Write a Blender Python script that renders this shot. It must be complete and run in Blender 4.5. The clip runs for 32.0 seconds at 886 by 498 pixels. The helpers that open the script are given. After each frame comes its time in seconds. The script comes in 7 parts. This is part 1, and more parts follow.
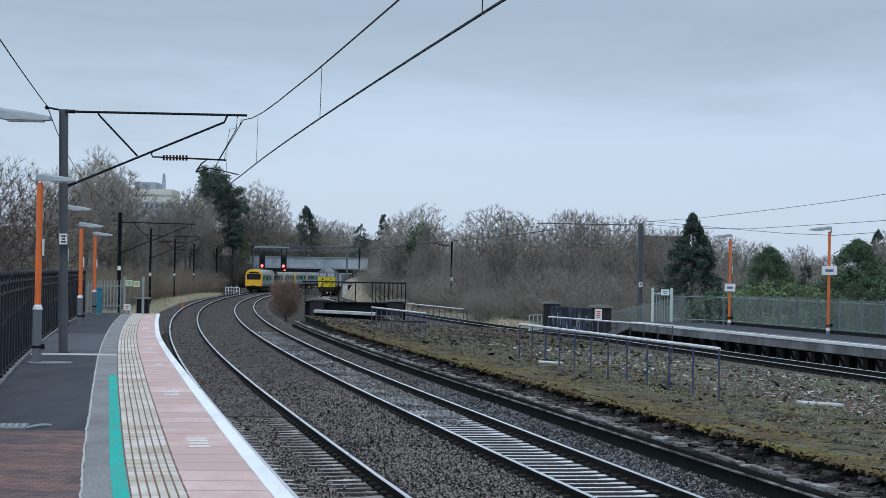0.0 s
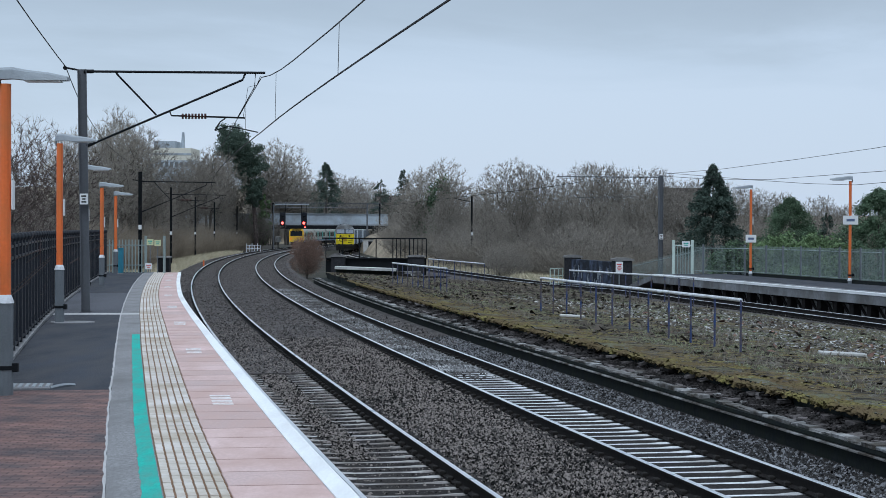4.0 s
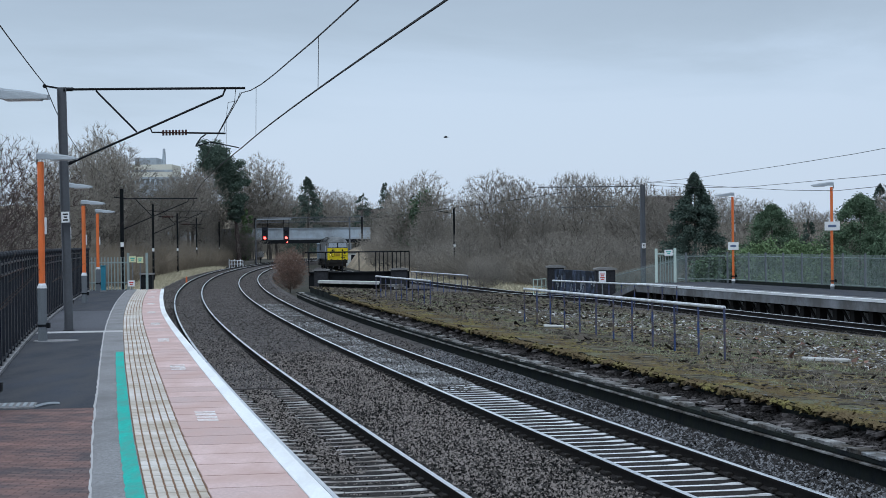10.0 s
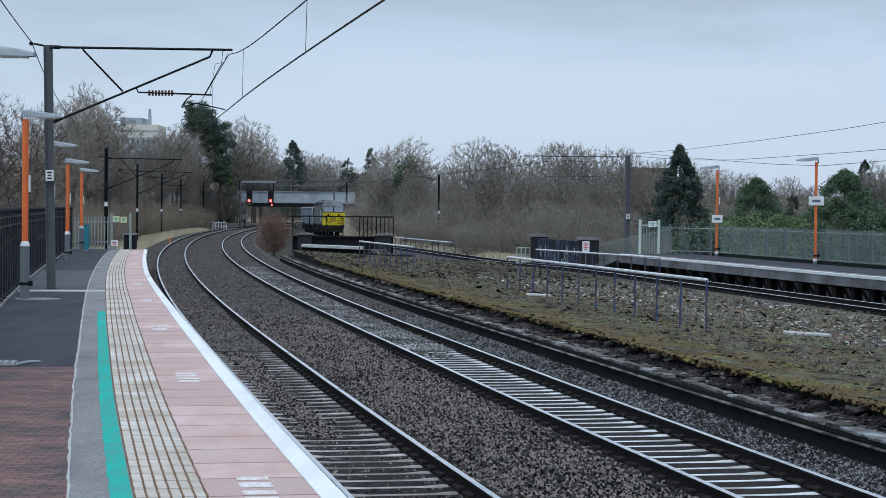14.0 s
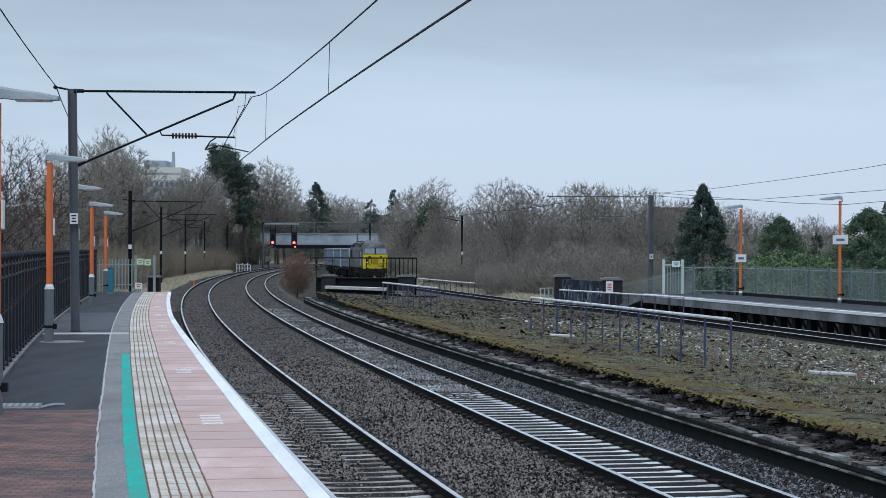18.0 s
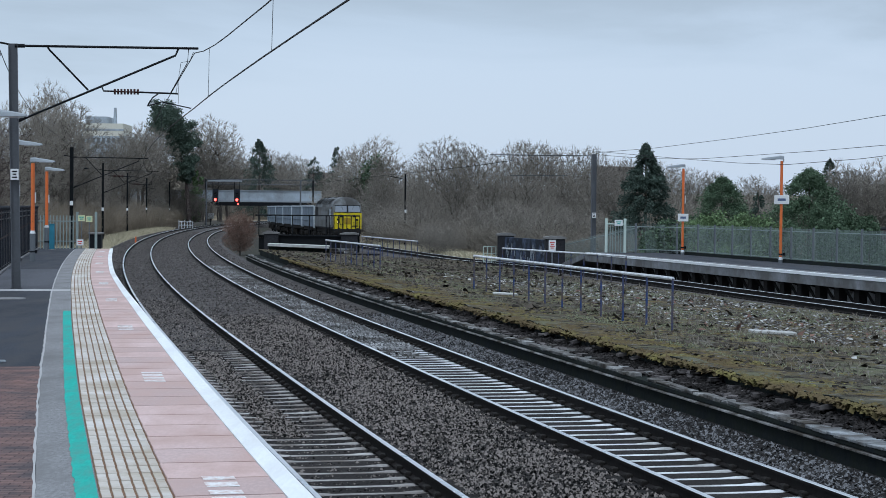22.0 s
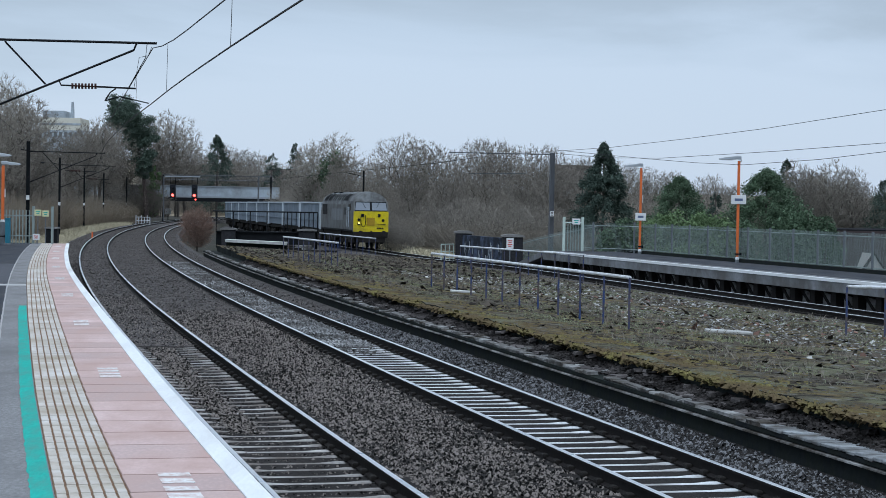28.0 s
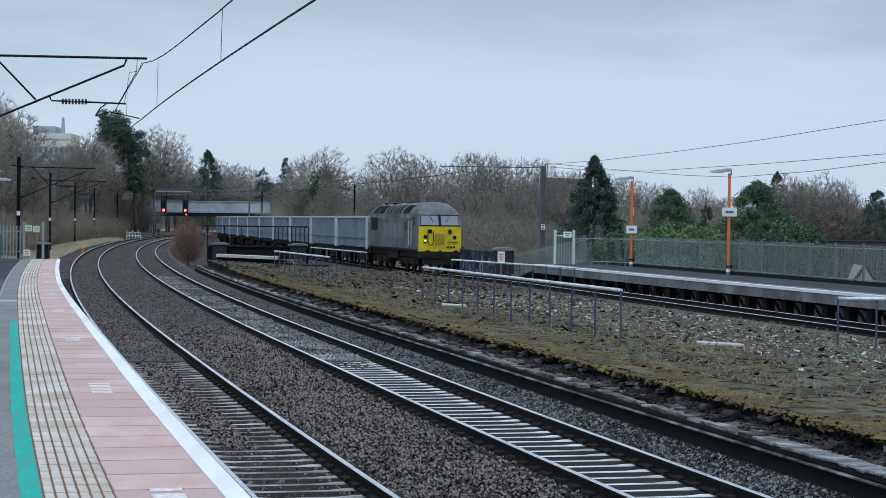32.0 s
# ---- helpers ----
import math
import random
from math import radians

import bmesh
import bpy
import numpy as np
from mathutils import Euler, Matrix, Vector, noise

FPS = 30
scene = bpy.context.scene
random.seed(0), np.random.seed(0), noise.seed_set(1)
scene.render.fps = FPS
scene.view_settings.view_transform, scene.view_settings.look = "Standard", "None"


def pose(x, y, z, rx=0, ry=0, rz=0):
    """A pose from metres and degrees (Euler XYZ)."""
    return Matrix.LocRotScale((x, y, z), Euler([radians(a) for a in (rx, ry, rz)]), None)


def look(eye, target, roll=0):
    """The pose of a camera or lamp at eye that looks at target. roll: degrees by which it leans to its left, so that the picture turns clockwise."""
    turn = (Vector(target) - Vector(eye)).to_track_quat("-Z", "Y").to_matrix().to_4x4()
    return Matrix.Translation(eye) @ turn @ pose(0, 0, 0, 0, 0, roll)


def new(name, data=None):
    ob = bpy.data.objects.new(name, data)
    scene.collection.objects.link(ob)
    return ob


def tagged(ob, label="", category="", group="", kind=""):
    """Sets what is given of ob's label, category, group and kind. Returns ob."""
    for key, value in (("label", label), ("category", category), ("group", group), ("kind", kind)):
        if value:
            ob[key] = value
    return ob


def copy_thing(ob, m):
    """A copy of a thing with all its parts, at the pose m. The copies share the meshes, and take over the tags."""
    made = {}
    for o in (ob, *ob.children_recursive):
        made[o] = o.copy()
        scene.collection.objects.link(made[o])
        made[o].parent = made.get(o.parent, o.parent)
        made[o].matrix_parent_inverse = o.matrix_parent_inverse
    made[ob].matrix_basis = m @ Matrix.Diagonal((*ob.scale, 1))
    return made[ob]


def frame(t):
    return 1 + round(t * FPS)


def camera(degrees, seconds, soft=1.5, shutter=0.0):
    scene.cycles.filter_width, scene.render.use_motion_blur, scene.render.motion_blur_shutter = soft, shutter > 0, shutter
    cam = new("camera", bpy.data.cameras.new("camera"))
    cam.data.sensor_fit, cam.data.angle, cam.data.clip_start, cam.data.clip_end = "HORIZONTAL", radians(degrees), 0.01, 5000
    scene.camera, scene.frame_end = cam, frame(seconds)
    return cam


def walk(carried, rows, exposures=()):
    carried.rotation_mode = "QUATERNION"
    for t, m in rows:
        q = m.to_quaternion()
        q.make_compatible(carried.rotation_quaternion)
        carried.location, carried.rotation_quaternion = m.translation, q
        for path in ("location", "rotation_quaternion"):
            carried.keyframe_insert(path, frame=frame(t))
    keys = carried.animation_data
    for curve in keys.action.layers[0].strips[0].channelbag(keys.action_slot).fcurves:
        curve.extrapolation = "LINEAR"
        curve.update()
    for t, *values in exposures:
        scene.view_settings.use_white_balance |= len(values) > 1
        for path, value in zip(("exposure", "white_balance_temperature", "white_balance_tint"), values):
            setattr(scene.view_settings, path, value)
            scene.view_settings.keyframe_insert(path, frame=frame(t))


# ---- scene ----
EYE = 2.45
cam = camera(25.97, 32.0, soft=0.5)
walk(cam, [
    (0, pose(0, 0, EYE, 90.633, -1.025, 0.182)),
    (0.5, pose(0, 0, EYE, 90.460, -1.238, -0.601)),
    (1, pose(0, 0, EYE, 90.120, -1.232, -1.180)),
    (1.5, pose(0, 0, EYE, 89.720, -1.043, -1.520)),
    (2, pose(0, 0, EYE, 89.346, -0.701, -1.588)),
    (2.5, pose(0, 0, EYE, 89.248, -0.499, -0.882)),
    (3, pose(0, 0, EYE, 89.430, -0.374, 0.240)),
    (3.5, pose(0, 0, EYE, 89.369, -0.286, 0.821)),
    (5.5, pose(0, 0, EYE, 89.094, 0.086, 0.378)),
    (6, pose(0, 0, EYE, 89.056, -0.000, 0.000)),
    (6.5, pose(0, 0, EYE, 89.007, -0.212, -0.339)),
    (7, pose(0, 0, EYE, 88.928, -0.257, -0.481)),
    (7.5, pose(0, 0, EYE, 89.132, -0.562, -0.404)),
    (8, pose(0, 0, EYE, 89.279, -0.645, -0.220)),
    (8.5, pose(0, 0, EYE, 89.266, -0.344, -0.128)),
    (9, pose(0, 0, EYE, 89.263, -0.016, -0.060)),
    (9.5, pose(0, 0, EYE, 89.625, 0.256, 0.122)),
    (10, pose(0, 0, EYE, 89.648, 0.669, 0.266)),
    (10.5, pose(0, 0, EYE, 89.471, 0.360, 0.359)),
    (11, pose(0, 0, EYE, 89.642, -0.175, 0.384)),
    (11.5, pose(0, 0, EYE, 89.866, -0.430, 0.405)),
    (12, pose(0, 0, EYE, 89.774, -0.523, 0.383)),
    (12.5, pose(0, 0, EYE, 89.422, -0.617, 0.267)),
    (13, pose(0, 0, EYE, 89.046, -0.601, 0.156)),
    (13.5, pose(0, 0, EYE, 88.763, -0.638, -0.265)),
    (15.5, pose(0, 0, EYE, 88.572, -0.268, 0.513)),
    (16, pose(0, 0, EYE, 89.388, -0.424, 0.834)),
    (16.5, pose(0, 0, EYE, 90.288, -0.407, 0.877)),
    (17, pose(0, 0, EYE, 90.520, -0.334, 0.613)),
    (17.5, pose(0, 0, EYE, 90.217, -0.374, 0.440)),
    (18, pose(0, 0, EYE, 89.870, -0.266, 0.497)),
    (18.5, pose(0, 0, EYE, 89.659, -0.584, 0.533)),
    (19, pose(0, 0, EYE, 89.813, -1.143, 0.188)),
    (19.5, pose(0, 0, EYE, 89.898, -0.997, 0.070)),
    (20, pose(0, 0, EYE, 89.561, -0.639, -0.265)),
    (20.5, pose(0, 0, EYE, 89.266, -0.567, -0.986)),
    (21, pose(0, 0, EYE, 89.060, -0.537, -1.309)),
    (21.5, pose(0, 0, EYE, 88.829, -0.574, -1.321)),
    (22, pose(0, 0, EYE, 88.630, -0.545, -1.194)),
    (22.5, pose(0, 0, EYE, 88.572, -0.614, -1.205)),
    (23, pose(0, 0, EYE, 88.659, -0.375, -1.048)),
    (23.5, pose(0, 0, EYE, 88.673, -0.324, -1.141)),
    (24, pose(0, 0, EYE, 88.742, -0.447, -1.388)),
    (24.5, pose(0, 0, EYE, 88.806, -0.651, -1.274)),
    (25, pose(0, 0, EYE, 88.816, -0.756, -1.277)),
    (25.5, pose(0, 0, EYE, 88.829, -0.624, -1.491)),
    (27.5, pose(0, 0, EYE, 88.500, -0.741, -2.271)),
    (28, pose(0, 0, EYE, 88.572, -1.001, -2.443)),
    (28.5, pose(0, 0, EYE, 88.824, -1.108, -2.850)),
    (29, pose(0, 0, EYE, 88.989, -1.204, -3.438)),
    (29.5, pose(0, 0, EYE, 88.778, -1.500, -3.943)),
    (30, pose(0, 0, EYE, 88.850, -1.565, -4.066)),
    (30.5, pose(0, 0, EYE, 89.014, -1.468, -3.587)),
    (31, pose(0, 0, EYE, 88.999, -1.085, -3.055)),
    (31.5, pose(0, 0, EYE, 88.864, -0.584, -2.561)),
    (32, pose(0, 0, EYE, 88.985, -0.731, -2.711)),
])

# ---- sky and light: a bright overcast winter day ----
world = bpy.data.worlds.new("overcast")
scene.world = world
world.use_nodes = True
wt = world.node_tree
wt.nodes.clear()


def wn(kind, **kw):
    n = wt.nodes.new(kind)
    for k, v in kw.items():
        setattr(n, k, v)
    return n


def ramp_set(node, stops):
    el = node.color_ramp.elements
    while len(el) > 1:
        el.remove(el[-1])
    el[0].position, el[0].color = stops[0][0], (*stops[0][1], 1)
    for p, c in stops[1:]:
        e = el.new(p)
        e.color = (*c, 1)


w_out = wn("ShaderNodeOutputWorld")
w_bg = wn("ShaderNodeBackground")
w_bg.inputs["Strength"].default_value = 1.235
w_sky = wn("ShaderNodeTexSky", sky_type="NISHITA", sun_disc=False, sun_elevation=radians(32), sun_rotation=radians(140))
w_skyscale = wn("ShaderNodeVectorMath", operation="SCALE")
w_skyscale.inputs["Scale"].default_value = 0.09
w_co = wn("ShaderNodeTexCoord")
w_map = wn("ShaderNodeMapping")
w_map.inputs["Scale"].default_value = (1.5, 1.5, 7.0)
w_no = wn("ShaderNodeTexNoise")
w_no.inputs["Scale"].default_value = 1.7
w_no.inputs["Detail"].default_value = 7
w_no.inputs["Roughness"].default_value = 0.55
w_no.inputs["Distortion"].default_value = 0.4
w_sep = wn("ShaderNodeSeparateXYZ")
w_add = wn("ShaderNodeMath", operation="MULTIPLY_ADD")
w_add.inputs[1].default_value = 0.20
w_up = wn("ShaderNodeValToRGB")
# cloud base: pale near the horizon, greyer overhead
ramp_set(w_up, [(0.0, (0.485, 0.58, 0.71)), (0.15, (0.475, 0.57, 0.70)), (0.178, (0.435, 0.53, 0.655)), (0.205, (0.36, 0.44, 0.54)), (0.24, (0.315, 0.385, 0.475)), (0.36, (0.42, 0.50, 0.59)), (1.0, (0.50, 0.57, 0.65))])
w_mix = wn("ShaderNodeMix", data_type="RGBA")
w_mix.inputs["Factor"].default_value = 0.12
L = wt.links.new
L(w_co.outputs["Generated"], w_map.inputs["Vector"])
L(w_map.outputs[0], w_no.inputs["Vector"])
L(w_co.outputs["Generated"], w_sep.inputs[0])
L(w_no.outputs["Fac"], w_add.inputs[0])
L(w_sep.outputs["Z"], w_add.inputs[2])
L(w_add.outputs[0], w_up.inputs[0])
L(w_sky.outputs[0], w_skyscale.inputs[0])
L(w_up.outputs[0], w_mix.inputs["A"])
L(w_skyscale.outputs[0], w_mix.inputs["B"])
L(w_mix.outputs["Result"], w_bg.inputs["Color"])
L(w_bg.outputs[0], w_out.inputs[0])

sun_data = bpy.data.lights.new("sun", "SUN")
sun_data.energy, sun_data.angle, sun_data.color = 1.65, radians(30), (0.855, 0.955, 1.045)
sun = new("sun", sun_data)
sun.matrix_world = look((0, 0, 80), (18, 40, 0))
scene.view_settings.exposure = 0.0
scene.view_settings.use_white_balance = True
scene.view_settings.white_balance_temperature = 6330


# ---- materials ----
def mat(name, base, rough=0.8, metal=0.0, vary=0.25, scale=3.0, fine=40.0, bump=0.3, dirt=None, dirt_amount=0.0, dirt_scale=0.7,
        random_piece=0.0, island=0.0, emit=0.0, spec=0.12, bump_dist=0.02, along=1.0):
    """A painted, stone or metal surface: base colour varied at two scales, with dirt patches, fine relief and per-piece variation."""
    m = bpy.data.materials.new(name)
    m.use_nodes = True
    t = m.node_tree
    b = t.nodes["Principled BSDF"]
    b.inputs["Metallic"].default_value = metal
    b.inputs["Specular IOR Level"].default_value = spec
    co = t.nodes.new("ShaderNodeTexCoord")
    geo = t.nodes.new("ShaderNodeNewGeometry")
    place = t.nodes.new("ShaderNodeVectorMath")
    place.operation = "MULTIPLY"
    place.inputs[1].default_value = (1.0, along, 1.0)
    t.links.new(geo.outputs["Position"], place.inputs[0])
    n1 = t.nodes.new("ShaderNodeTexNoise")
    n1.inputs["Scale"].default_value = scale
    n1.inputs["Detail"].default_value = 4
    n2 = t.nodes.new("ShaderNodeTexNoise")
    n2.inputs["Scale"].default_value = fine
    n2.inputs["Detail"].default_value = 3
    for n in (n1, n2):
        t.links.new(place.outputs[0], n.inputs["Vector"])
    s = t.nodes.new("ShaderNodeMath")
    s.operation = "ADD"
    t.links.new(n1.outputs["Fac"], s.inputs[0])
    t.links.new(n2.outputs["Fac"], s.inputs[1])
    last = s.outputs[0]
    if random_piece or island:
        src = t.nodes.new("ShaderNodeObjectInfo").outputs["Random"] if random_piece else geo.outputs["Random Per Island"]
        ma = t.nodes.new("ShaderNodeMath")
        ma.operation = "MULTIPLY_ADD"
        ma.inputs[1].default_value = random_piece or island
        t.links.new(src, ma.inputs[0])
        t.links.new(last, ma.inputs[2])
        sub = t.nodes.new("ShaderNodeMath")
        sub.operation = "SUBTRACT"
        sub.inputs[1].default_value = (random_piece or island) / 2
        t.links.new(ma.outputs[0], sub.inputs[0])
        last = sub.outputs[0]
    half = t.nodes.new("ShaderNodeMath")
    half.operation = "MULTIPLY"
    half.inputs[1].default_value = 0.5
    t.links.new(last, half.inputs[0])
    r = t.nodes.new("ShaderNodeValToRGB")
    lo, hi = [max(0, c * (1 - vary)) for c in base], [min(1, c * (1 + vary)) for c in base]
    ramp_set(r, [(0.28, lo), (0.5, base), (0.72, hi)])
    t.links.new(half.outputs[0], r.inputs[0])
    col = r.outputs[0]
    if dirt:
        n3 = t.nodes.new("ShaderNodeTexNoise")
        n3.inputs["Scale"].default_value = dirt_scale
        n3.inputs["Detail"].default_value = 6
        n3.inputs["Roughness"].default_value = 0.65
        t.links.new(place.outputs[0], n3.inputs["Vector"])
        rr = t.nodes.new("ShaderNodeValToRGB")
        ramp_set(rr, [(0.5 - dirt_amount * 0.35, (0, 0, 0)), (0.72 - dirt_amount * 0.3, (1, 1, 1))])
        t.links.new(n3.outputs["Fac"], rr.inputs[0])
        mx = t.nodes.new("ShaderNodeMix")
        mx.data_type = "RGBA"
        t.links.new(rr.outputs[0], mx.inputs["Factor"])
        t.links.new(col, mx.inputs["A"])
        mx.inputs["B"].default_value = (*dirt, 1)
        col = mx.outputs["Result"]
    t.links.new(col, b.inputs["Base Color"])
    ro = t.nodes.new("ShaderNodeMath")
    ro.operation = "MULTIPLY_ADD"
    ro.inputs[1].default_value, ro.inputs[2].default_value = 0.25, rough - 0.125
    t.links.new(n1.outputs["Fac"], ro.inputs[0])
    t.links.new(ro.outputs[0], b.inputs["Roughness"])
    if bump:
        bu = t.nodes.new("ShaderNodeBump")
        bu.inputs["Strength"].default_value = bump
        bu.inputs["Distance"].default_value = bump_dist
        t.links.new(n2.outputs["Fac"], bu.inputs["Height"])
        t.links.new(bu.outputs[0], b.inputs["Normal"])
    if emit:
        b.inputs["Emission Color"].default_value = (*base, 1)
        b.inputs["Emission Strength"].default_value = emit
    return m


def block_paving():
    """Worn brick-red paving blocks with dark joints and greyer worn bands."""
    m = mat("brick_red_paving", (0.235, 0.150, 0.138), 0.9, vary=0.35, scale=2.5, fine=60, bump=0.5, dirt=(0.115, 0.100, 0.106), dirt_amount=0.3, dirt_scale=1.1)
    t = m.node_tree
    b = t.nodes["Principled BSDF"]
    geo = next(n for n in t.nodes if n.type == "NEW_GEOMETRY")
    br = t.nodes.new("ShaderNodeTexBrick")
    for key, value in (("Scale", 1.0), ("Mortar Size", 0.007), ("Brick Width", 0.21), ("Row Height", 0.105), ("Bias", -0.2)):
        br.inputs[key].default_value = value
    br.inputs["Color1"].default_value, br.inputs["Color2"].default_value, br.inputs["Mortar"].default_value = (1.18, 1.12, 1.1, 1), (0.72, 0.74, 0.76, 1), (0.45, 0.45, 0.46, 1)
    t.links.new(geo.outputs["Position"], br.inputs["Vector"])
    mul = t.nodes.new("ShaderNodeMix")
    mul.data_type, mul.blend_type = "RGBA", "MULTIPLY"
    mul.inputs["Factor"].default_value = 1.0
    col = b.inputs["Base Color"].links[0].from_socket
    t.links.new(col, mul.inputs["A"])
    t.links.new(br.outputs["Color"], mul.inputs["B"])
    t.links.new(mul.outputs["Result"], b.inputs["Base Color"])
    return m


def waste_ground():
    """Dark soil grown over with brown and olive moss, thin grass and grey grit."""
    m = mat("mossy_ground", (0.090, 0.080, 0.062), 0.95, vary=0.9, scale=2.2, fine=24, bump=1.0, bump_dist=0.06, spec=0.1)
    t = m.node_tree
    b = t.nodes["Principled BSDF"]
    geo = next(n for n in t.nodes if n.type == "NEW_GEOMETRY")
    col = b.inputs["Base Color"].links[0].from_socket
    for colour, scale, lo, hi, offset in (((0.165, 0.125, 0.055), 0.9, 0.47, 0.60, 3.0), ((0.150, 0.155, 0.100), 0.6, 0.50, 0.62, 11.0), ((0.200, 0.200, 0.195), 2.6, 0.55, 0.64, 23.0), ((0.030, 0.026, 0.022), 1.7, 0.53, 0.60, 37.0)):
        off = t.nodes.new("ShaderNodeVectorMath")
        off.inputs[1].default_value = (offset, offset, 0)
        no = t.nodes.new("ShaderNodeTexNoise")
        no.inputs["Scale"].default_value, no.inputs["Detail"].default_value, no.inputs["Roughness"].default_value = scale, 8, 0.7
        rp = t.nodes.new("ShaderNodeValToRGB")
        ramp_set(rp, [(lo, (0, 0, 0)), (hi, (1, 1, 1))])
        mx = t.nodes.new("ShaderNodeMix")
        mx.data_type = "RGBA"
        mx.inputs["B"].default_value = (*colour, 1)
        t.links.new(geo.outputs["Position"], off.inputs[0])
        t.links.new(off.outputs[0], no.inputs["Vector"])
        t.links.new(no.outputs["Fac"], rp.inputs[0])
        t.links.new(rp.outputs[0], mx.inputs["Factor"])
        t.links.new(col, mx.inputs["A"])
        col = mx.outputs["Result"]
    t.links.new(col, b.inputs["Base Color"])
    return m


# Bed colour far below the loose stones': shade in the gaps is painted in.
M_BALLASTGAP = mat("ballast_stone", (0.029, 0.027, 0.027), 0.95, vary=0.8, scale=0.6, fine=26, bump=1.0, bump_dist=0.06, spec=0.15)
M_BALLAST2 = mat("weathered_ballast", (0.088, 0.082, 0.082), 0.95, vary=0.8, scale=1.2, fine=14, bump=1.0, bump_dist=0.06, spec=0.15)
M_STONES = mat("loose_stone", (0.118, 0.105, 0.099), 0.9, vary=1.0, scale=0.6, fine=9, bump=0.2, island=1.9, spec=0.2)
M_SLEEPER = mat("sleeper_concrete", (0.50, 0.49, 0.49), 0.85, vary=0.35, scale=1.5, fine=18, dirt=(0.17, 0.15, 0.14), dirt_amount=0.35, dirt_scale=1.2, random_piece=0.5)
M_SLEEPERFAR = mat("dusty_sleeper_concrete", (0.19, 0.182, 0.180), 0.9, vary=0.4, scale=1.5, fine=18, dirt=(0.09, 0.082, 0.078), dirt_amount=0.45, dirt_scale=0.8, island=0.6)
M_SLEEPER2 = mat("clean_sleeper_concrete", (0.74, 0.77, 0.81), 0.75, vary=0.2, scale=1.5, fine=18, dirt=(0.34, 0.33, 0.33), dirt_amount=0.15, dirt_scale=0.9, random_piece=0.3)
M_RAIL_TOP = mat("polished_rail", (0.88, 0.90, 0.93), 0.30, metal=1.0, vary=0.12, scale=0.5, fine=6, bump=0.02)
# Near-black: rust plus the shade on the rail's side, put into the colour.
M_RAIL = mat("rust_and_shade_rail_side", (0.013, 0.011, 0.011), 0.85, vary=0.4, scale=1.0, fine=12, bump=0.2, spec=0.2)
M_CLIP = mat("dark_fastening", (0.018, 0.016, 0.015), 0.8, vary=0.3, spec=0.2)
M_COPING = mat("pink_coping_slab", (0.61, 0.465, 0.452), 0.8, vary=0.17, scale=0.8, fine=25, bump=0.15, dirt=(0.54, 0.38, 0.35), dirt_amount=0.35, dirt_scale=1.1, random_piece=0.9, along=0.4)
M_WHITE = mat("white_line_paint", (0.84, 0.87, 0.90), 0.7, vary=0.08, scale=2, fine=30, bump=0.1, dirt=(0.66, 0.66, 0.66), dirt_amount=0.08, along=0.15)
M_TACTILE = mat("buff_tactile_slab", (0.685, 0.66, 0.64), 0.85, vary=0.12, scale=1.0, fine=30, bump=0.2, dirt=(0.44, 0.38, 0.31), dirt_amount=0.35, random_piece=0.25)
M_GROOVE = mat("dirty_groove", (0.24, 0.15, 0.10), 0.9, vary=0.3)
M_GREEN = mat("turquoise_paint", (0.025, 0.44, 0.375), 0.8, vary=0.2, scale=3, fine=35, bump=0.4, dirt=(0.08, 0.33, 0.29), dirt_amount=0.22, dirt_scale=4, along=0.22)
M_CONCRETE = mat("grey_concrete", (0.265, 0.267, 0.278), 0.9, vary=0.5, scale=26.0, fine=110, bump=0.5, dirt=(0.20, 0.20, 0.205), dirt_amount=0.2, dirt_scale=1.2, along=0.4)
M_TARMAC = mat("dark_tarmac", (0.047, 0.053, 0.067), 0.85, vary=0.75, scale=0.9, fine=42, bump=0.7, dirt=(0.070, 0.072, 0.080), dirt_amount=0.3, dirt_scale=1.4, along=0.22)
M_TARMAC2 = mat("worn_tarmac", (0.098, 0.102, 0.118), 0.85, vary=0.4, scale=0.8, fine=26, bump=0.4, along=0.22)
M_REDTAR = block_paving()
M_DARKWALL = mat("sooty_platform_wall", (0.018, 0.022, 0.026), 0.95, vary=0.5, scale=0.7, fine=9, bump=0.5, dirt=(0.022, 0.027, 0.024), dirt_amount=0.45, dirt_scale=2.2, spec=0.08)
M_LEDGE = mat("weathered_ledge_stone", (0.33, 0.335, 0.34), 0.9, vary=0.4, scale=1.0, fine=14, bump=0.6, dirt=(0.07, 0.063, 0.056), dirt_amount=0.42, dirt_scale=1.6, random_piece=0.8)
M_MOSS = waste_ground()
M_MOSSY = mat("yellow_green_moss", (0.215, 0.200, 0.070), 0.95, vary=0.55, scale=1.1, fine=16, bump=0.9, bump_dist=0.04, dirt=(0.125, 0.095, 0.055), dirt_amount=0.6, dirt_scale=0.8, spec=0.1, island=0.5)
M_RUBBLE = mat("rubble", (0.25, 0.25, 0.25), 0.9, vary=0.6, scale=0.7, fine=8, bump=0.4, island=1.8, spec=0.2)
M_GRASS = mat("rough_grass", (0.26, 0.285, 0.19), 0.95, vary=0.4, scale=0.6, fine=8, island=0.9, spec=0.1)
M_DRY = mat("dry_grass", (0.52, 0.47, 0.34), 0.95, vary=0.35, scale=0.5, fine=8, island=0.9, spec=0.1)
M_GROUND = mat("dark_earth", (0.062, 0.057, 0.052), 0.95, vary=0.4, scale=0.25, fine=3, bump=0.8, bump_dist=0.1, dirt=(0.050, 0.050, 0.040), dirt_amount=0.4, dirt_scale=0.12, spec=0.1)
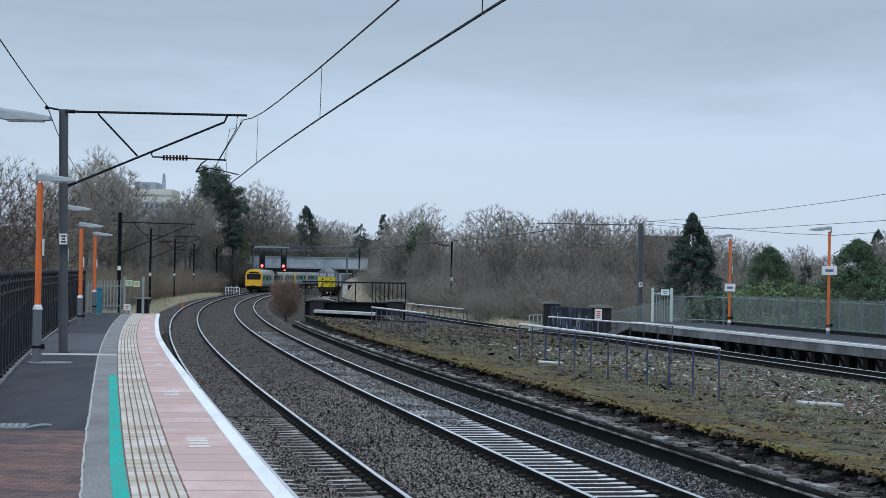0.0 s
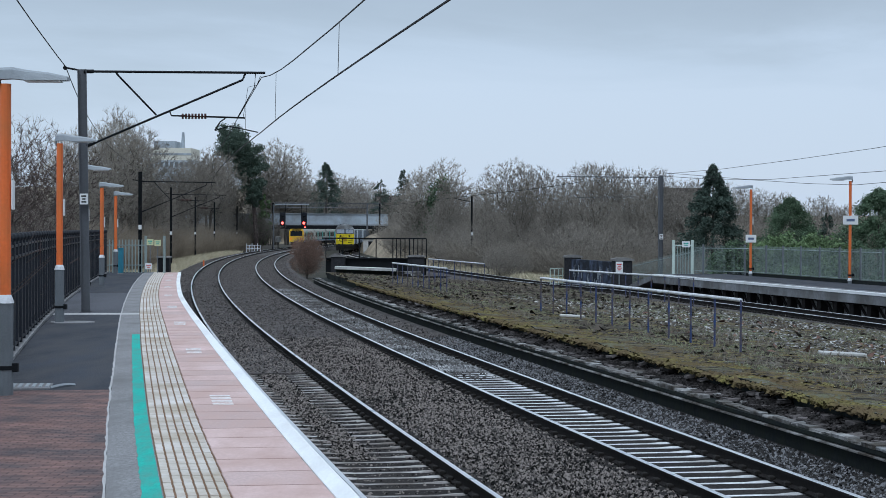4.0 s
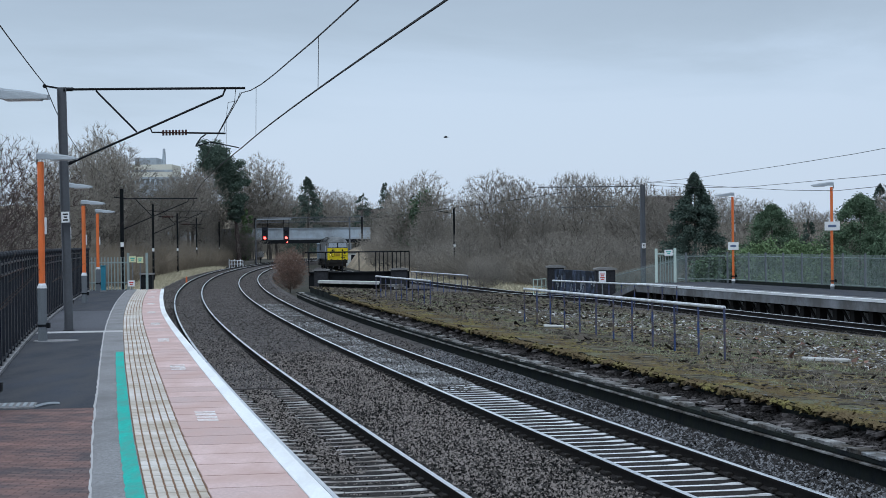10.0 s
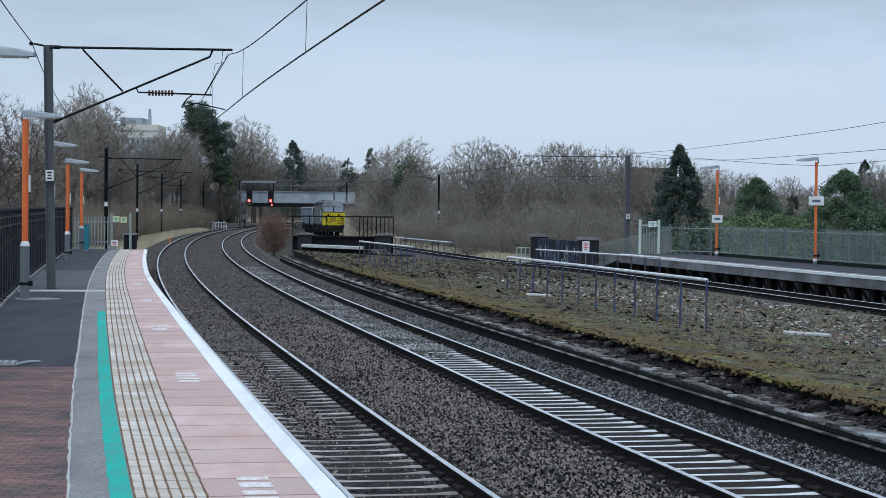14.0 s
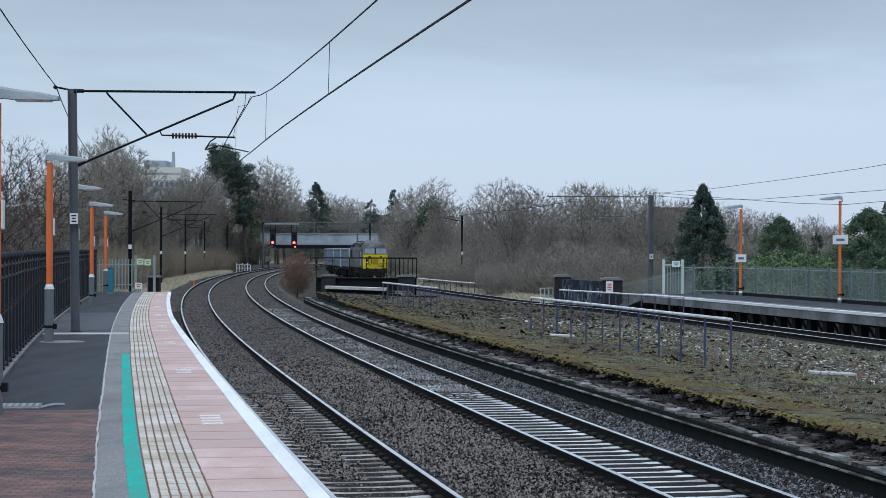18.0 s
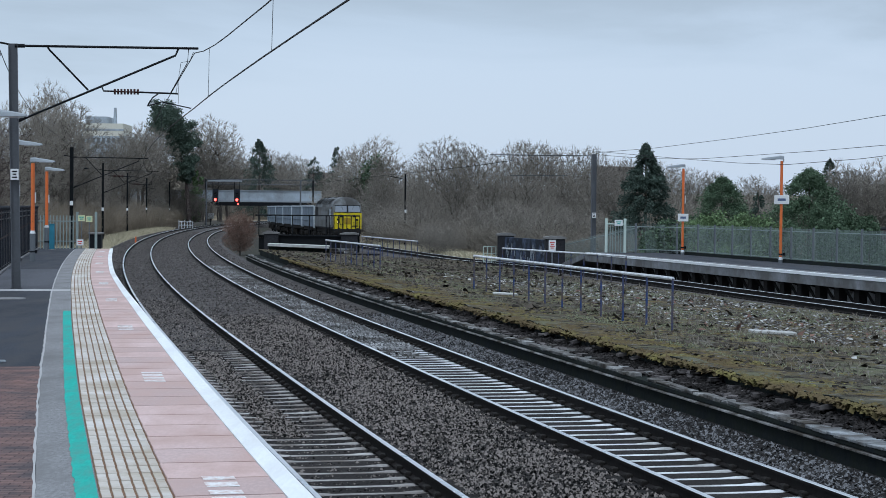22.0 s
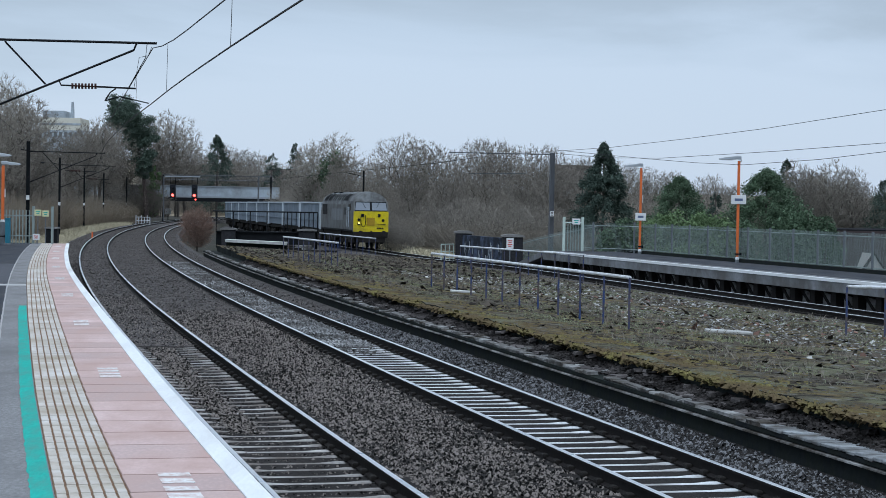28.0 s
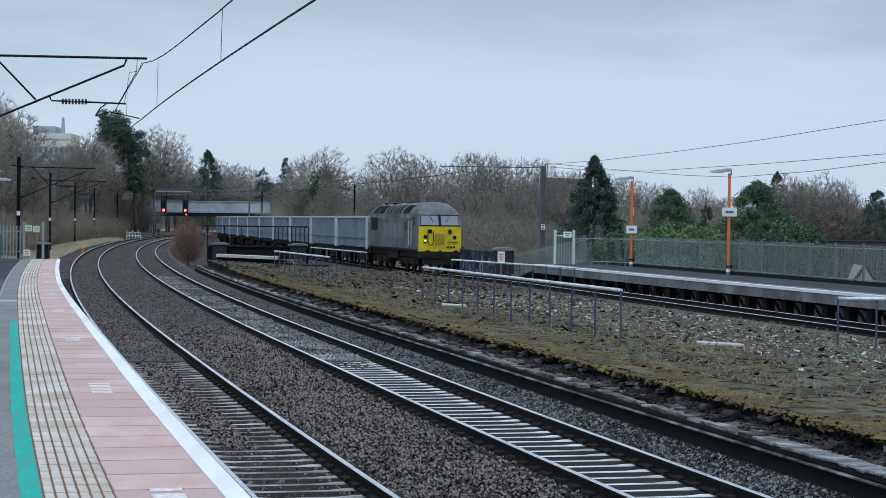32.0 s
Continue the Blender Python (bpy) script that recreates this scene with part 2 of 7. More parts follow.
M_MAST = mat("galvanised_mast", (0.115, 0.125, 0.142), 0.6, metal=0.2, vary=0.2, scale=1.5, fine=20, bump=0.1, spec=0.4)
M_STEELDARK = mat("dark_steel", (0.013, 0.015, 0.018), 0.6, metal=0.2, vary=0.3)
M_ORANGE = mat("orange_lamp_post", (0.78, 0.165, 0.042), 0.45, vary=0.12, scale=2, fine=20, bump=0.05, dirt=(0.62, 0.17, 0.05), dirt_amount=0.2, spec=0.4)
M_GREYPOST = mat("grey_post_paint", (0.16, 0.18, 0.20), 0.55, vary=0.15)
M_LAMPHEAD = mat("lamp_head_grey", (0.29, 0.325, 0.36), 0.45, vary=0.1, spec=0.4)
M_BLACK = mat("black_railing_paint", (0.012, 0.015, 0.022), 0.45, vary=0.2, bump=0.05, spec=0.3)
M_BLUE = mat("blue_post_paint", (0.040, 0.072, 0.190), 0.6, vary=0.35, scale=3, dirt=(0.12, 0.10, 0.09), dirt_amount=0.3, dirt_scale=4)
M_WHITEMETAL = mat("white_handrail_paint", (0.74, 0.78, 0.84), 0.5, vary=0.1, scale=2, dirt=(0.42, 0.42, 0.42), dirt_amount=0.2, dirt_scale=3, spec=0.4)
M_WIRE = mat("copper_wire", (0.03, 0.03, 0.032), 0.6, metal=0.3, vary=0.1, bump=0)
M_INSUL = mat("brown_insulator", (0.045, 0.020, 0.018), 0.35, vary=0.15, bump=0)


# ---- mesh helpers ----
def part(name, bm, material, parent=None, label="", smooth=False):
    me = bpy.data.meshes.new(name)
    if smooth:
        for f in bm.faces:
            f.smooth = True
    bm.to_mesh(me)
    bm.free()
    for m in material if isinstance(material, (list, tuple)) else [material]:
        me.materials.append(m)
    ob = new(name, me)
    ob.parent = parent
    if label:
        ob["label"] = label
    return ob


def thing(name, label, category, group="", kind="", at=None):
    ob = new(name)
    tagged(ob, label, category, group, kind)
    if at is not None:
        ob.matrix_world = at
    return ob


def pydata(name, verts, faces, material, parent=None, label=""):
    me = bpy.data.meshes.new(name)
    me.from_pydata(verts, [], faces)
    me.update()
    me.materials.append(material)
    ob = new(name, me)
    ob.parent = parent
    if label:
        ob["label"] = label
    return ob


def box(bm, x0, x1, y0, y1, z0, z1, m=None, bevel=0.0, mi=0):
    vs = [bm.verts.new(v) for v in ((x0, y0, z0), (x1, y0, z0), (x1, y1, z0), (x0, y1, z0), (x0, y0, z1), (x1, y0, z1), (x1, y1, z1), (x0, y1, z1))]
    fs = [bm.faces.new([vs[i] for i in q]) for q in ((3, 2, 1, 0), (4, 5, 6, 7), (0, 1, 5, 4), (1, 2, 6, 5), (2, 3, 7, 6), (3, 0, 4, 7))]
    for f in fs:
        f.material_index = mi
    if bevel:
        es = list({e for f in fs for e in f.edges})
        got = bmesh.ops.bevel(bm, geom=es, offset=bevel, segments=1, affect="EDGES")
        vs = list({v for f in got["faces"] for v in f.verts} | {v for v in vs if v.is_valid})
    if m is not None:
        bmesh.ops.transform(bm, matrix=m, verts=vs)
    return bm


def tube(bm, pts, radius, sides=6, caps=True, r2=None):
    """A round bar along points."""
    pts = [Vector(p) for p in pts]
    rings = []
    for i, p in enumerate(pts):
        d = (pts[min(i + 1, len(pts) - 1)] - pts[max(i - 1, 0)]).normalized()
        a = d.cross(Vector((0, 0, 1)) if abs(d.z) < 0.95 else Vector((1, 0, 0))).normalized()
        b = d.cross(a)
        r = radius if r2 is None else radius + (r2 - radius) * i / (len(pts) - 1)
        rings.append([bm.verts.new(p + r * (math.cos(k * math.tau / sides) * a + math.sin(k * math.tau / sides) * b)) for k in range(sides)])
    for r0, r1 in zip(rings, rings[1:]):
        for k in range(sides):
            bm.faces.new((r0[k], r0[(k + 1) % sides], r1[(k + 1) % sides], r1[k]))
    if caps:
        bm.faces.new(rings[0][::-1])
        bm.faces.new(rings[-1])
    return bm


def sweep(bm, stations, profile, closed=True, mi=0, caps=True):
    """Carries a cross-section (u across, z up) along stations: functions (u, z) -> point."""
    rings = [[bm.verts.new(s(u, z)) for u, z in profile] for s in stations]
    n = len(profile)
    for r0, r1 in zip(rings, rings[1:]):
        for k in range(n if closed else n - 1):
            f = bm.faces.new((r0[k], r0[(k + 1) % n], r1[(k + 1) % n], r1[k]))
            f.material_index = mi
    if closed and caps:
        bm.faces.new(rings[0][::-1]).material_index = mi
        bm.faces.new(rings[-1]).material_index = mi
    return bm


def B():
    return bmesh.new()


# ---- the plan: two main tracks on one curve, the branch track on another ----
MAIN = (1643.39, 347.74, 1675.40)
SIDE = (3060.76, 651.39, 3101.77)
BRANCH = (*SIDE, 1.0)
TRACK_1, TRACK_2 = -0.03, 4.48
HALF = 0.84
RAIL_Z = -0.95
RIDE = 0.36


def fall(y):
    """The line falls gently away."""
    return -0.0025 * max(0.0, y - 45.0)


def branch_fall(y):
    """The branch dips past the old platform, and falls on beyond the old bridge."""
    u = min(1.0, max(0.0, (y - 95.0) / 35.0))
    return 0.10 - RIDE * u * u * (3 - 2 * u) - 0.0036 * max(0.0, y - 130.0)


def bend(s):
    """Beyond the old bridge the branch swings to the inside."""
    return 0.0009 * max(0.0, s - 255.0) ** 2


def arc_x(arc, y, d=0.0):
    cx, cy, r = arc[:3]
    return cx - math.sqrt((r - d) ** 2 - (y - cy) ** 2)


def on(arc, s, d, z):
    """The point at station s (its y on the arc's centre line), d metres towards the inside of the curve, z over the fallen datum."""
    cx, cy, r = arc[:3]
    if len(arc) > 3:
        d += bend(s)
    a = math.asin((s - cy) / r)
    y = cy + (r - d) * math.sin(a)
    return Vector((cx - (r - d) * math.cos(a), y, z + (branch_fall(y) if len(arc) > 3 else fall(y))))


def heading(arc, s):
    swing = math.degrees(math.atan(0.0018 * max(0.0, s - 255.0))) if len(arc) > 3 else 0.0
    return math.degrees(math.asin((s - arc[1]) / arc[2])) + swing


def frame_on(arc, s, d, z):
    """A pose on the arc: +y along the line away from the eye, +x to the inside."""
    p = on(arc, s, d, z)
    return pose(p.x, p.y, p.z, 0, 0, -heading(arc, s))


def stations(arc, s0, s1, step, shift=lambda s: 0.0):
    n = max(2, int(round(abs(s1 - s0) / step)) + 1)
    return [(lambda s: lambda u, z: on(arc, s, u + shift(s), z))(s0 + (s1 - s0) * i / (n - 1)) for i in range(n)]


def edge_d(s):
    """The platform's edge, from the near track's centre line."""
    return float(np.interp(s, (5, 20, 33, 45, 67, 80, 100), (-1.95, -1.87, -1.77, -1.72, -1.69, -1.58, -1.45)))


def tactile_d(s):
    """The tactile slabs' trackward side."""
    return float(np.interp(s, (5, 17, 24, 33.5, 47, 67, 100), (-3.12, -2.99, -2.91, -2.77, -2.62, -2.50, -2.26)))


def paving_d(s):
    """Where the concrete strip meets the paving."""
    return float(np.interp(s, (5, 17, 24, 33.5, 42, 67, 100), (-4.26, -4.12, -4.02, -3.86, -3.76, -3.56, -3.36)))


def back_d(s):
    """The line from which the railings and lamps stand back."""
    return -1.88 + 0.0065 * (min(max(s, 5.0), 100.0) - 30.0)


def plat_d(s, e):
    """Nominal distance e behind the edge, as an offset from the track: the strips run together in the distance."""
    t = tactile_d(s)
    return float(np.interp(e, (-0.1, 0.0, 0.908, 1.51, 2.165, 3.0, 9.0), (edge_d(s) + 0.1, edge_d(s), t, t - 0.60, paving_d(s), back_d(s) - 3.0, back_d(s) - 9.0)))


def plat(s, e, z=0.0):
    """A point on the platform, e metres back from its edge."""
    return on(MAIN, s, plat_d(s, e), z)


def plat_stations(s0, s1, step):
    n = max(2, int(round(abs(s1 - s0) / step)) + 1)
    return [(lambda s: lambda u, z: plat(s, u, z))(s0 + (s1 - s0) * i / (n - 1)) for i in range(n)]


# ---- ground: one sheet to the horizon ----
def ground_z(x, y):
    return fall(min(y, 420.0)) - 1.45


bm = B()
xs = [-2500, -900, -400, -200, -120, -80, -55, -42] + [-36 + 3 * i for i in range(32)] + [70, 90, 120, 180, 300, 700, 2500]
ys = [-600, -200, -60, -20, 0] + [10 * i for i in range(1, 44)] + [480, 560, 700, 1000, 1800, 4000]
grid = [[bm.verts.new((x, y, ground_z(x, y))) for x in xs] for y in ys]
for j in range(len(ys) - 1):
    for i in range(len(xs) - 1):
        bm.faces.new((grid[j][i], grid[j][i + 1], grid[j + 1][i + 1], grid[j + 1][i]))
ground = part("ground", bm, M_GROUND)
tagged(ground, "dark trackside earth with patchy winter grass", "ground", kind="structure")

# ballast beds, heaped to the sleepers' ends and lower between the rails
LOW, HIGH = RAIL_Z - 0.222, RAIL_Z - 0.185
SHOULDER = [(6.0, HIGH + 0.01), (6.3, HIGH + 0.05), (6.7, HIGH + 0.10), (7.0, -1.6)]
MAIN_BED = [(-3.1, -1.6), (-2.6, LOW), (-1.5, LOW), (-1.15, LOW + 0.01), (-0.66, LOW), (0.62, LOW), (1.0, HIGH - 0.02), (1.5, HIGH + 0.02), (2.3, HIGH + 0.05), (3.2, HIGH + 0.02),
            (3.5, HIGH - 0.01), (3.8, LOW), (5.16, LOW), (5.6, HIGH - 0.02)] + SHOULDER
FULL_BED = [(-3.1, -1.6), (-2.6, LOW), (-1.2, HIGH), (-0.75, HIGH + 0.005), (0.0, HIGH + 0.02), (0.7, HIGH + 0.005), (1.0, HIGH), (2.3, HIGH + 0.05), (3.2, HIGH + 0.02), (3.8, HIGH - 0.008), (5.16, HIGH - 0.008), (5.6, HIGH)] + SHOULDER
BRANCH_BED = [(-2.6, -1.6), (-1.9, LOW), (-1.0, HIGH), (-0.62, LOW), (0.62, LOW), (1.0, HIGH), (1.9, LOW), (2.6, -1.6)]
OPEN_END = 46.0
# the near bed takes the gap-darkened colour, the further beds plain ballast
for nm, arc, bed, s0, s1, m_ in (("ballast_bed", MAIN, MAIN_BED, -10, OPEN_END, M_BALLASTGAP), ("ballast_bed_2", MAIN, FULL_BED, OPEN_END, 470, M_BALLAST2), ("ballast_bed_3", BRANCH, BRANCH_BED, 40, 520, M_BALLAST2)):
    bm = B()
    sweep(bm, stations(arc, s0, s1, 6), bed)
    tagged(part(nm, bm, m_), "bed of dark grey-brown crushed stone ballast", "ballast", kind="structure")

M_CAPPALE = mat("pale_cross_concrete", (0.46, 0.46, 0.47), 0.85, vary=0.15, scale=1, fine=15)

# ---- the platform that the camera stands on ----
S0, S1 = -8.0, 103.5
platform = thing("platform", "curved station platform with tarmac, concrete and pink edge slabs", "platform", kind="structure")
bm = B()
sweep(bm, plat_stations(S0, S1, 3), [(0.12, -1.5), (0.12, -0.06), (5.2, -0.06), (5.2, -1.5)])
part("platform_body", bm, M_DARKWALL, platform, "dark brick platform wall")


def strip(name, material, e0, e1, s0, s1, z, parent=platform, label="", thick=0.07):
    bm = B()
    sweep(bm, plat_stations(s0, s1, 2.5), [(e0, z - thick), (e0, z), (e1, z), (e1, z - thick)])
    return part(name, bm, material, parent, label)


strip("concrete_strip", M_CONCRETE, 1.515, 2.16, S0, S1, 0.0, label="grey concrete strip")
bm = B()
n = 420
sts = [(lambda s, e: lambda u, z: plat(s, 1.53 if u < 0 else e, z))(S0 + (43.0 - S0) * i / n, 1.755 + 0.022 * noise.noise(Vector((i * 0.35, 5, 0))) + 0.014 * noise.noise(Vector((i * 1.3, 9, 0)))) for i in range(n + 1)]
sweep(bm, sts, [(-1, 0.002), (-1, 0.006), (1, 0.006), (1, 0.002)])
part("green_line", bm, M_GREEN, platform, "worn painted turquoise line")
strip("red_paving", M_REDTAR, 2.17, 5.2, S0, 29.0, 0.0, label="brick-red worn surfacing")
strip("tarmac", M_TARMAC, 2.17, 5.2, 29.01, 52.6, 0.0, label="dark tarmac")
strip("cross_strip", M_CAPPALE, 1.515, 5.2, 52.61, 53.6, 0.002, label="pale concrete cross strip")
strip("tarmac", M_TARMAC2, 2.17, 5.2, 53.61, 70, 0.0, label="greyer tarmac")
strip("tarmac", M_TARMAC, 2.17, 5.2, 70.01, S1, 0.0, label="dark tarmac")
strip("white_edge_line", M_WHITE, -0.03, 0.15, S0, S1, 0.004, label="white painted edge line", thick=0.10)


# ---- tracks ----
# taller than a true rail, so the dark side also covers its shadow
RAIL_H = 0.20
RAIL_PROFILE = [(-0.080, 0.0), (-0.080, 0.018), (-0.014, 0.042), (-0.012, 0.148), (-0.040, 0.158), (-0.040, 0.192), (-0.033, 0.200), (0.033, 0.200), (0.040, 0.192), (0.040, 0.158), (0.012, 0.148), (0.014, 0.042), (0.080, 0.018), (0.080, 0.0)]


def rail(parent, arc, d, s0, s1):
    bm = B()
    base = RAIL_Z - RAIL_H
    sts = stations(arc, s0, s1, 5)
    sweep(bm, sts, [(d + u, base + z) for u, z in RAIL_PROFILE])
    n = len(RAIL_PROFILE)
    for i, f in enumerate(bm.faces):
        if i < (len(sts) - 1) * n and i % n in (5, 6, 7):
            f.material_index = 1
    return part("rail", bm, [M_RAIL, M_RAIL_TOP], parent, "steel rail with a polished head")


def sleeper_mesh(material):
    bm = B()
    prof = [(-1.4, 0.0), (-1.4, 0.11), (-1.05, 0.135), (-0.62, 0.135), (-0.40, 0.118), (0.40, 0.118), (0.62, 0.135), (1.05, 0.135), (1.4, 0.11), (1.4, 0.0)]
    sweep(bm, [lambda u, z: (u, -0.074, z), lambda u, z: (u, -0.052, z + 0.03), lambda u, z: (u, 0.052, z + 0.03), lambda u, z: (u, 0.074, z)], prof)
    me = bpy.data.meshes.new("sleeper")
    bm.to_mesh(me)
    bm.free()
    me.materials.append(material)
    return me


def fastening_mesh():
    bm = B()
    for x in (-HALF, HALF):
        for sx in (-1, 1):
            box(bm, x + sx * 0.075 - 0.04, x + sx * 0.075 + 0.05, -0.085, 0.085, 0.0, 0.075, bevel=0.015)
    me = bpy.data.meshes.new("fastening")
    bm.to_mesh(me)
    bm.free()
    me.materials.append(M_CLIP)
    return me


FASTENING = fastening_mesh()


def track(name, label, arc, d, s0, s1, near, material, half=HALF, pitch=0.60, far_material=None):
    tr = thing(name, label, "railway track", group="railway tracks", kind="structure")
    for g in (-half, half):
        rail(tr, arc, d + g, s0, s1)
    me = sleeper_mesh(material)
    verts, faces = [], []
    s, k = s0, 0
    base = RAIL_Z - RAIL_H - 0.165
    src = [v.co.copy() for v in me.vertices]
    fc = [tuple(p.vertices) for p in me.polygons]
    while s < s1:
        m = frame_on(arc, s, d, base)
        if near[0] <= s <= near[1]:
            ob = new("sleeper", me)
            ob.parent, ob.matrix_local = tr, m
            fo = new("fastening", FASTENING)
            fo.parent, fo.matrix_local = tr, m @ pose(0, 0, 0.165)
        else:
            n = len(verts)
            verts += [tuple(m @ v) for v in src]
            faces += [tuple(n + i for i in f) for f in fc]
        s += pitch
        k += 1
    far = pydata("sleepers_beyond", verts, faces, far_material or material, tr)
    far["kind"] = "stuff"
    return tr


def tracks():
    track("track", "curving railway track on ballasted concrete sleepers beside the platform", MAIN, TRACK_1, -8, 460, (14, 62), M_SLEEPER, far_material=M_SLEEPERFAR)
    track("track", "curving railway track on pale clean concrete sleepers", MAIN, TRACK_2, -8, 460, (18, 58), M_SLEEPER2, far_material=M_SLEEPERFAR)
    track("track", "branch line track beyond the derelict platform", BRANCH, 0.0, 45, 520, (60, 130), M_SLEEPER, half=0.7525)


# ---- the derelict platform in the fork ----
def derelict_z(s, q):
    """Its surface sinks from the wall (q = 0) to the branch track (q = 1)."""
    return -0.33 - 0.55 * min(1.0, q * 1.15)


def derelict(s, q, lift=0.0):
    a = on(MAIN, s, 7.38, 0)
    bx = arc_x(BRANCH, a.y) - 2.0
    x = a.x + (max(bx, a.x + 0.3) - a.x) * q
    if x > a.x + 30 * q:
        x = a.x + 30 * q
    return Vector((x, a.y, derelict_z(s, q) + fall(a.y) + lift))


M_CRUMBLE = mat("crumbled_sooty_brick", (0.090, 0.082, 0.082), 0.95, vary=0.9, scale=1.0, fine=12, bump=0.4, random_piece=1.2, spec=0.1)


M_CLOD = mat("brown_soil_and_gravel", (0.066, 0.057, 0.048), 0.95, vary=0.6, scale=1.0, fine=12, bump=0.4, island=1.2, spec=0.1)
M_SLATE = mat("bluish_ledge_slab", (0.30, 0.325, 0.35), 0.8, vary=0.35, scale=1.0, fine=14, bump=0.5, dirt=(0.09, 0.085, 0.08), dirt_amount=0.25, dirt_scale=1.6, random_piece=0.7)


def derelict_surface():
    waste = thing("derelict_platform", "abandoned platform overgrown with moss and strewn with rubble", "old platform", kind="structure")
    rnd = random.Random(5)
    bm = B()
    ss = [12 + 0.8 * i for i in range(134)]
    qs = [0, 0.02, 0.045, 0.08] + [0.12 + 0.055 * i for i in range(17)]
    rows_ = []
    for s in ss:
        row = []
        for q in qs:
            p = derelict(s, q)
            p.z += 0.05 * noise.noise(p * 0.6) + 0.035 * noise.noise(p * 2.3)
            if q == 0:
                p.x += 0.10 * noise.noise(Vector((s * 0.9, 3, 0))) + 0.05 * noise.noise(Vector((s * 3, 7, 0)))
            row.append(bm.verts.new(p))
        low = row[0].co.copy()
        low.z = -1.3 + fall(low.y)
        low.x += 0.06
        rows_.append([bm.verts.new(low)] + row)
    for r0, r1 in zip(rows_, rows_[1:]):
        for k in range(len(r0) - 1):
            bm.faces.new((r0[k], r0[k + 1], r1[k + 1], r1[k])).smooth = k > 4
    for f in bm.faces:
        if abs(f.calc_center_median().z - min(v.co.z for v in f.verts)) > 0.25:
            f.material_index, f.smooth = 1, False
    part("overgrown_surface", bm, [M_MOSS, M_DARKWALL], waste, "moss, weeds and dark soil over a crumbled edge")
    # crumbled brick courses under the mossy edge
    for course, (zz, back) in enumerate(((-0.63, 0.10), (-0.56, 0.05), (-0.49, 0.0))):
        s = 12.0
        while s < 78:
            ln = rnd.uniform(0.10, 0.30) * (1.0 if s < 45 else 1.8)
            if rnd.random() < (0.35, 0.25, 0.15)[course]:
                bm = B()
                box(bm, -0.11, 0.11, -ln / 2, ln / 2, -0.03, 0.03, bevel=0.008)
                for v in bm.verts:
                    v.co += Vector((rnd.uniform(-1, 1), rnd.uniform(-1, 1), rnd.uniform(-1, 1))) * 0.014
                o = part("crumbled_brick", bm, M_CRUMBLE, waste)
                o.matrix_local = frame_on(MAIN, s, 7.30 + back * 0.5 + rnd.uniform(-0.06, 0.05), zz + rnd.uniform(-0.01, 0.015)) @ pose(0, 0, 0, rnd.uniform(-6, 6), rnd.uniform(-12, 12), rnd.uniform(-16, 16))
            s += ln + rnd.uniform(0.01, 0.12)
    # wall and ledge along the track
    bm = B()
    sweep(bm, stations(MAIN, 8, 119, 2.0), [(6.66, -1.5), (6.66, -0.75), (6.62, -0.75), (6.62, -0.69), (7.5, -0.69), (7.5, -1.5)])
    part("retaining_wall", bm, M_DARKWALL, waste, "sooty dark platform wall")
    bm = B()
    sweep(bm, stations(MAIN, 8, 119, 2.0), [(6.585, -0.80), (6.585, -0.775), (6.68, -0.77), (6.68, -0.80)])
    part("string_course", bm, M_LEDGE, waste, "thin pale course along the wall")
    # loose split stones lying behind the lip
    s = 25.6
    while s < 90:
        ln = rnd.uniform(0.12, 0.5)
        if rnd.random() < 0.7:
            bm = B()
            w = rnd.uniform(0.10, 0.26)
            box(bm, -w / 2, w / 2, -ln / 2, ln / 2, 0, rnd.uniform(0.03, 0.06), bevel=0.008)
            for v in bm.verts:
                v.co += Vector((rnd.uniform(-1, 1), rnd.uniform(-1, 1), rnd.uniform(-1, 1))) * 0.012
            part("split_stone", bm, M_LEDGE if rnd.random() < 0.25 else M_CRUMBLE, waste).matrix_local = frame_on(MAIN, s, rnd.uniform(6.9, 7.2), -0.66) @ pose(0, 0, 0, rnd.uniform(-5, 5), rnd.uniform(-9, 9), rnd.uniform(-14, 14))
        s += ln * 0.85
    # broken coping stones on the ledge, then a stretch of close-laid slabs
    s = 12.0
    while s < 117:
        near = s < 25.6
        ln = 0.25 if near else rnd.uniform(0.25, 0.8)
        if near or rnd.random() < 0.88:
            bm = B()
            w = 0.66 if near else rnd.uniform(0.12, 0.26)
            gap, shake = (0.006, 0.004) if near else (0.012, 0.012)
            box(bm, -w / 2, w / 2, -ln / 2 + gap, ln / 2 - gap, 0, 0.045 if near else rnd.uniform(0.03, 0.075), bevel=0.01)
            for v in bm.verts:
                v.co += Vector((rnd.uniform(-1, 1), rnd.uniform(-1, 1), rnd.uniform(-1, 1))) * shake
            o = part("coping_stone", bm, M_SLATE if near else M_LEDGE, waste)
            o.matrix_local = frame_on(MAIN, s + ln / 2, 6.60 + w / 2 + rnd.uniform(0.0, 0.02 if near else 0.08), -0.688) @ pose(0, 0, 0, rnd.uniform(-1, 1), rnd.uniform(-2, 2), rnd.uniform(-1.5, 1.5))
        s += ln
    return waste


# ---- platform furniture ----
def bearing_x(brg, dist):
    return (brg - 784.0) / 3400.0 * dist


def bars(parent, w, h, x, y, z, n, material, axis="x"):
    """Unreadable lines of print, as plain bars on the face towards -y."""
    for i in range(n):
        bm = B()
        bw = w * (0.9 if i % 2 == 0 else 0.6)
        zz = z + h * (0.5 - (i + 0.5) / n)
        box(bm, x - bw / 2, x + bw / 2, y - 0.004, y, zz - h / n * 0.25, zz + h / n * 0.25)
        part("print_bar", bm, material, parent)


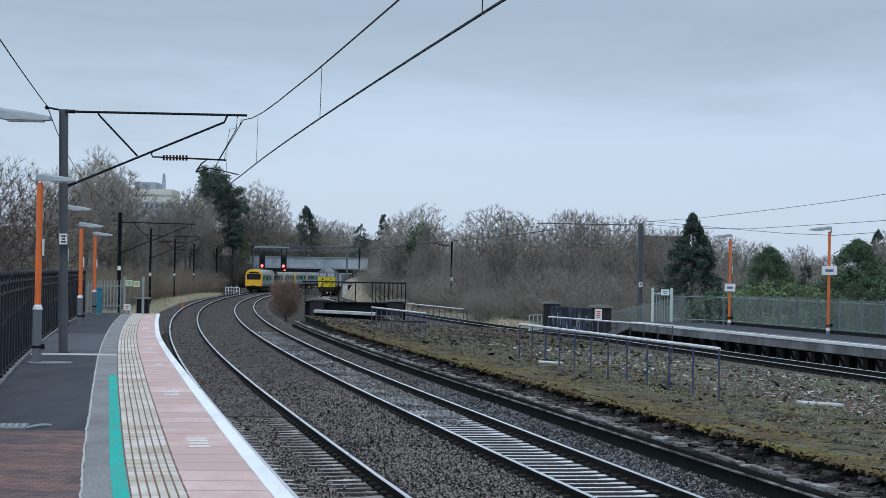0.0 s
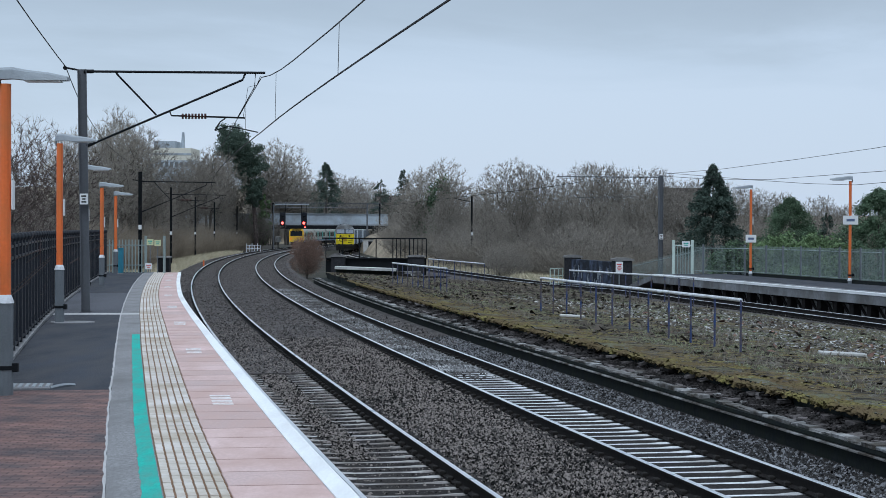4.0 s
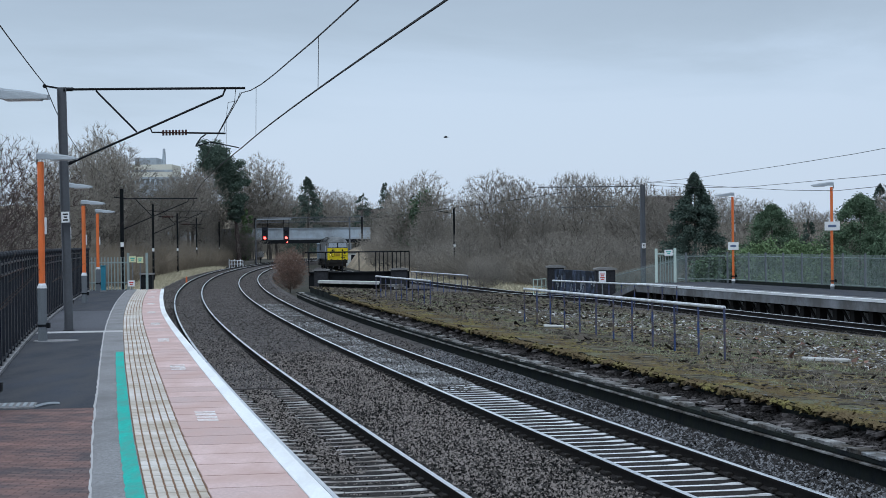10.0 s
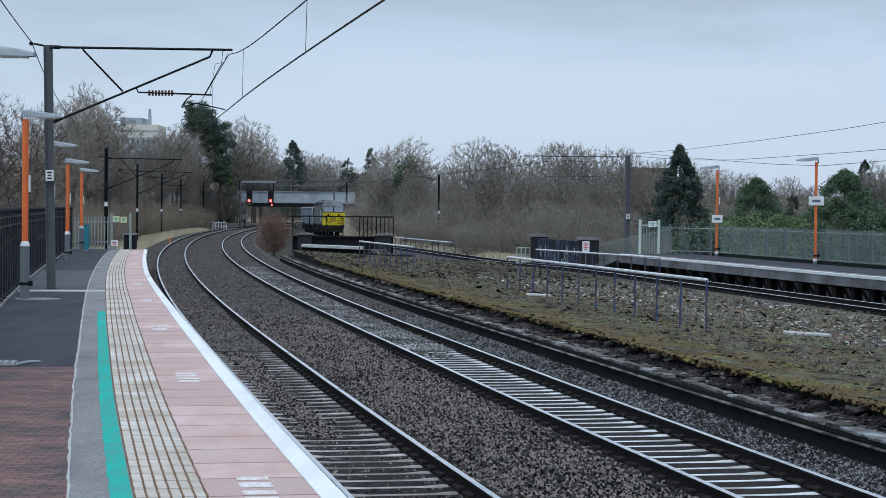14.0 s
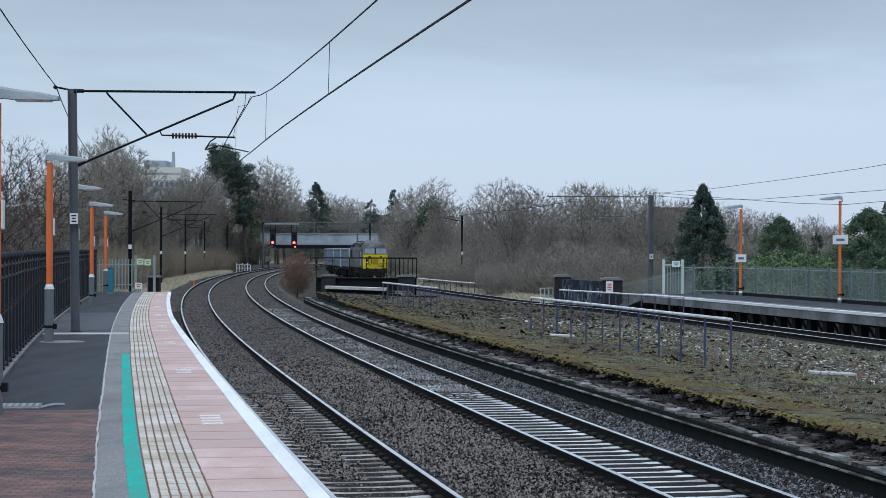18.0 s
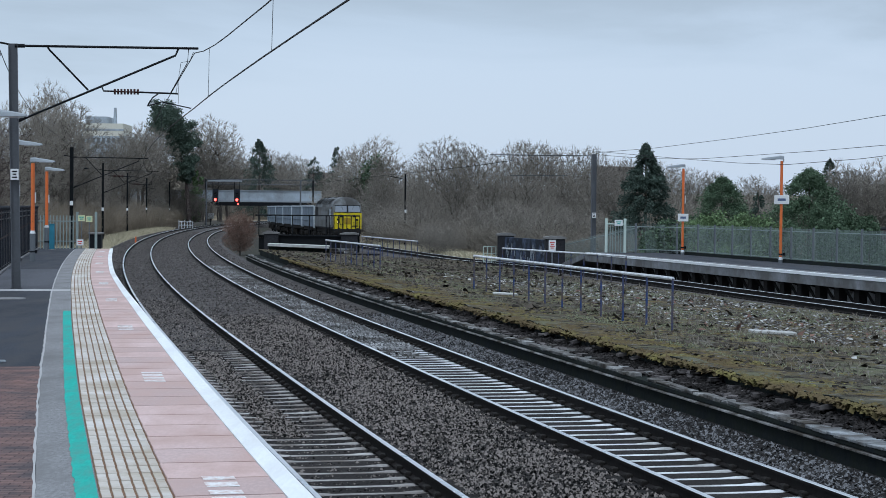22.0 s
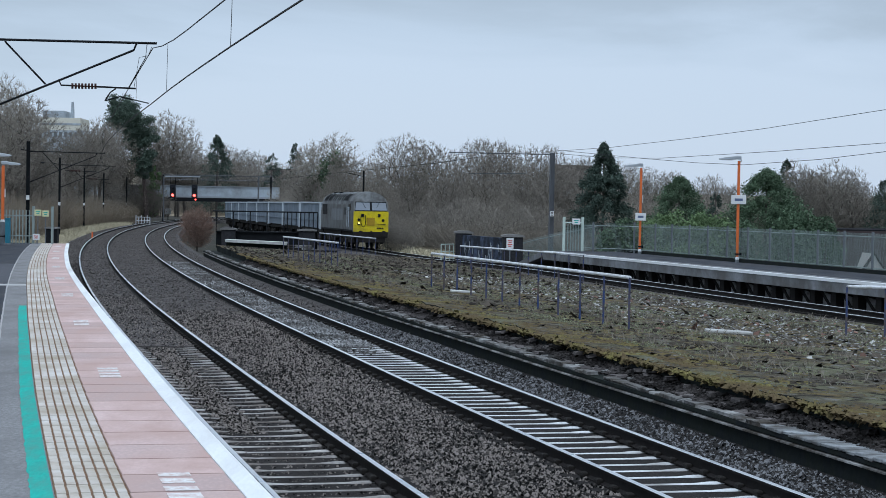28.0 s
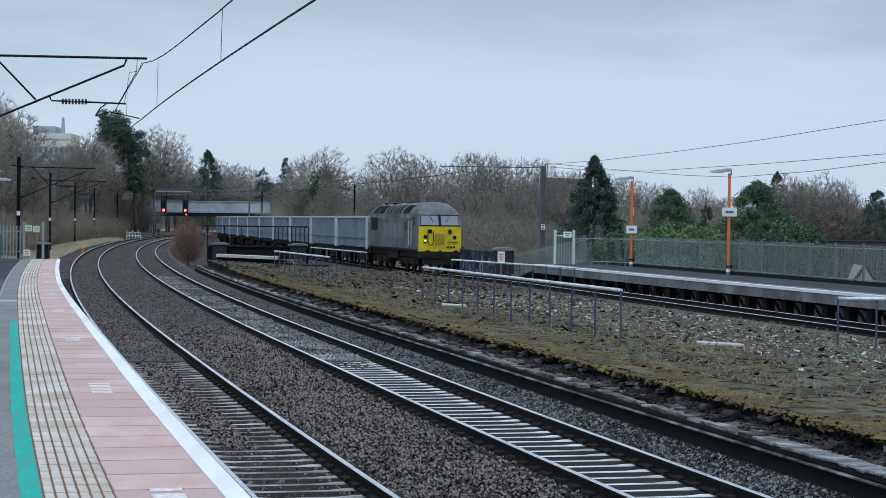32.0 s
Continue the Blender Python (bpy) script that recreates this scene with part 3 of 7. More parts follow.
M_SIGNWHITE = mat("white_sign", (0.74, 0.76, 0.78), 0.5, vary=0.06, bump=0)
M_SIGNYELLOW = mat("yellow_green_sign", (0.62, 0.64, 0.40), 0.5, vary=0.06, bump=0)
M_SIGNBLUE = mat("blue_print", (0.13, 0.17, 0.28), 0.5, vary=0.1, bump=0)
M_SIGNRED = mat("red_print", (0.55, 0.06, 0.05), 0.5, vary=0.1, bump=0)
M_TEALBOX = mat("teal_cabinet_paint", (0.04, 0.20, 0.28), 0.5, vary=0.15, bump=0.05)
M_PALEPAINT = mat("pale_green_post", (0.52, 0.62, 0.58), 0.55, vary=0.1)


def lamp_post(height, joint, label, group, head_dir=1, shaft=0.082):
    post = thing("lamp_post", label, "lamp post", group)
    bm = B()
    tube(bm, [(0, 0, 0), (0, 0, joint)], shaft * 1.45, 12)
    part("base_column", bm, M_GREYPOST, post, "grey painted base column", smooth=False)
    bm = B()
    tube(bm, [(0, 0, joint - 0.02), (0, 0, joint + 0.05), (0, 0, joint + 0.1)], shaft * 1.6, 12, r2=shaft * 1.06)
    part("collar", bm, M_WHITEMETAL, post, "white collar")
    bm = B()
    tube(bm, [(0, 0, joint + 0.05), (0, 0, height - 0.12)], shaft, 12)
    part("shaft", bm, M_ORANGE, post, "bright orange shaft")
    bm = B()
    tube(bm, [(0, 0, 0.36), (0, 0, 0.42)], shaft * 1.56, 12)
    box(bm, 0.10, 0.19, -0.05, 0.05, 0.33, 0.46, bevel=0.01)
    part("hinge_clamp", bm, M_STEELDARK, post)
    bm = B()
    box(bm, 0.095, 0.125, -0.06, 0.06, height * 0.58, height * 0.58 + 0.42, bevel=0.01)
    part("number_plate_board", bm, M_SIGNWHITE, post, "white plate")
    bm = B()
    d = head_dir
    sweep(bm, [lambda u, z, k=k: (d * k[0], u * k[1], height + k[2] + z * k[3]) for k in ((-0.09, 0.09, -0.10, 1.0), (-0.09, 0.1, 0.02, 1.0), (0.10, 0.1, 0.03, 1.0), (0.30, 0.15, 0.0, 0.9), (0.62, 0.17, -0.02, 0.7), (0.90, 0.12, -0.045, 0.35))],
          [(-1, -0.08), (1, -0.08), (0.8, 0.05), (0, 0.09), (-0.8, 0.05)])
    head = part("lamp_head", bm, M_LAMPHEAD, post, "grey lamp head", smooth=False)
    bm = B()
    box(bm, *sorted((d * 0.3, d * 0.8)), -0.11, 0.11, height - 0.095, height - 0.075)
    part("lens", bm, M_SIGNWHITE, head)
    return post


def left_lamps():
    for i, (s, e, h) in enumerate(((28.3, 3.54, 4.55), (48.3, 3.42, 4.55), (68.0, 3.40, 4.45), (79.6, 3.21, 4.12), (100.3, 3.37, 4.14))):
        base = plat(s, e, 0.0)
        lp = lamp_post(h, 1.33 if s < 75 else 1.15, "orange platform lamp post with a grey base standing by the fence", "platform lamp posts")
        lp.matrix_world = Matrix.Translation(base) @ pose(0, 0, 0, 0, 0, -4 if i else 0)


def left_fence():
    fence = thing("fence", "black steel railings with ball finials behind the platform", "fence")
    bm = B()
    box(bm, -0.038, 0.038, -0.038, 0.038, 0, 2.12)
    post_me = bm
    me_p = bpy.data.meshes.new("post")
    post_me.to_mesh(me_p)
    post_me.free()
    me_p.materials.append(M_BLACK)
    bm = B()
    bmesh.ops.create_uvsphere(bm, u_segments=8, v_segments=6, radius=0.088, matrix=pose(0, 0, 2.18))
    me_f = bpy.data.meshes.new("finial")
    bm.to_mesh(me_f)
    bm.free()
    me_f.materials.append(M_BLACK)
    s = 20.0
    while s < 101:
        for nm, me in (("post", me_p), ("finial", me_f)):
            o = new(nm, me)
            o.parent, o.matrix_local = fence, Matrix.Translation(plat(s, 3.88))
        s += 1.3
    for z in (0.14, 1.80, 2.02):
        bm = B()
        sweep(bm, plat_stations(20, 101, 3), [(3.86, z - 0.025), (3.86, z + 0.025), (3.90, z + 0.025), (3.90, z - 0.025)])
        part("rail_bar", bm, M_BLACK, fence)
    # kerb under the railings
    bm = B()
    sweep(bm, plat_stations(18, 102, 3), [(3.78, -0.05), (3.78, 0.06), (4.0, 0.06), (4.0, -0.05)])
    part("kerb", bm, M_CONCRETE, fence, "low concrete kerb")


def catenary_mast(label, height=6.8, width=0.25, arm=True, detail=True, plate_z=3.19):
    mast = thing("catenary_mast", label, "catenary mast", "overhead line masts")
    bm = B()
    w = width / 2
    sweep(bm, [lambda u, v, z=z: (u, v, z) for z in (0.0, height)], [(-w, -w), (-w + 0.02, -w), (-w + 0.02, -0.01), (w - 0.02, -0.01), (w - 0.02, -w), (w, -w), (w, w), (w - 0.02, w), (w - 0.02, 0.01), (-w + 0.02, 0.01), (-w + 0.02, w), (-w, w)])
    part("column", bm, M_MAST if detail else M_STEELDARK, mast, "steel column")
    if detail:
        bm = B()
        box(bm, -0.16, 0.16, -0.16, 0.16, -0.02, 0.05)
        part("base_plate", bm, M_STEELDARK, mast)
    bm = B()
    box(bm, -0.11, 0.11, -w - 0.03, -w - 0.01, plate_z - 0.15, plate_z + 0.15)
    pl = part("plate", bm, M_SIGNWHITE, mast, "white plate")
    if detail:
        bars(pl, 0.15, 0.24, 0, -w - 0.031, plate_z, 3, M_STEELDARK)
    metal = M_STEELDARK
    if arm:
        cant = part("cantilever", tube(tube(tube(B(), [(0.1, 0, 6.74), (5.09, 0, 6.70)], 0.038), [(0.94, 0, 6.70), (1.0, 0, 6.62), (2.03, 0, 5.52)], 0.03), [(0.1, 0, 4.66), (4.45, 0, 6.50), (4.53, 0, 6.69)], 0.035), metal, mast, "triangular tubular cantilever")
        part("clamp", tube(B(), [(0.05, 0, 6.74), (0.32, 0, 6.74)], 0.06), metal, cant)
        part("clamp", tube(B(), [(0.1, 0, 4.66), (0.38, 0, 4.79)], 0.055), metal, cant)
        part("registration_tube", tube(B(), [(2.40, 0, 5.63), (2.45, 0, 5.50), (2.85, 0, 5.49)], 0.025), metal, mast)
        part("registration_tube", tube(B(), [(3.4, 0, 5.47), (4.5, 0, 5.43)], 0.028), metal, mast)
        bm = tube(B(), [(2.65, 0, 5.49), (3.55, 0, 5.465)], 0.022)
        for k in range(8):
            x = 2.76 + k * 0.09
            tube(bm, [(x - 0.028, 0, 5.48), (x + 0.028, 0, 5.48)], 0.08, 10)
        part("insulator", bm, M_INSUL, mast, "ribbed red-brown insulator")
        part("registration_arm", tube(tube(B(), [(3.95, 0, 5.42), (3.8, 0, 5.32), (3.65, 0, 5.08)], 0.022), [(3.65, 0, 5.08), (4.05, 0, 5.20), (4.87, 0, 5.02)], 0.018), metal, mast)
        part("hanger", tube(tube(B(), [(4.82, 0, 6.70), (4.78, 0, 6.3), (4.3, 0, 5.45)], 0.014), [(4.95, 0, 6.6), (4.85, 0, 6.35), (4.6, 0, 6.3), (4.45, 0, 5.44)], 0.009), metal, mast)
        part("bracket", tube(tube(B(), [(-0.1, 0, 6.78), (-0.42, 0, 6.84)], 0.03), [(-0.46, -0.06, 6.84), (-0.46, 0.06, 6.84)], 0.06), metal, mast)
    return mast


def wire(parent, pts, radius=0.012, name="wire"):
    return part(name, tube(B(), pts, radius, 5), M_WIRE, parent)


MASTS = (54.2, 131.0, 180.0, 234.0, 275.0, 322.0)
MAST_D = (-4.66, -4.51, -4.37, -5.26, -6.1, -7.19)


def stagger(s):
    """The wire zigzags about the track's centre from mast to mast."""
    return 0.19 - 0.0105 * max(0.0, 54.2 - s) + 0.002 * max(0.0, s - 54.2)


def overhead_line():
    for i, s in enumerate(MASTS):
        m = catenary_mast("grey steel overhead line mast with cantilever beside the near track" if i == 0 else "dark overhead line mast among the trees by the near track", detail=i == 0, arm=i < 3, height=6.8 if i == 0 else 7.4, width=0.25 if i < 2 else 0.2, plate_z=(3.19, 3.62, 3.12, 3.0, 3.0, 2.88)[i])
        m.matrix_world = frame_on(MAIN, s, MAST_D[i], -0.04 if i == 0 else -1.2) @ pose(0, 0, 0, 0, -1.0 if i == 0 else 0, 0)
    line = thing("overhead_wires", "overhead contact wire and catenary on droppers above the near track", "overhead line")
    ss = [-40.0] + list(MASTS)
    con, mes, ret = [], [], []

    def hung(s, u):
        """The catenary's height: it rises steeply towards each mast."""
        if s < 54.2:
            return float(np.interp(s, (-40, 0, 15, 25, 33.5, 42, 48, 51.4, 54.2), (6.68, 6.1, 5.97, 5.95, 5.97, 6.09, 6.24, 6.43, 6.62)))
        return 6.62 - 0.7 * 4 * u * (1 - u)

    for a, b in zip(ss, ss[1:]):
        for k in range(24):
            u = k / 24
            s = a + (b - a) * u
            sag = 4 * u * (1 - u)
            con.append(on(MAIN, s, stagger(s), 5.06))
            mes.append(on(MAIN, s, stagger(s) + 0.02, hung(s, u)))
            ret.append(on(MAIN, s, -5.22 - 0.03 * max(0.0, 54.2 - s), 6.82 - 0.12 * sag))
    wire(line, con, 0.016, "contact_wire")
    wire(line, mes, 0.014, "catenary_wire")
    wire(line, ret, 0.014, "return_wire")
    for s in (19.5, 33.5, 48.2, 62.0, 75.0):
        wire(line, [on(MAIN, s, stagger(s), 5.06), on(MAIN, s, stagger(s) + 0.02, hung(s, (s - 54.2) / 76.8))], 0.006, "dropper")
    # branch line
    for s, d, h in ((111.0, 4.76, 6.75), (174.0, 4.31, 6.6), (250.0, 7.09, 6.0)):
        m = catenary_mast("grey overhead line mast beside the branch line", height=h, arm=False, detail=s < 120, width=0.25 if s < 120 else 0.15)
        if s > 120:
            part("bracket_arm", tube(B(), [(-0.1, 0, h - 0.5), (-1.6, 0, h - 0.2)], 0.03, 5), M_STEELDARK, m)
            m.matrix_world = frame_on(SIDE, s, d, -1.2)
            continue
        part("boom", tube(tube(tube(B(), [(-0.1, 0, h - 0.1), (-6.2, 0, h - 0.12)], 0.032), [(-0.1, 0, h - 0.55), (-6.0, 0, h - 0.2)], 0.010), [(-1.6, 0, h - 1.25), (-5.0, 0, h - 1.3)], 0.02), M_MAST, m, "horizontal boom")
        m.matrix_world = frame_on(SIDE, s, d, -1.2)
    bl = thing("branch_overhead_wires", "overhead wires above the branch line and platform", "overhead line")
    wire(bl, [on(BRANCH, s, 0.1, 5.05) for s in range(111, 260, 10)], 0.018, "contact_wire")

    def slung(name, spots):
        wire(bl, [(bearing_x(b, d), d, 2.45 + (385 - e) * d / 3400) for b, e, d in spots], 0.011, name)

    slung("catenary_wire", ((1128, 293, 111), (1229, 284, 101), (1364, 266, 90), (1499, 246, 80), (1900, 176, 58)))
    slung("contact_wire", ((1128, 297, 111), (1220, 303, 104), (1314, 302, 97), (1520, 286, 80), (1732, 266, 66), (1900, 246, 58)))
    slung("return_wire", ((1128, 291, 111), (1284, 303, 98), (1380, 309, 90), (1464, 311, 83), (1600, 299, 74), (1732, 281, 66), (1900, 252, 58)))


def handrail(pts, height, spacing, label, foot_drop=0.15):
    """White top rail on blue posts along two points (feet)."""
    a, b = Vector(pts[0]), Vector(pts[1])
    rail_ = thing("handrail", label, "handrail", "handrails on the old platform")
    n = max(2, int(round((b - a).length / spacing)) + 1)
    up = Vector((0, 0, height))
    part("top_rail", tube(B(), [a + up, b + up], 0.043, 8), M_WHITEMETAL, rail_, "white painted top rail")
    for i in range(n):
        p = a + (b - a) * i / (n - 1)
        part("post", tube(B(), [p - Vector((0, 0, foot_drop)), p + up], 0.028, 6), M_BLUE, rail_, "faded blue post")
    return rail_


def handrails():
    handrail([(6.3, 44.6, -0.50), (2.5, 66.9, -0.62)], 1.24, 2.1, "white-topped handrail on blue posts in moss and rubble")
    handrail([(9.8, 84, -0.98), (5.3, 101.5, -1.08)], 1.17, 1.9, "white-topped handrail beside the branch track")
    handrail([(1.0, 127, -1.25), (-3.1, 147, -1.30)], 1.15, 2.0, "white-topped handrail near the parapet")
    handrail([(-1.0, 86, -0.62), (-3.9, 98, -0.62)], 1.12, 1.2, "white-topped handrail at the end of the old platform")
    handrail([(12.3, 48, -0.78), (16.5, 48.9, -0.85)], 1.25, 1.03, "white-topped handrail on blue posts among rubble")


M_BRICKDARK = mat("graffitied_blue_brick", (0.026, 0.031, 0.042), 0.85, vary=0.5, scale=0.8, fine=10, bump=0.3, dirt=(0.10, 0.13, 0.20), dirt_amount=0.12, dirt_scale=1.5)
M_CAPSTONE = mat("weathered_capstone", (0.20, 0.20, 0.20), 0.85, vary=0.3, scale=2, fine=15)
M_PALECONC = mat("pale_concrete", (0.56, 0.57, 0.57), 0.8, vary=0.15, scale=1, fine=15, bump=0.2, dirt=(0.36, 0.36, 0.35), dirt_amount=0.25)


M_SOOTBRICK = mat("sooty_brick_pillar", (0.034, 0.035, 0.040), 0.9, vary=0.5, scale=0.8, fine=10, bump=0.3)


def pillar(parent, p, w, h, zb):
    bm = B()
    box(bm, -w / 2, w / 2, -w / 2, w / 2, zb, h - 0.14, bevel=0.03)
    part("pillar", bm, M_SOOTBRICK, parent).matrix_local = Matrix.Translation(p)
    bm = B()
    sweep(bm, [lambda u, z, y=y: (u, y, z) for y in (-w / 2 - 0.08, w / 2 + 0.08)], [(-w / 2 - 0.1, h - 0.16), (-w / 2 - 0.1, h - 0.08), (-w * 0.3, h), (w * 0.3, h), (w / 2 + 0.1, h - 0.08), (w / 2 + 0.1, h - 0.16)])
    part("capstone", bm, M_CAPSTONE, parent, "rounded weathered capstone").matrix_local = Matrix.Translation(p)


def parapets():
    # right of the branch line
    wall = thing("bridge_parapet", "graffitied dark brick parapet with rounded pillar caps", "parapet")
    a, b = Vector((6.4, 119, -1.5)), Vector((8.65, 109, -1.5))
    d = (b - a).normalized()
    side = Vector((-d.y, d.x, 0)) * 0.2
    bm = B()
    for p, q in ((a, b),):
        vs = [bm.verts.new(v) for v in (p - side, q - side, q + side, p + side)]
        vt = [bm.verts.new(v + Vector((0, 0, 1.88))) for v in (p - side, q - side, q + side, p + side)]
        for k in range(4):
            bm.faces.new((vs[k], vs[(k + 1) % 4], vt[(k + 1) % 4], vt[k]))
        bm.faces.new(vt)
    part("wall", bm, M_BRICKDARK, wall, "graffitied brick wall")
    pillar(wall, a, 1.0, 2.14, 0)
    pillar(wall, b, 1.1, 2.14, 0)
    # white spray-paint strokes
    rnd = random.Random(3)
    for k in range(26):
        bm = B()
        p = a + d * rnd.uniform(0.6, 9.2) - side * 1.02
        z = rnd.uniform(0.35, 1.1)
        h = rnd.uniform(0.25, 0.55)
        w = rnd.uniform(0.06, 0.16)
        q = p + d * w
        lean = d * rnd.uniform(-0.15, 0.15)
        bm.faces.new([bm.verts.new(v) for v in (p + Vector((0, 0, z)), q + Vector((0, 0, z)), q + lean + Vector((0, 0, z + h)), p + lean + Vector((0, 0, z + h)))])
        part("paint_stroke", bm, M_LAMPHEAD, wall, "pale sprayed stroke")
    sign = thing("warning_sign", "white trespass notice with red print on a post", "sign")
    bm = B()
    box(bm, -0.2, 0.2, -0.02, 0.02, 1.15, 1.75, bevel=0.01)
    part("board", bm, M_SIGNWHITE, sign)
    bars(sign, 0.28, 0.4, 0, -0.022, 1.45, 4, M_SIGNRED)
    part("post", tube(B(), [(0, 0.04, 0), (0, 0.04, 1.5)], 0.04), M_GREYPOST, sign)
    sign.matrix_world = pose(8.35, 107, -1.3)
    rail_ = thing("gate_railing", "short pale steel railing beside the parapet", "railing")
    for k in range(4):
        part("upright", tube(B(), [(k * 0.28, k * 0.5, 0), (k * 0.28, k * 0.5, 1.15)], 0.035), M_PALEPAINT, rail_)
    for z in (0.25, 0.7, 1.15):
        part("bar", tube(B(), [(0, 0, z), (0.84, 1.5, z)], 0.03), M_PALEPAINT, rail_)
    rail_.matrix_world = pose(4.95, 117.5, -1.35)
    # between main and branch lines: dark girder parapet with railings
    gp = thing("girder_parapet", "black girder parapet with railings between the lines", "parapet")
    y0 = 152.0
    zf = 0.22
    x0, x1 = bearing_x(530, y0), bearing_x(708, y0)
    bm = B()
    box(bm, x0, x1, y0 - 0.2, y0 + 0.2, -1.75 + zf, -0.42 + zf, bevel=0.03)
    box(bm, x0, x1, y0 - 0.35, y0 + 0.35, -0.50 + zf, -0.40 + zf)
    part("girder", bm, M_STEELDARK, gp, "black plate girder")
    n = 7
    for k in range(n):
        x = x0 + (x1 - x0) * k / (n - 1)
        part("post", tube(B(), [(x, y0, -0.45 + zf), (x, y0, 1.15 + zf)], 0.045, 5), M_STEELDARK, gp)
    for k in range(8):
        x = bearing_x(655, y0) + (x1 - bearing_x(655, y0)) * k / 7
        part("baluster", tube(B(), [(x, y0, -0.45 + zf), (x, y0, 1.15 + zf)], 0.04, 5), M_STEELDARK, gp)
    part("top_rail", tube(B(), [(x0 - 0.3, y0, 1.15 + zf), (x1, y0, 1.15 + zf)], 0.06, 6), M_STEELDARK, gp)
    for brg, w in ((552, 1.1), (690, 1.3)):
        pillar(gp, Vector((bearing_x(brg, y0 - 0.6), y0 - 0.6, -1.75 + zf)), w, 1.6, 0)
    slab = thing("coping_slab", "long pale concrete slab in front of the girder", "slab")
    ends = (lambda u, z: (bearing_x(548, 138), 138 + u, z), lambda u, z: (bearing_x(655, 132), 132 + u, z))
    part("slab", sweep(B(), ends, [(-1.4, -0.72), (-1.4, -0.54), (0.6, -0.54), (0.6, -0.72)]), M_PALECONC, slab)
    part("footing", sweep(B(), ends, [(-0.45, -1.5), (-0.45, -0.66), (0.45, -0.66), (0.45, -1.5)]), M_DARKWALL, slab, "dark footing")
    heap = thing("sleeper_stack", "stack of old dark timber sleepers by the parapet", "timber stack")
    rnd = random.Random(8)
    for k in range(9):
        bm = B()
        box(bm, -1.3, 1.3, -0.12, 0.12, 0, 0.16, bevel=0.02)
        o = part("timber", bm, M_CLIP if k % 3 else M_LEDGE, heap)
        o.matrix_local = pose(rnd.uniform(-0.5, 3.5), rnd.uniform(-1.0, 1.0), 0.165 * (k // 3), 0, 0, rnd.uniform(-16, 16))
    heap.matrix_world = pose(bearing_x(640, 146), 147.5, -1.62)


# ---- the platform across the branch line ----
def across(s, d, z):
    return on(SIDE, s, d, z)


M_FENCEMESH = mat("grey_green_fence_pale", (0.265, 0.325, 0.32), 0.6, vary=0.15, scale=0.8, fine=6, bump=0.05)
M_FACE = mat("platform_face_concrete", (0.245, 0.26, 0.28), 0.85, vary=0.25, scale=0.7, fine=8, bump=0.2, dirt=(0.13, 0.13, 0.13), dirt_amount=0.4, dirt_scale=0.6)
M_TIMBER = mat("tarred_timber", (0.013, 0.012, 0.012), 0.85, vary=0.4, spec=0.2)


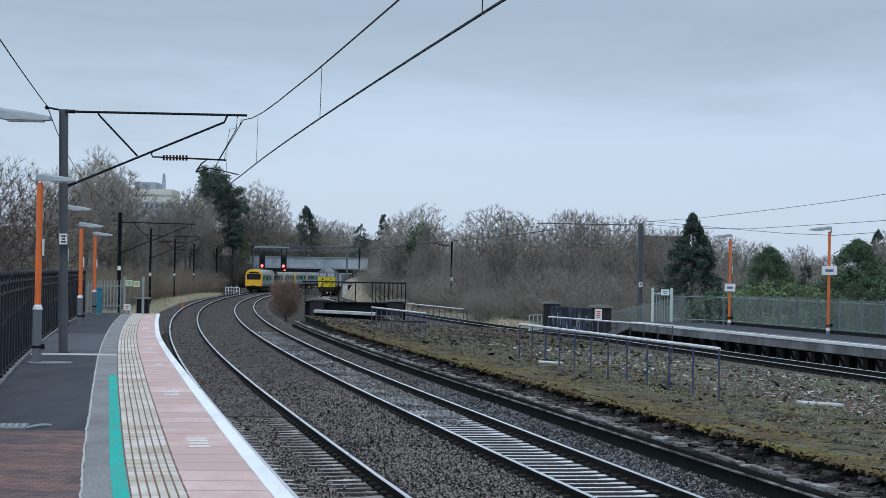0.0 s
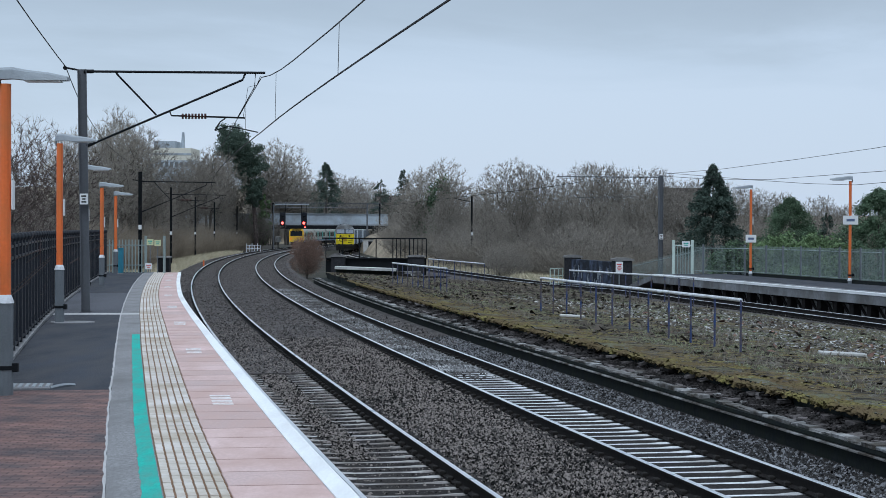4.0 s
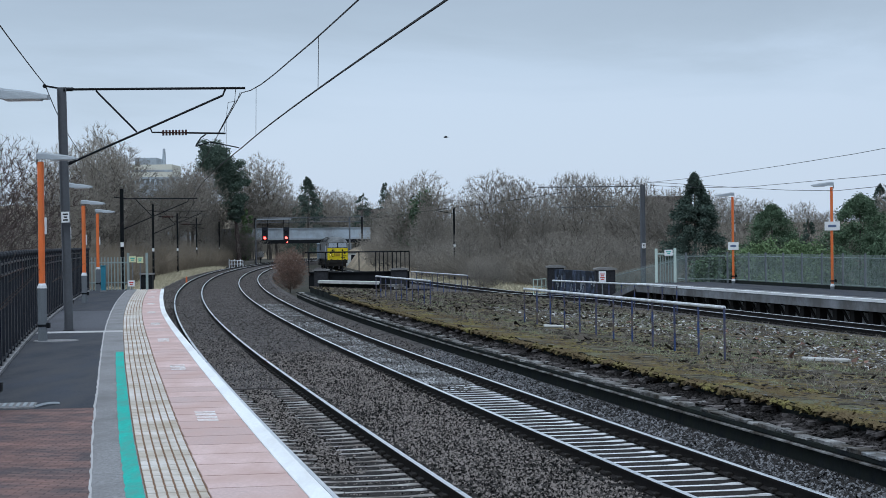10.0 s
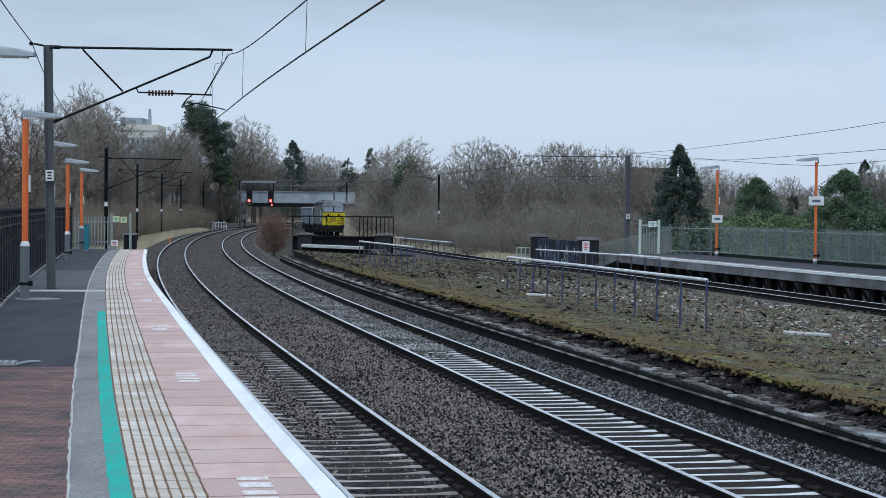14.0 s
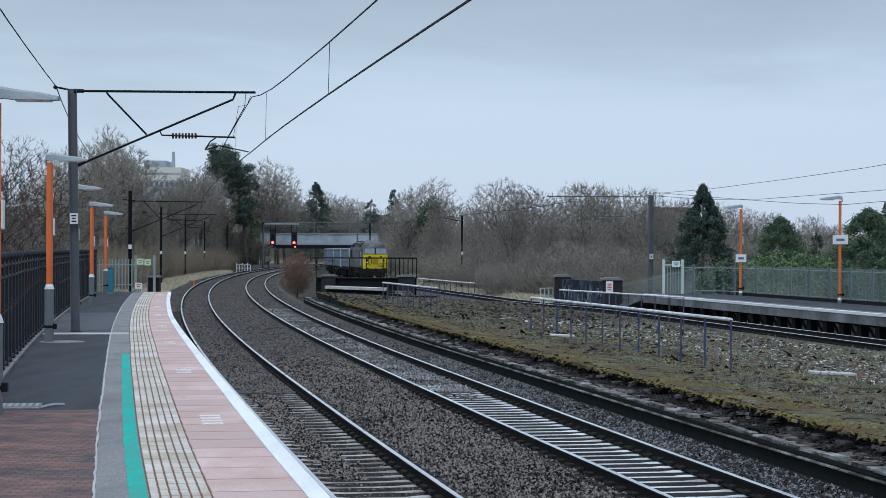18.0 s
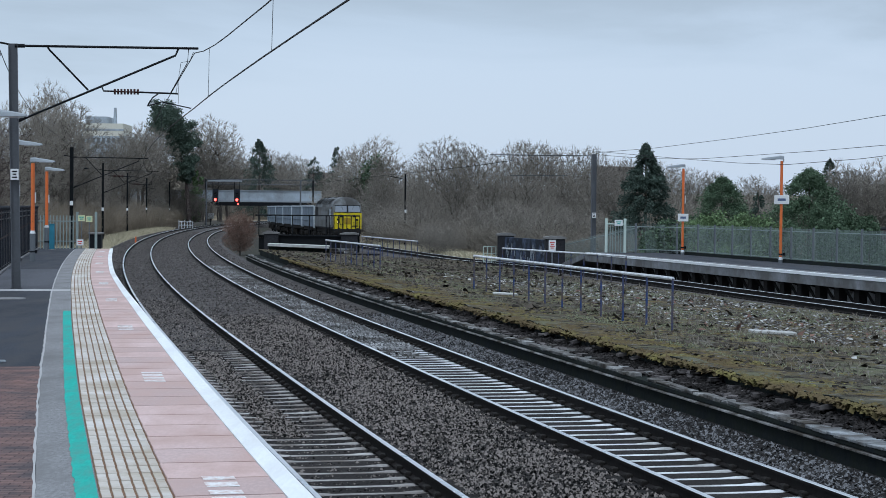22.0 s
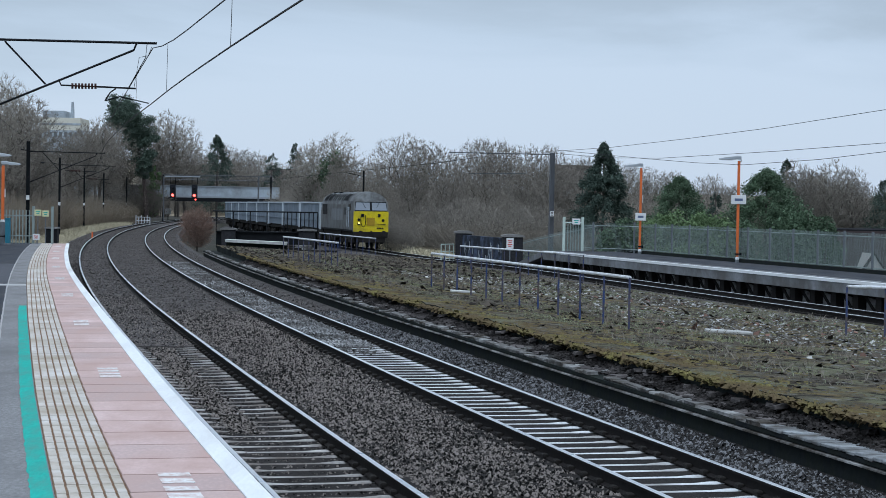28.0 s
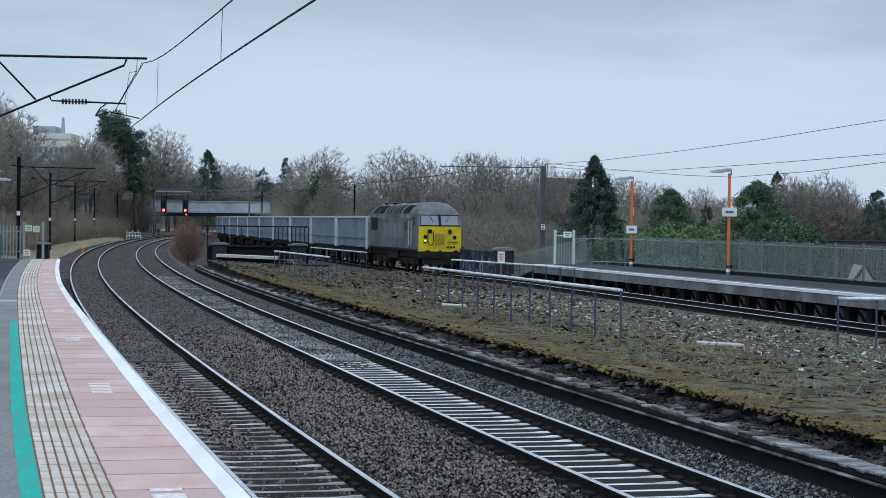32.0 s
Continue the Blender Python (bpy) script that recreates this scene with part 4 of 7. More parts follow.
def right_platform():
    rp = thing("branch_platform", "raised concrete platform on dark timber trestles beside the branch line", "platform", kind="structure")
    D0, D1, E0, E1 = 2.1, 6.6, 38.0, 103.2
    bm = B()
    sweep(bm, stations(SIDE, E0, E1, 4), [(D0, -0.46), (D0, 0.0), (D1, 0.0), (D1, -0.3)])
    part("deck", bm, M_FACE, rp, "grey concrete deck")
    bm = B()
    sweep(bm, stations(SIDE, E0, E1, 4), [(D0 - 0.02, -0.10), (D0 - 0.02, 0.006), (D0 + 0.20, 0.006), (D0 + 0.20, -0.02)])
    part("white_edge_line", bm, M_WHITE, rp, "white edge line")
    bm = B()
    sweep(bm, stations(SIDE, E0, E1, 4), [(D0 + 0.9, 0.001), (D0 + 0.9, 0.007), (D1 - 0.1, 0.007), (D1 - 0.1, 0.001)])
    part("tarmac", bm, M_TARMAC, rp, "dark tarmac")
    bm = B()
    sweep(bm, [lambda u, z, s=s, k=k: across(s, u, z + k) for s, k in ((103.2, 0.0), (109.5, -0.95))], [(D0, -0.3), (D0, 0.0), (D1 - 2, 0.0), (D1 - 2, -0.3)])
    part("ramp", bm, M_FACE, rp, "sloping concrete ramp end")
    bm = B()
    sweep(bm, stations(SIDE, E0, E1, 4), [(D1 - 0.35, -0.02), (D1 - 0.35, 0.16), (D1 - 0.16, 0.16), (D1 - 0.16, -0.02)])
    part("kerb", bm, M_DARKWALL, rp, "dark kerb under the fence")
    # added pale wall, standing in for light seen between the trestle posts
    bm = B()
    sweep(bm, stations(SIDE, E0, E1, 4), [(D0 + 1.0, -1.6), (D0 + 1.0, -0.34), (D0 + 1.2, -0.34), (D0 + 1.2, -1.6)])
    part("gap_light_backing", bm, M_CAPPALE, rp, "pale wall added for the light seen between the trestles")
    s = 39.0
    k = 0
    while s < 101.5:
        bm = B()
        box(bm, -0.16, 0.16, -0.22, 0.22, -1.5, -0.42)
        o = part("trestle_post", bm, M_TIMBER, rp, "")
        o.matrix_local = frame_on(SIDE, s, D0 + 0.35, 0)
        bm = B()
        box(bm, -0.16, 0.16, -0.16, 0.16, -1.5, -0.32)
        part("trestle_post", bm, M_TIMBER, rp).matrix_local = frame_on(SIDE, s, D1 - 0.6, 0)
        bm = tube(tube(B(), [(0, 0, -1.45), (0, 1.6, -0.42)], 0.07, 4), [(0, 0, -0.42), (3.6, 0.1, -1.45)], 0.07, 4)
        part("brace", bm, M_TIMBER, rp).matrix_local = frame_on(SIDE, s, D0 + 0.4, 0)
        s += 1.75
        k += 1
    # added bank, raised so that lit ground would show through the trestle gaps
    path = B()
    sweep(path, stations(SIDE, 30, 125, 5), [(7.0, -1.6), (7.0, -1.38), (8.0, -1.25), (12.0, -0.45), (14.0, -0.45), (14.0, -1.6)])
    tagged(part("added_bank", path, M_MOSS), "rough grassy bank added behind the far platform as lit ground for the gaps", "bank", kind="structure")
    # fence along the back
    fence = thing("platform_fence", "grey-green vertical-bar fence along the back of the platform", "fence")
    bm = B()
    box(bm, -0.04, 0.04, -0.04, 0.04, -0.2, 1.62)
    me_post = bpy.data.meshes.new("post")
    bm.to_mesh(me_post)
    bm.free()
    me_post.materials.append(M_GREYPOST)

    rnd_ = random.Random(17)

    def bars_run(name, parent, s0, s1, d_of, z_of, top):
        bm = B()
        s = s0
        while s < s1:
            m = frame_on(SIDE, s, d_of(s), z_of(s))
            vs = [bm.verts.new(m @ Vector((a_ * 0.003, b_ * 0.006, c_))) for a_, b_, c_ in ((-1, -1, 0.06), (-1, 1, 0.06), (-1, 1, top), (-1, -1, top), (1, -1, 0.06), (1, 1, 0.06), (1, 1, top), (1, -1, top))]
            for q in ((0, 1, 2, 3), (7, 6, 5, 4), (0, 4, 5, 1), (1, 5, 6, 2), (2, 6, 7, 3), (3, 7, 4, 0)):
                bm.faces.new([vs[i] for i in q])
            s += rnd_.uniform(0.055, 0.075)
        tagged(part(name, bm, M_FENCEMESH, parent), kind="stuff")
        for z in (0.2, 1.42):
            part("rail_bar", tube(B(), [frame_on(SIDE, s0 + (s1 - s0) * i / 24, d_of(s0 + (s1 - s0) * i / 24) + 0.03, z_of(s0 + (s1 - s0) * i / 24) + z * top / 1.56).translation for i in range(25)], 0.022, 4), M_FENCEMESH, parent)

    def back_d(s):
        return D1 - 0.12 - 2.2 * max(0.0, (s - 99.5) / 3.7)

    s = 40.0
    while s < 103:
        o = new("post", me_post)
        o.parent, o.matrix_local = fence, frame_on(SIDE, s, back_d(s), 0)
        s += 2.5
    bars_run("fence_infill", fence, 40.0, 103.2, back_d, lambda s: 0.0, 1.56)
    ramp = thing("ramp_fence", "grey-green fence stepping down beside the platform ramp", "fence")
    bars_run("fence_infill", ramp, 103.2, 114.0, lambda s: 5.0 - 0.16 * (s - 103.2), lambda s: -0.12 * (s - 103.2), 1.5)
    # gate
    gate = thing("platform_gate", "pale green gate frame with a notice at the platform end", "gate")
    a, b = across(103, 3.19, 0), across(103, 4.24, 0)
    for p in (a, b):
        bm = B()
        box(bm, -0.07, 0.07, -0.07, 0.07, -0.2, 1.85, bevel=0.01)
        part("gate_post", bm, M_PALEPAINT, gate).matrix_local = Matrix.Translation(p)
    for k in range(7):
        p = a + (b - a) * (k + 0.5) / 7
        part("gate_bar", tube(B(), [p, p + Vector((0, 0, 1.5))], 0.025, 5), M_FENCEMESH, gate)
    part("gate_rail", tube(B(), [a + Vector((0, 0, 1.55)), b + Vector((0, 0, 1.55))], 0.035, 5), M_PALEPAINT, gate)
    sg = part("notice", box(B(), -0.22, 0.22, -0.02, 0.0, -0.16, 0.16), M_SIGNWHITE, gate, "white and green notice")
    sg.matrix_local = Matrix.Translation((a + b) / 2 + Vector((0.15, -0.1, 1.62)))
    bars(sg, 0.3, 0.2, 0, -0.022, 0, 2, M_GREEN)
    for i, (s, h, sz, sw) in enumerate(((98.7, 4.62, 1.95, 0.55), (85.2, 4.72, 2.85, 0.68), (66.6, 4.80, 2.80, 0.72))):
        lp = lamp_post(h, 0.16, "orange lamp post with a name board on the far platform", "far platform lamp posts", -1, 0.064)
        bd = part("name_board", box(B(), -sw / 2, sw / 2, -0.10, -0.075, sz - 0.20, sz + 0.20, bevel=0.008), M_SIGNWHITE, lp, "white board with illegible dark print")
        bars(bd, sw * 0.6, 0.22, 0, -0.103, sz, 1, M_SIGNBLUE)
        p = across(s, 6.05, 0.0)
        lp.matrix_world = Matrix.Translation(p)


def end_of_platform():
    """Palisade, gate, notices and boxes at the platform's far end."""
    fence = thing("palisade_fence", "grey palisade fence closing the platform end", "fence")
    a, b = plat(101.5, 3.9), plat(101.8, 2.1)
    bm = B()
    box(bm, -0.03, 0.03, -0.01, 0.01, 0, 1.75)
    me = bpy.data.meshes.new("pale")
    bm.to_mesh(me)
    bm.free()
    me.materials.append(M_FENCEMESH)
    for k in range(13):
        o = new("pale", me)
        o.parent, o.matrix_local = fence, Matrix.Translation(a + (b - a) * k / 12)
    for z in (0.4, 1.45):
        part("rail_bar", tube(B(), [a + Vector((0, 0.03, z)), b + Vector((0, 0.03, z))], 0.03, 4), M_FENCEMESH, fence)
    for p in (plat(101.6, 2.05), plat(101.7, 0.95)):
        bm = B()
        box(bm, -0.06, 0.06, -0.06, 0.06, 0, 1.95)
        part("gate_post", bm, M_FENCEMESH, fence, "grey gate post").matrix_local = Matrix.Translation(p)
    for e, z, m_, w in ((1.75, 1.62, M_SIGNYELLOW, 0.36), (1.3, 1.58, M_SIGNYELLOW, 0.34), (1.85, 0.35, M_SIGNWHITE, 0.36)):
        sg = thing("notice_board", "small notice on the fence at the platform end", "sign")
        bd = part("board", box(B(), -w / 2, w / 2, -0.02, 0.0, z - 0.16, z + 0.16, bevel=0.006), m_, sg)
        bars(bd, w * 0.7, 0.2, 0, -0.021, z, 2, M_SIGNRED if m_ is M_SIGNWHITE else M_GREEN)
        sg.matrix_world = Matrix.Translation(plat(101.45, e))
        part("stem", tube(B(), [(0, 0.02, 0), (0, 0.02, z)], 0.025, 5), M_GREYPOST, sg)
    cab = thing("equipment_cabinet", "teal equipment cabinet against the railings", "cabinet")
    body = part("body", box(B(), -0.12, 0.12, -0.15, 0.15, 0.05, 1.3, bevel=0.02), M_TEALBOX, cab)
    part("plinth", box(B(), -0.15, 0.15, -0.18, 0.18, 0, 0.06), M_CONCRETE, cab)
    part("lid", box(B(), -0.14, 0.14, -0.17, 0.17, 1.3, 1.34), M_TEALBOX, cab)
    cab.matrix_world = Matrix.Translation(plat(99.0, 3.05))
    hut = thing("location_case", "dark lineside location case beside the platform end gate", "cabinet")
    part("body", box(B(), -0.32, 0.32, -0.3, 0.3, 0, 0.76, bevel=0.02), M_STEELDARK, hut)
    part("roof", box(B(), -0.38, 0.38, -0.36, 0.36, 0.76, 0.86, bevel=0.02), M_CAPSTONE, hut, "pale sheet roof")
    hut.matrix_world = pose(-16.36, 102.8, fall(102.8))
    # drain cover and kerb slab at a lamp's foot
    dr = thing("drain_grating", "flat steel drain grating in the platform surface", "drain grating")
    part("frame", box(B(), -0.42, 0.42, -0.45, 0.45, 0.0, 0.02), M_CONCRETE, dr)
    for k in range(8):
        part("bar", box(B(), -0.36 + 0.1 * k, -0.31 + 0.1 * k, -0.3, 0.3, 0.02, 0.032), M_LAMPHEAD, dr)
    dr.matrix_world = Matrix.Translation(plat(29.6, 3.35)) @ pose(0, 0, 0, 0, 0, 9)
    ca = thing("cable_strip", "pale curved cable strip on the tarmac", "cable")
    part("strip", tube(B(), [plat(29.3 + 0.5 * k / 8, 2.95 - 0.30 * k / 8, 0.005 + 0.02 * math.sin(math.pi * k / 8)) for k in range(9)], 0.03, 5), M_LAMPHEAD, ca)
    sb = thing("post_footing", "round concrete lamp footing", "footing")
    part("disc", tube(B(), [(0, 0, 0.0), (0, 0, 0.018)], 0.55, 18), M_CONCRETE, sb)
    sb.matrix_world = Matrix.Translation(plat(48.3, 3.1))


# ---- bridge and signals in the distance ----
M_BRIDGE = mat("blue_grey_bridge_paint", (0.40, 0.47, 0.54), 0.6, vary=0.15, scale=0.4, fine=4, bump=0.05, dirt=(0.28, 0.31, 0.34), dirt_amount=0.3, dirt_scale=0.3)
M_REDLIGHT = mat("red_signal_light", (1.0, 0.06, 0.05), 0.4, vary=0.0, bump=0, emit=9.0)


M_CREAM = mat("cream_cladding", (0.60, 0.60, 0.54), 0.7, vary=0.12)


def road_bridge():
    br = thing("road_bridge", "blue-grey steel girder road bridge over the lines", "bridge")
    y = 338.0
    x0, x1 = -50.0, bearing_x(640, y)
    z0, z1 = 2.35, 4.25
    bm = B()
    box(bm, x0, x1, y - 0.2, y + 0.2, z0, z1)
    part("parapet_girder", bm, M_BRIDGE, br, "panelled blue-grey parapet girder")
    bm = B()
    box(bm, x0, x1, y - 0.4, y + 6, z0 - 0.7, z0)
    part("deck", bm, M_STEELDARK, br, "dark deck beam")
    bm = B()
    box(bm, x0, x1, y - 0.35, y + 0.3, z1, z1 + 0.12)
    box(bm, x0, x1, y - 0.42, y + 0.3, z0 - 0.05, z0 + 0.22)
    part("flange", bm, M_LAMPHEAD, br, "pale flange")
    k = x0 + 1
    while k < x1:
        bm = B()
        box(bm, k - 0.06, k + 0.06, y - 0.34, y - 0.2, z0 + 0.2, z1)
        part("stiffener", bm, M_BRIDGE, br)
        k += 2.0
    for xa, xb in ((-52, -38.5), (bearing_x(612, y), bearing_x(665, y))):
        bm = B()
        box(bm, xa, xb, y - 0.1, y + 6, -2.6, z0 - 0.7)
        part("abutment", bm, M_DARKWALL, br, "dark brick abutment")
    # lattice gantry and post in front of it
    ga = thing("lattice_gantry", "lattice steel gantry spanning the lines before the bridge", "gantry")
    yg = 331.0
    xa, xb, zz = bearing_x(436, yg), bearing_x(628, yg), 5.33
    bm = B()
    tube(bm, [(xa, yg, zz), (xb, yg, zz)], 0.06, 4)
    tube(bm, [(xa, yg, zz + 0.8), (xb, yg, zz + 0.8)], 0.06, 4)
    n = 22
    for i in range(n):
        p, q = xa + (xb - xa) * i / n, xa + (xb - xa) * (i + 1) / n
        tube(bm, [(p, yg, zz), ((p + q) / 2, yg, zz + 0.8)], 0.035, 4)
        tube(bm, [((p + q) / 2, yg, zz + 0.8), (q, yg, zz)], 0.035, 4)
    part("truss", bm, M_MAST, ga)
    for brg in (436, 603, 625):
        x = bearing_x(brg, yg)
        part("leg", box(B(), x - 0.14, x + 0.14, yg - 0.14, yg + 0.14, -2.4, zz + 0.8), M_STEELDARK if brg != 603 else M_MAST, ga)
    # signals, hung from a walkway just before the bridge
    yg, k_ = 326.0, 1.4
    sg = thing("signal_gantry", "signal gantry with two black heads showing red", "railway signal")
    zt = 2.45 + 35 * yg / 3400
    xa, xb = bearing_x(440, yg), bearing_x(499, yg)
    part("canopy", box(B(), xa, xb, yg - 0.7, yg + 0.7, zt - 0.08, zt + 0.14), M_LAMPHEAD, sg, "pale walkway")
    for brg in (453, 491):
        x = bearing_x(brg, yg)
        for o in (-0.45, 0.45):
            part("hanger", tube(B(), [(x + o, yg, zt), (x + o, yg, zt - 2.4 * k_)], 0.05, 4), M_STEELDARK, sg)
        hd = part("signal_head", box(B(), x - 0.5, x + 0.5, yg - 0.15, yg + 0.15, zt - 2.55 * k_, zt - 0.95 * k_, bevel=0.07), M_BLACK, sg, "black backboard")
        for k in range(2):
            zc = zt + (-2.25 + 0.75 * k) * k_
            part("hood", tube(B(), [(x, yg - 0.55, zc + 0.04), (x, yg - 0.13, zc)], 0.23, 8, caps=False), M_BLACK, hd)
        part("red_aspect", tube(B(), [(x, yg - 0.28, zt - 2.25 * k_), (x, yg - 0.2, zt - 2.25 * k_)], 0.23, 10), M_REDLIGHT, hd, "lit red lamp")
    x = bearing_x(493, yg)
    part("route_lamp", tube(B(), [(x, yg - 0.28, zt - 2.75 * k_), (x, yg - 0.2, zt - 2.75 * k_)], 0.12, 8), M_REDLIGHT, sg)
    x = bearing_x(437, yg)
    part("post", box(B(), x - 0.09, x + 0.09, yg - 0.09, yg + 0.09, -2.4, zt), M_MAST, sg)
    # lineside posts and white gates by the near track
    for brg, yy, h, nm in ((313, 176.0, 0.9, "lineside_marker"),):
        mk = thing(nm, "small lineside board on a post", "sign")
        part("post", tube(B(), [(0, 0, 0), (0, 0, h)], 0.08, 5), M_ORANGE, mk)
        part("board", box(B(), -0.3, 0.3, -0.1, -0.04, h - 0.15, h + 0.25), M_DRY, mk)
        mk.matrix_world = pose(bearing_x(brg, yy), yy, fall(yy) - 1.3)
    gt = thing("lineside_railing", "white steel railing beside the line", "railing")
    for k in range(6):
        part("upright", tube(B(), [(0.42 * k, 0, 0), (0.42 * k, 0, 1.4 - 0.3 * (k % 2))], 0.06, 5), M_WHITEMETAL, gt)
    for z in (0.6, 1.1):
        part("bar", tube(B(), [(0, 0, z), (2.1, 0, z)], 0.05, 5), M_WHITEMETAL, gt)
    gt.matrix_world = pose(bearing_x(389, 292), 292, fall(292) - 1.25)
    # pale relay room past the branch line
    rr = thing("relay_cabin", "small pale cabin beside the branch line", "hut")
    part("walls", box(B(), -1.0, 1.0, -1.0, 1.0, 0, 2.2, bevel=0.03), M_PALECONC, rr)
    part("roof", box(B(), -1.15, 1.15, -1.15, 1.15, 2.2, 2.4, bevel=0.03), M_CAPSTONE, rr)
    part("door", box(B(), -0.2, 0.6, -1.03, -1.0, 0, 1.9), M_STEELDARK, rr)
    rr.matrix_world = pose(bearing_x(608, 300), 300, fall(300) - 1.4)
    bd = thing("lineside_board", "small white board on a post under the bridge", "sign")
    part("post", tube(B(), [(0, 0, 0), (0, 0, 2.0)], 0.09, 5), M_STEELDARK, bd)
    part("board", box(B(), -0.55, 0.55, -0.12, -0.04, 1.2, 2.2, bevel=0.03), M_SIGNWHITE, bd)
    bd.matrix_world = pose(bearing_x(445, 345), 345, fall(345) - 1.2)
    # works building on the hill
    wk = thing("works_building", "pale industrial building with a stack on the far hill", "factory")
    yy = 620.0
    for i, (pa, pb, za, zb, m_) in enumerate(((212, 300, 10, 23.0, M_BRIDGE), (219, 290, 23.0, 27.0, M_CREAM), (224, 262, 27.0, 29.2, M_BRIDGE))):
        part("block", box(B(), bearing_x(pa, yy), bearing_x(pb, yy), yy, yy + 20, za, zb), m_, wk)
    for k in range(9):
        xa = bearing_x(217 + 9 * k, yy)
        part("window", box(B(), xa, xa + 0.9, yy - 0.06, yy, 20.8, 22.4), M_GREYPOST, wk)
    part("parapet_band", box(B(), bearing_x(218, yy), bearing_x(291, yy), yy - 0.1, yy, 24.6, 25.3), M_BRIDGE, wk)
    part("stack", tube(B(), [(bearing_x(272, yy), yy + 5, 14), (bearing_x(272, yy), yy + 5, 29), (bearing_x(272, yy), yy + 5, 32.3)], 0.8, 10, r2=0.4), M_BRIDGE, wk)


# ---- trains ----
M_LOCOGREY = mat("freight_grey", (0.165, 0.180, 0.188), 0.5, vary=0.15, scale=0.8, fine=8, bump=0.03, dirt=(0.11, 0.11, 0.11), dirt_amount=0.3, dirt_scale=0.8)
M_LOCODARK = mat("shaded_panel_grey", (0.06, 0.066, 0.072), 0.6, vary=0.2)
M_LOCOROOF = mat("roof_grey", (0.195, 0.212, 0.225), 0.6, vary=0.2, scale=0.8, fine=8, bump=0.05, dirt=(0.07, 0.07, 0.07), dirt_amount=0.35, dirt_scale=0.7)
M_YELLOW = mat("warning_yellow", (0.72, 0.58, 0.02), 0.45, vary=0.08, scale=1.5, fine=10, bump=0.03, dirt=(0.45, 0.36, 0.04), dirt_amount=0.2, dirt_scale=1.5)
# Pale base colour paints the sky's reflection onto the cab glass.
M_GLASS = mat("sky_paled_cab_glass", (0.20, 0.235, 0.28), 0.12, vary=0.1, bump=0, spec=0.9)
M_DARKGLASS = mat("dark_window_glass", (0.02, 0.025, 0.03), 0.08, vary=0.1, bump=0, spec=0.8)
M_UNDER = mat("grimy_underframe", (0.022, 0.020, 0.019), 0.8, vary=0.4, spec=0.2)
M_WAGON = mat("pale_blue_grey_wagon", (0.225, 0.275, 0.335), 0.6, vary=0.12, scale=0.5, fine=5, bump=0.04, dirt=(0.16, 0.195, 0.235), dirt_amount=0.3, dirt_scale=0.5)
M_WAGONRIM = mat("wagon_rim_white", (0.46, 0.52, 0.58), 0.6, vary=0.1)
M_PALELETTER = mat("faded_white_lettering", (0.20, 0.216, 0.232), 0.6, vary=0.15)
M_BUFF = mat("rusty_brown_panel", (0.38, 0.25, 0.03), 0.7, vary=0.25)
M_HEADLIGHT = mat("lit_headlight", (1.0, 0.80, 0.25), 0.3, vary=0, bump=0, emit=2.0)
M_UNITBODY = mat("pale_unit_paint", (0.40, 0.41, 0.38), 0.45, vary=0.1)
M_UNITYELLOW = mat("orange_yellow_cab_end", (0.82, 0.50, 0.05), 0.45, vary=0.08)
M_TAIL = mat("red_tail_light", (0.8, 0.05, 0.04), 0.4, vary=0, bump=0, emit=0.8)


def wheelset(parent, y, r=0.55):
    for x in (-0.75, 0.75):
        w = part("wheel", tube(B(), [(x - 0.06, y, r), (x + 0.06, y, r)], r, 16), M_UNDER, parent)
        part("tyre", tube(B(), [(x - 0.075 if x < 0 else x - 0.05, y, r), (x + 0.05 if x < 0 else x + 0.075, y, r)], r + 0.02, 16, caps=False), M_STEELDARK, w)


def bogie(parent, y, wheels, span, r=0.55):
    fr = part("bogie_frame", box(box(B(), -1.12, -0.95, y - span / 2 - 0.6, y + span / 2 + 0.6, 0.45, 0.85, bevel=0.04), 0.95, 1.12, y - span / 2 - 0.6, y + span / 2 + 0.6, 0.45, 0.85, bevel=0.04), M_UNDER, parent, "dark bogie frame")
    for k in range(wheels):
        yy = y - span / 2 + span * k / (wheels - 1)
        wheelset(parent, yy, r)
        for x in (-1.15, 1.15):
            part("axlebox", box(B(), x - 0.09, x + 0.09, yy - 0.17, yy + 0.17, 0.38, 0.72, bevel=0.03), M_UNDER, fr)
            part("spring", tube(B(), [(x, yy + 0.3, 0.4), (x, yy + 0.3, 0.82)], 0.09, 7), M_UNDER, fr)


def raise_body(vehicle):
    """Lifts all but the running gear."""
    for o in vehicle.children:
        if o.name.split(".")[0] not in ("wheel", "bogie_frame"):
            o.location.z += RIDE


